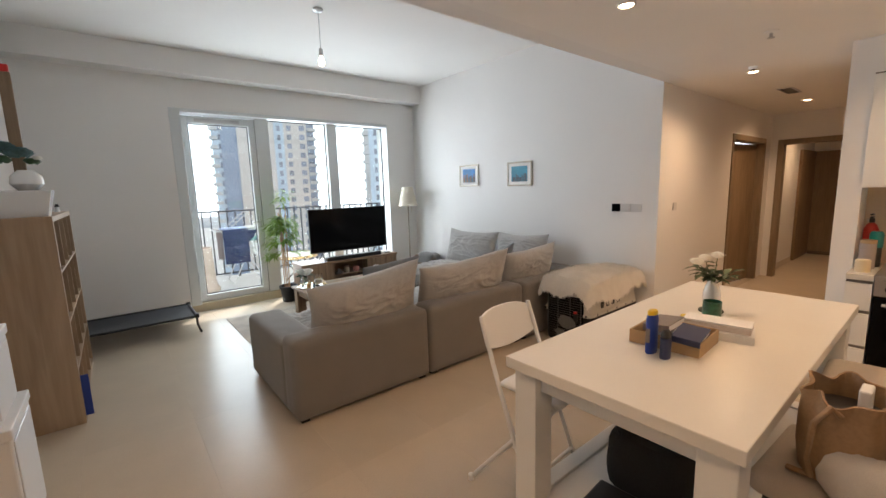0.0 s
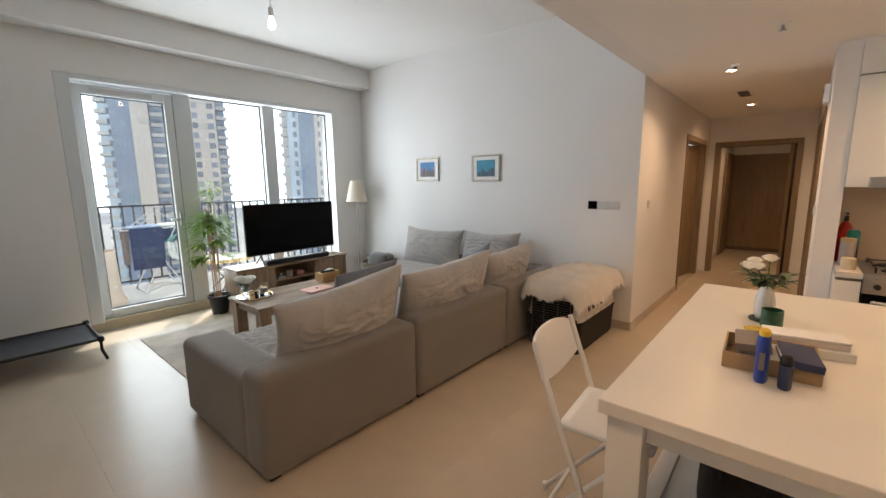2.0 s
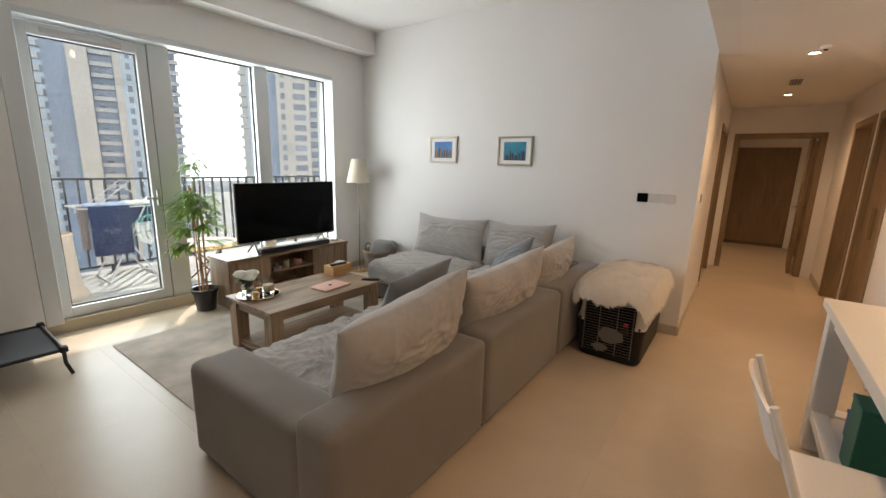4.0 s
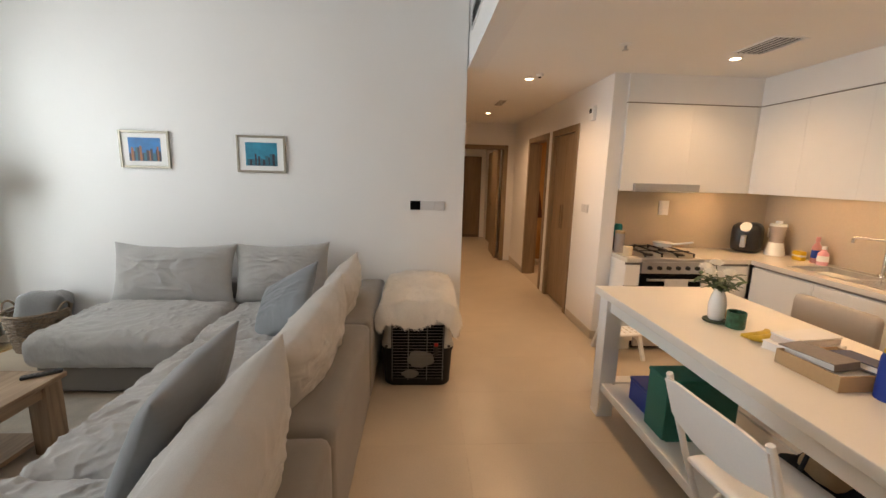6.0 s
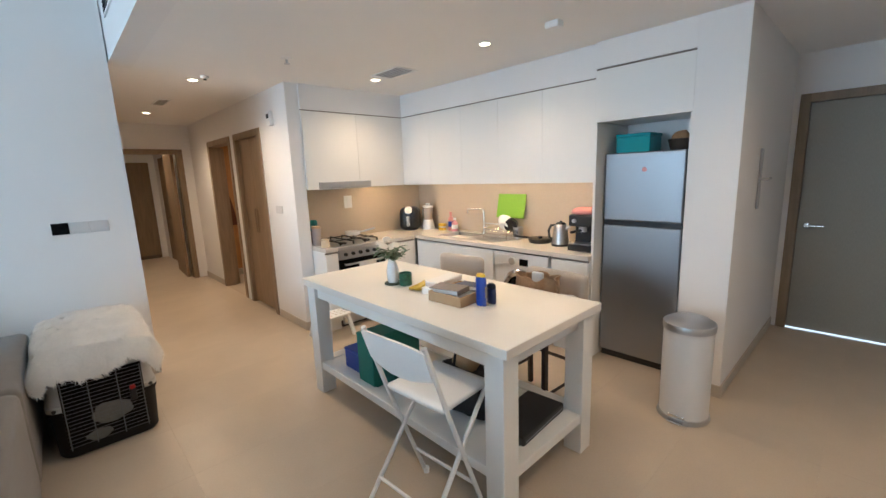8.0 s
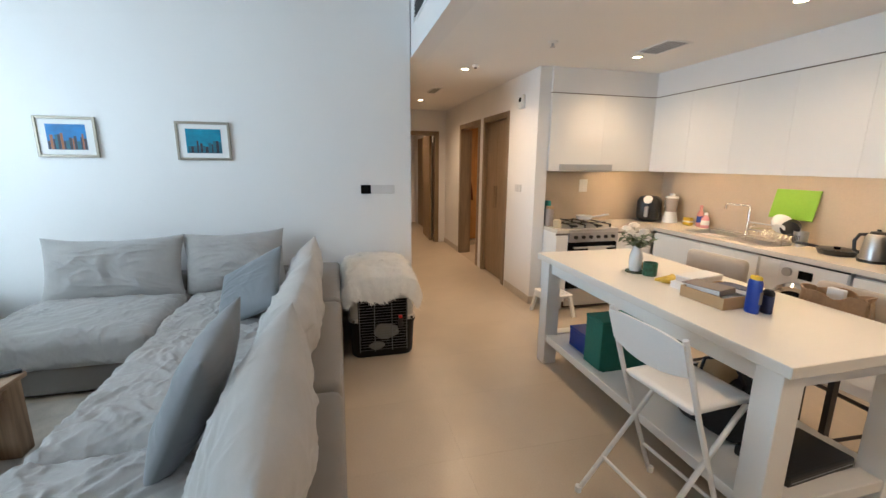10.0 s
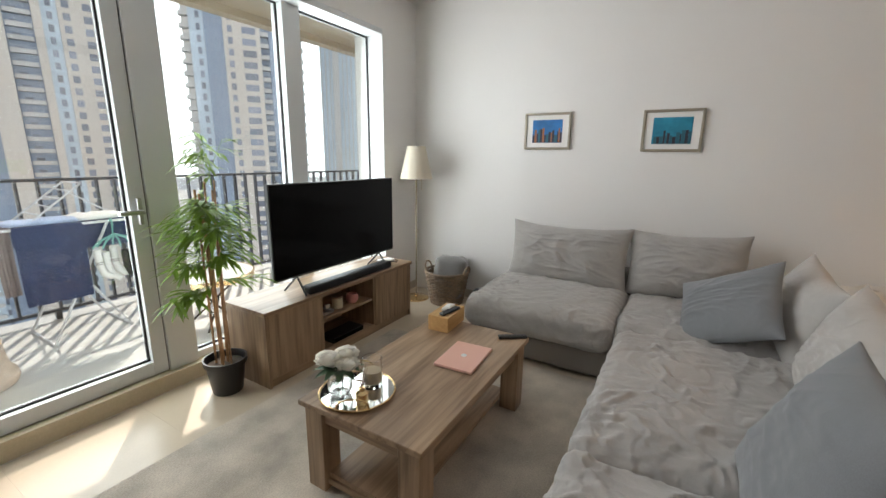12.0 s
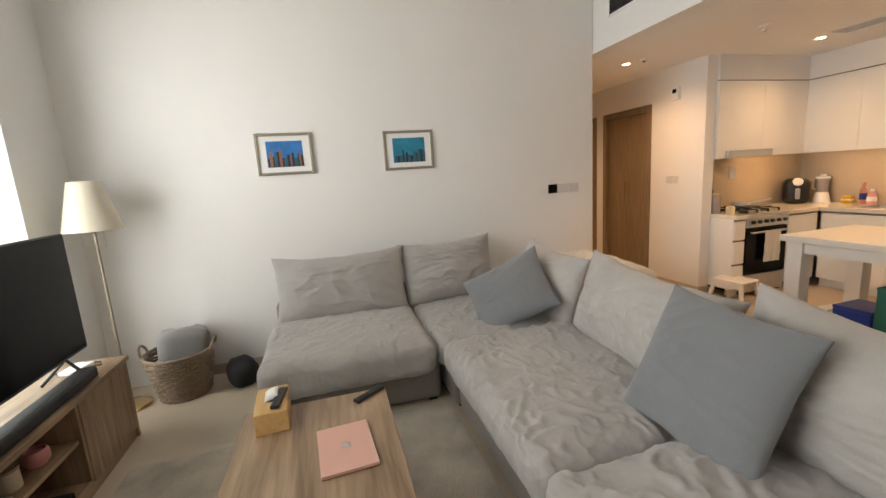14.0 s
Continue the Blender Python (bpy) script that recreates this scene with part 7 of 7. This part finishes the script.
part("side_panel", box(bx0, by0, 0, bx1, by0 + 0.038, bh, 0.002, 1), PALEOAK, bc)
part("side_panel", box(bx0, by1 - 0.038, 0, bx1, by1, bh, 0.002, 1), PALEOAK, bc)
part("top", box(bx0, by0 + 0.038, bh - 0.038, bx1, by1 - 0.038, bh, 0.002, 1), PALEOAKY, bc)
part("bottom", box(bx0, by0 + 0.038, 0.0, bx1, by1 - 0.038, 0.038, 0.002, 1), PALEOAKY, bc)
part("back", box(bx0, by0 + 0.038, 0.038, bx0 + 0.006, by1 - 0.038, bh - 0.038), PALEOAK, bc)
step = (bh - 0.076 + 0.016) / 4
wide = (by1 - by0 - 0.076 + 0.016) / 4
for k in range(1, 4):
    z = 0.038 + step * k - 0.016
    part("shelf", box(bx0 + 0.006, by0 + 0.038, z, bx1 - 0.002, by1 - 0.038, z + 0.016), PALEOAKY, bc)
for j in range(1, 4):
    y = by0 + 0.038 + wide * j - 0.016
    for k in range(4):
        z = 0.038 + step * k
        part("divider", box(bx0 + 0.006, y, z, bx1 - 0.003, y + 0.016, z + step - 0.0165), PALEOAK, bc)
t = thing("picture_board", "flat white and blue board leaning in the bookcase", "board", pose(0, 0, 0))
part("board", box(-0.30, 3.965, 0.039, -0.205, 3.985, 0.34, 0.003, 1), PAPER, t)
part("edge", box(-0.304, 3.9625, 0.039, -0.2005, 3.9645, 0.345), BLUE, t, "dark blue edge")
for y, z, h, mm, lab in ((4.35, 0.77, 0.20, STONE, "beige ceramic pot on a bookcase shelf"), (4.75, 1.125, 0.16, DARKW, "small dark box on a bookcase shelf")):
    t = thing("ornament", lab, "ornament", pose(-0.42, y, z + 0.0))
    part("body", turned([(0, 0.0), (0.05, 0.0), (0.06, h * 0.5), (0.04, h), (0, h)], 24), mm, t, "", True)
# planter with teal flowers on the top
t = thing("planter", "white tapered rectangular planter with teal artificial flowers", "planter", pose(-0.43, 4.07, bh))
bm = box(-0.20, -0.10, 0.001, 0.20, 0.10, 0.175, 0.004)
for v in bm.verts:
    f = 0.82 + 0.18 * max(0, v.co.z) / 0.175
    v.co.x *= f
    v.co.y *= f
part("trough", bm, PORC, t, "white glazed trough")
part("soil", box(-0.165, -0.08, 0.150, 0.165, 0.08, 0.1765), SOIL, t, "dark moss")
TEALP = mat("teal_petal", (0.10, 0.20, 0.21), 0.7, grain=0.2, scale=60, large=0.25, large_scale=12)
rnd = random.Random(6)
for p, r, mm in (((0.06, 0.0, 0.41), 0.085, TEALP), ((-0.02, 0.02, 0.45), 0.08, TEALP), ((0.12, 0.0, 0.36), 0.05, LEAFG), ((0.15, -0.02, 0.385), 0.03, PETAL), ((-0.09, 0.0, 0.40), 0.07, LEAFG)):
    part("blossom", petal_ball(bmesh.new(), p, r, rnd, 30), mm, t, "", "all")
part("vase", turned([(0, 0.1765), (0.05, 0.1765), (0.085, 0.22), (0.08, 0.27), (0.04, 0.31), (0, 0.31)], 28), PORC, t, "white round vase", True, pose(0.08, 0, 0))
t = thing("mirror", "brown wooden framed mirror leaning above the bookcase", "mirror")
part("frame", boxes([(-0.43, 4.30, bh, -0.365, 4.33, 2.47), (-0.635, 4.30, 2.41, -0.43, 4.33, 2.47), (-0.635, 4.30, bh, -0.43, 4.33, bh + 0.06)], 0.004), DOORWOOD, t)
part("glass", box(-0.635, 4.312, bh + 0.06, -0.43, 4.318, 2.41), MIRROR, t, "mirror glass")
t = thing("red_ornament", "small red thing on the mirror frame", "ornament", pose(-0.40, 4.315, 2.47))
part("body", box(-0.03, -0.015, 0.0, 0.03, 0.015, 0.05, 0.006), RED, t)
t = thing("figurine", "tiny dark and white ornament on the bookcase", "ornament", pose(-0.30, 5.08, bh))
part("body", turned([(0, 0.001), (0.02, 0.001), (0.012, 0.03), (0.016, 0.05), (0, 0.065)], 16), PORC, t, "", True)
part("cap", turned([(0, 0.05), (0.018, 0.045), (0.01, 0.07), (0, 0.072)], 16), BLACK, t, "", True)
# stacked white storage boxes
for z0, h, x1, y1, lab in ((0.0, 0.62, -0.385, 3.10, "tall white plastic storage drawer on the floor"), (0.622, 0.38, -0.41, 3.04, "white plastic storage box on top of another")):
    t = thing("storage_box", lab, "storage box", group="white storage boxes")
    part("body", box(WX + 0.02, 2.62, z0 + 0.001, x1, y1, z0 + h - 0.05, 0.008), WMW, t)
    part("lid", box(WX + 0.02, 2.61, z0 + h - 0.049, x1 + 0.008, y1 + 0.008, z0 + h, 0.006), WMW, t)
    part("drawer_front", box(x1, 2.65, z0 + 0.03, x1 + 0.006, y1 - 0.03, z0 + h - 0.07, 0.003, 1), WMW, t)
t = thing("soft_toy", "small pink and white plush on the storage boxes", "toy", pose(-0.48, 2.90, 1.002))
part("body", soft_box(-0.06, -0.05, 0, 0.06, 0.05, 0.13, 0.045, 71, 0.01, 0.006, 14), PINKT, t, "", "all")

# ---- balcony ----
BFLOOR = mat("balcony_tile", (0.62, 0.61, 0.59), 0.5, grain=0.03, large=0.04)
BEIGEW = mat("balcony_render", (0.56, 0.47, 0.34), 0.8, grain=0.04, scale=120, large=0.04)
RAILM = mat("railing_paint", (0.035, 0.037, 0.045), 0.45, grain=0.05)
setting("balcony_floor", boxes([(-1.6, 6.82, -0.22, 8.4, 8.60, 0.07)]), BFLOOR, "pale tiled balcony floor", "balcony")
setting("balcony_ceiling", boxes([(-1.6, 6.80, 3.10, 8.55, 8.34, 3.35), (-1.6, 8.34, 3.02, 8.55, 8.50, 3.35)]), BEIGEW, "beige balcony ceiling slab with edge beam", "balcony")
setting("balcony_wall", boxes([(8.4, 6.80, -0.22, 8.6, 8.60, 3.35), (EX + 0.18, 6.62, -0.22, 8.4, 6.80, 3.35), (4.16, 6.802, 0.07, 4.66, 7.0, 3.099), (-1.8, 6.80, -0.22, -1.6, 8.60, 3.35), (-1.8, 6.6, -0.22, WX - 0.2, 6.8, 3.35)]), BEIGEW, "beige rendered balcony side walls", "wall")
rl = thing("railing", "dark metal balcony railing with flat upright bars", "railing")
part("top_rail", box(-1.59, 8.42, 1.275, 8.39, 8.47, 1.30, 0.004, 1), RAILM, rl)
part("bottom_rail", box(-1.59, 8.43, 0.14, 8.39, 8.46, 0.165), RAILM, rl)
bar = None
for k in range(74):
    x = -1.55 + 0.135 * k
    if bar is None:
        bar = part("bar", box(-0.008, 8.42, 0.166, 0.008, 8.465, 1.274), RAILM, rl, "", False, pose(x, 0, 0))
    else:
        o = new("bar", bar.data)
        o.parent = rl
        o.location = (x, 0, 0)
for x in (-1.0, 0.4, 1.8, 3.2, 4.6, 6.0, 7.4):
    part("post", box(x - 0.02, 8.425, 0.07, x + 0.02, 8.465, 0.14), RAILM, rl)

# drying rack with washing
DRW = mat("rack_white", (0.72, 0.73, 0.75), 0.4)
NAVYT = mat("navy_towel", (0.022, 0.036, 0.10), 0.95, grain=0.12, scale=200, bump=0.002, large=0.1, large_scale=8, sheen=0.2)
LBLUE = mat("light_blue_cloth", (0.48, 0.58, 0.80), 0.9, grain=0.06, scale=150, bump=0.001, large=0.12, large_scale=9)
GREYT = mat("taupe_cloth", (0.30, 0.24, 0.23), 0.9, grain=0.08, scale=150, bump=0.001)
DZ = 0.985
dk = thing("drying_rack", "white folding laundry rack with raised wing", "drying rack")
RX0, RX1, RY0, RY1 = 1.37, 2.20, 7.75, 8.27
part("frame", tube([(RX0, RY0, DZ), (RX1, RY0, DZ), (RX1, RY1, DZ), (RX0, RY1, DZ)], 0.010, 8, True), DRW, dk, "", True)
for k in range(9):
    y = RY0 + 0.055 * (k + 1)
    part("wire", rods([((RX0, y, DZ), (RX1, y, DZ))], 0.003, 6), DRW, dk)
for y in (RY0 + 0.02, RY1 - 0.02):
    part("leg", tube([(RX0 + 0.20, y, 0.075), (RX1 - 0.18, y, DZ - 0.01)], 0.010), DRW, dk, "", True)
    part("leg", tube([(RX1 - 0.12, y, 0.075), (RX0 + 0.22, y, DZ - 0.01)], 0.010), DRW, dk, "", True)
for x in (RX0 + 0.20, RX1 - 0.12):
    part("foot_bar", rods([((x, RY0 + 0.02, 0.082), (x, RY1 - 0.02, 0.082))], 0.010), DRW, dk)
wa, wb = Vector((1.58, 8.02, DZ + 0.02)), Vector((1.92, 8.02, DZ + 0.30))
for y in (7.85, 8.2):
    part("wing", rods([((wa.x, y, wa.z), (wb.x, y, wb.z))], 0.007), DRW, dk, "", True)
for k in range(6):
    p = wa.lerp(wb, k / 5)
    part("wing_wire", rods([((p.x, 7.85, p.z), (p.x, 8.2, p.z))], 0.005, 6), DRW, dk)
part("wing_strut", rods([((1.86, 8.0, DZ + 0.24), (2.16, 8.0, DZ + 0.02))], 0.006), DRW, dk)


def hung(name, label, x0, x1, y, z0, z1, material, seed, sway=0.015, over=0.14):
    """Washing hung over a wire: a front fall, a fold and a short back fall."""
    bm = bmesh.new()
    n = 26
    path = [(0.0, z0 + (z1 - z0) * i / 14) for i in range(15)] + [(0.012, z1 + 0.008), (0.03, z1)] + [(0.035, z1 - over * i / 5) for i in range(1, 6)]
    grid = []
    for i in range(n + 1):
        f = i / n
        row = []
        for dy, z in path:
            hang = (z1 - z) / max(0.01, z1 - z0)
            row.append(bm.verts.new((x0 + (x1 - x0) * f + 0.012 * hang * noise.noise(Vector((f * 3, seed, z * 2))), y + dy + sway * hang * noise.noise(Vector((f * 6, seed * 3.1, 0.5))), z - 0.01 * noise.noise(Vector((f * 4, 9, seed))) * hang)))
        grid.append(row)
    for i in range(n):
        for j in range(len(path) - 1):
            bm.faces.new((grid[i][j], grid[i + 1][j], grid[i + 1][j + 1], grid[i][j + 1]))
    ext = bmesh.ops.extrude_face_region(bm, geom=list(bm.faces))
    for g in ext["geom"]:
        if isinstance(g, bmesh.types.BMVert):
            g.co.y += 0.004
    bmesh.ops.recalc_face_normals(bm, faces=bm.faces)
    return tagged(part(name, bm, material, None, label, True), category="laundry", group="washing on the rack")


hung("towel", "large navy blue bath towel hanging on the rack", 1.46, 1.85, 7.735, 0.42, DZ + 0.012, NAVYT, 2)
hung("towel", "navy blue towel hanging on the rack behind", 1.87, 2.18, 7.80, 0.78, DZ + 0.012, NAVYT, 5)
hung("shirt", "taupe shirt hanging over the rack edge", 1.38, 1.47, 7.83, 0.50, DZ + 0.012, GREYT, 7)
hung("shirt", "light blue shirt spread over the rack", 1.44, 2.13, 7.95, DZ - 0.06, DZ + 0.014, LBLUE, 9, 0.02, 0.10)
hung("cloth", "pale blue cloth folded over the rack", 1.42, 2.03, 8.10, DZ - 0.05, DZ + 0.014, PAPER, 10, 0.02, 0.10)
tagged(part("cloth", soft_box(1.44, 7.78, DZ + 0.012, 1.88, 8.02, DZ + 0.04, 0.012, 71, 0.01, 0.012, 9), LBLUE, None, "light blue cloth lying flat on the rack", "all"), category="laundry", group="washing on the rack")
tagged(part("cloth", soft_box(1.84, 7.77, DZ + 0.013, 2.18, 8.06, DZ + 0.045, 0.014, 72, 0.012, 0.014, 9), PAPER, None, "white cloth lying crumpled on the rack", "all"), category="laundry", group="washing on the rack")
MINT = mat("mint_plastic", (0.18, 0.48, 0.42), 0.4)
hg = thing("sock_hanger", "mint plastic hanger with white socks pegged on", "sock hanger")
part("hook", tube([(2.02, 7.72, DZ), (2.02, 7.70, DZ + 0.03), (2.02, 7.68, DZ), (2.02, 7.70, DZ - 0.10)], 0.006), MINT, hg, "", True)
for k in range(8):
    a = 2 * math.pi * k / 8
    part("arm", tube([(2.02, 7.68, DZ - 0.10), (2.02 + 0.11 * math.cos(a), 7.66 + 0.05 * math.sin(a), DZ - 0.14), (2.02 + 0.16 * math.cos(a), 7.66 + 0.07 * math.sin(a), DZ - 0.19)], 0.007), MINT, hg, "", True)
for k in range(6):
    x = 1.88 + 0.06 * k
    z = DZ - 0.20 - 0.03 * (k % 2)
    sock = bmesh.new()
    tube([(x, 7.645 + 0.02 * (k % 3), z), (x + 0.005, 7.645 + 0.02 * (k % 3), z - 0.13), (x + 0.02, 7.64 + 0.02 * (k % 3), z - 0.19), (x + 0.07, 7.635 + 0.02 * (k % 3), z - 0.23)], 0.026, 10, bm=sock)
    ob = part("sock", sock, BLACK if k == 3 else PAPER, None, "black sock pegged on the hanger" if k == 3 else "white cotton sock pegged on the hanger", True)
    tagged(ob, category="sock", group="socks on the hanger")
    if k in (0, 2):
        for zz in (0.10, 0.115):
            part("stripe", turned([(0.0262, -0.003), (0.027, 0.0), (0.0262, 0.003)], 12), BLACK, ob, "thin dark stripe", False, pose(x + 0.004, 7.645 + 0.02 * (k % 3), z - zz))
TERRA = mat("terracotta", (0.62, 0.49, 0.40), 0.8, grain=0.08, scale=60, large=0.12, large_scale=5, bump=0.001)
t = thing("urn", "tall pale terracotta floor urn on the balcony", "urn", pose(1.06, 7.45, 0.07))
part("body", turned([(0, 0), (0.22, 0), (0.235, 0.03), (0.23, 0.07), (0.20, 0.11), (0.185, 0.2), (0.17, 0.55), (0.165, 0.66), (0.175, 0.70), (0.16, 0.71), (0.14, 0.66), (0, 0.6)], 36), TERRA, t, "", True)
# round balcony table beside the window
t = thing("balcony_table", "low round white table with metal legs", "table", pose(2.45, 7.20, 0.07))
part("top", turned([(0, 0.44), (0.36, 0.44), (0.365, 0.455), (0.36, 0.47), (0, 0.47)], 40), PAPER, t, "white table top", True)
part("rim", turned([(0.362, 0.43), (0.372, 0.43), (0.372, 0.475), (0.362, 0.475), (0.362, 0.43)], 40), GOLD, t, "", True)
for k in range(4):
    a = 2 * math.pi * k / 4 + 0.4
    part("leg", tube([(0.28 * math.cos(a), 0.28 * math.sin(a), 0.44), (-0.20 * math.cos(a + 0.5), -0.20 * math.sin(a + 0.5), 0.002)], 0.009), BLACK, t, "", True)

# ---- the city outside ----
HAZE = mat("sky_haze", (0.93, 0.96, 1.0), 1.0, emit=2.2)
bm = turned([(1500, -90), (1500, 430)], 64)
setting("backdrop", bm, HAZE, "bright white haze of the distant sky", "sky")
EYEX, EYEY = 0.45, 3.2
# Tower and ground colours are lightened to hold the haze of distance.
SAND = mat("facade_sand_hazed", (0.62, 0.57, 0.51), 0.8, grain=0.04, scale=0.6, large=0.05, large_scale=0.05)
SLATE = mat("facade_blue_grey_hazed", (0.23, 0.29, 0.38), 0.35, grain=0.05, scale=0.8, large=0.08, large_scale=0.06)
PALEB = mat("facade_pale_blue_hazed", (0.52, 0.62, 0.70), 0.3, grain=0.05, scale=0.8, large=0.08, large_scale=0.06)
WINB = mat("far_window_hazed", (0.20, 0.22, 0.27), 0.15, spread=0.35)
CONC = mat("balcony_concrete_hazed", (0.56, 0.55, 0.53), 0.8, grain=0.04, scale=0.6)
GROUND = mat("hazy_ground", (0.50, 0.49, 0.46), 0.9, grain=0.06, scale=0.02, large=0.12, large_scale=0.008)
ROADM = mat("far_road", (0.28, 0.28, 0.29), 0.9, grain=0.04, scale=0.5)
Z0, Z1, ST = -70.0, 96.0, 3.3
bm = bmesh.new()
bmesh.ops.create_grid(bm, x_segments=8, y_segments=8, size=3000)
for v in bm.verts:
    v.co.z = Z0
setting("ground", bm, GROUND, "pale hazy city ground far below", "ground")
setting("road", boxes([(-60, 60, Z0 + 0.05, 160, 74, Z0 + 0.15), (-30, 74, Z0 + 0.05, -18, 400, Z0 + 0.15)]), ROADM, "grey city road far below", "road")


def tower(label, centre, dist):
    a = radians(centre)
    m = Matrix.Translation((EYEX + dist * math.sin(a), EYEY + dist * math.cos(a), 0)) @ Matrix.Rotation(-a, 4, "Z")
    return thing("tower", label, "building", m)


def span(centre, dist, a0, a1):
    return dist * math.tan(radians(a0 - centre)), dist * math.tan(radians(a1 - centre))


def shaft(t, u0, u1, front, back, material, name="wall"):
    part(name, box(u0, front, Z0, u1, back, Z1), material, t)


def window_column(t, u0, u1, front, material, low=-55, high=84, h=1.9, fr=CONC):
    """One window a storey, on shared meshes, slightly proud of the wall."""
    me = None
    z = low
    while z < high:
        if me is None:
            ob = part("window", box(u0, front - 0.12, 0, u1, front - 0.005, h, 0.02, 1), material, t, "", False, pose(0, 0, z))
            me = ob.data
        else:
            ob = new("window", me)
            ob.parent = t
            ob.location = (0, 0, z)
        z += ST


def balcony_column(t, u0, u1, front, out, low=-55, high=84):
    me = None
    z = low
    while z < high:
        if me is None:
            ob = part("balcony", boxes([(u0, front - out, 0, u1, front, 0.28), (u0, front - out, 0.28, u1, front - out + 0.15, 1.15)]), CONC, t, "", False, pose(0, 0, z))
            me = ob.data
        else:
            ob = new("balcony", me)
            ob.parent = t
            ob.location = (0, 0, z)
        z += ST


C, D = 16.0, 165.0
ta = tower("tall sand and blue-grey apartment tower with balconies", C, D)
for a0, a1, front, material in ((10.2, 11.25, 3.0, PALEB), (11.25, 13.1, 1.2, SLATE), (13.1, 14.75, 0.0, SAND), (14.75, 16.75, 2.4, SLATE), (16.75, 17.4, 0.4, SAND), (17.4, 18.6, 1.4, PALEB), (18.6, 21.4, 0.0, SAND), (21.4, 22.4, 2.0, SLATE)):
    u0, u1 = span(C, D, a0, a1)
    shaft(ta, u0, u1, front, 26, material)
for a0, a1, front, out in ((10.0, 10.9, 3.0, 2.4), (14.85, 16.65, 2.4, 1.6), (21.5, 22.6, 2.0, 2.0)):
    balcony_column(ta, *span(C, D, a0, a1), front, out)
for a0, a1, front in ((10.95, 11.2, 3.0), (17.8, 18.2, 1.4), (18.95, 19.5, 0.0), (20.5, 21.15, 0.0), (21.6, 22.2, 2.0), (15.2, 15.8, 2.4)):
    window_column(ta, *span(C, D, a0, a1), front, WINB)
C, D = 34.5, 150.0
tb2 = tower("tall sand apartment tower with rows of dark windows", C, D)
for a0, a1, front, material in ((28.7, 29.4, 2.4, CONC), (29.4, 30.9, 2.0, PALEB), (30.9, 32.8, 0.6, SLATE), (32.8, 36.7, 0.0, SAND), (36.7, 37.6, 2.2, SLATE), (37.6, 40.0, 0.8, SLATE), (40.0, 41.4, 2.0, PALEB)):
    u0, u1 = span(C, D, a0, a1)
    shaft(tb2, u0, u1, front, 24, material)
for a0, a1, front, out in ((28.5, 29.3, 2.4, 2.0), (36.75, 37.6, 2.2, 1.8), (40.6, 41.5, 2.0, 1.6)):
    balcony_column(tb2, *span(C, D, a0, a1), front, out)
for a0, a1, front in ((33.25, 33.75, 0.0), (34.75, 36.2, 0.0), (36.9, 37.4, 2.2), (30.1, 30.5, 2.0)):
    window_column(tb2, *span(C, D, a0, a1), front, WINB)
C, D = 47.0, 230.0
tc = tower("slim pale blue glass tower in the haze", C, D)
for a0, a1, front, material in ((43.4, 44.9, 0.0, PALEB), (44.9, 45.6, -1.0, CONC), (45.6, 48.8, 0.0, PALEB), (48.8, 49.2, -0.6, CONC), (49.2, 52.6, 0.5, PALEB)):
    u0, u1 = span(C, D, a0, a1)
    shaft(tc, u0, u1, front, 40, material)
for k in range(17):
    u0, u1 = span(C, D, 43.5 + k * 0.52, 43.62 + k * 0.52)
    part("fin", box(u0, -1.2, Z0, u1, -0.2, Z1), CONC, tc)
z = -60
while z < 90:
    u0, u1 = span(C, D, 43.4, 52.6)
    part("floor_band", box(u0, -0.35, z, u1, -0.05, z + 0.7), PALEB, tc)
    z += 3.6

# ---- floor tiles ----
lay_tiles(WX, FY, KX, NY + 0.08, 0.363, 2.20)
lay_tiles(KX, CY, 12.0, 2.085, 0.363, 2.20)
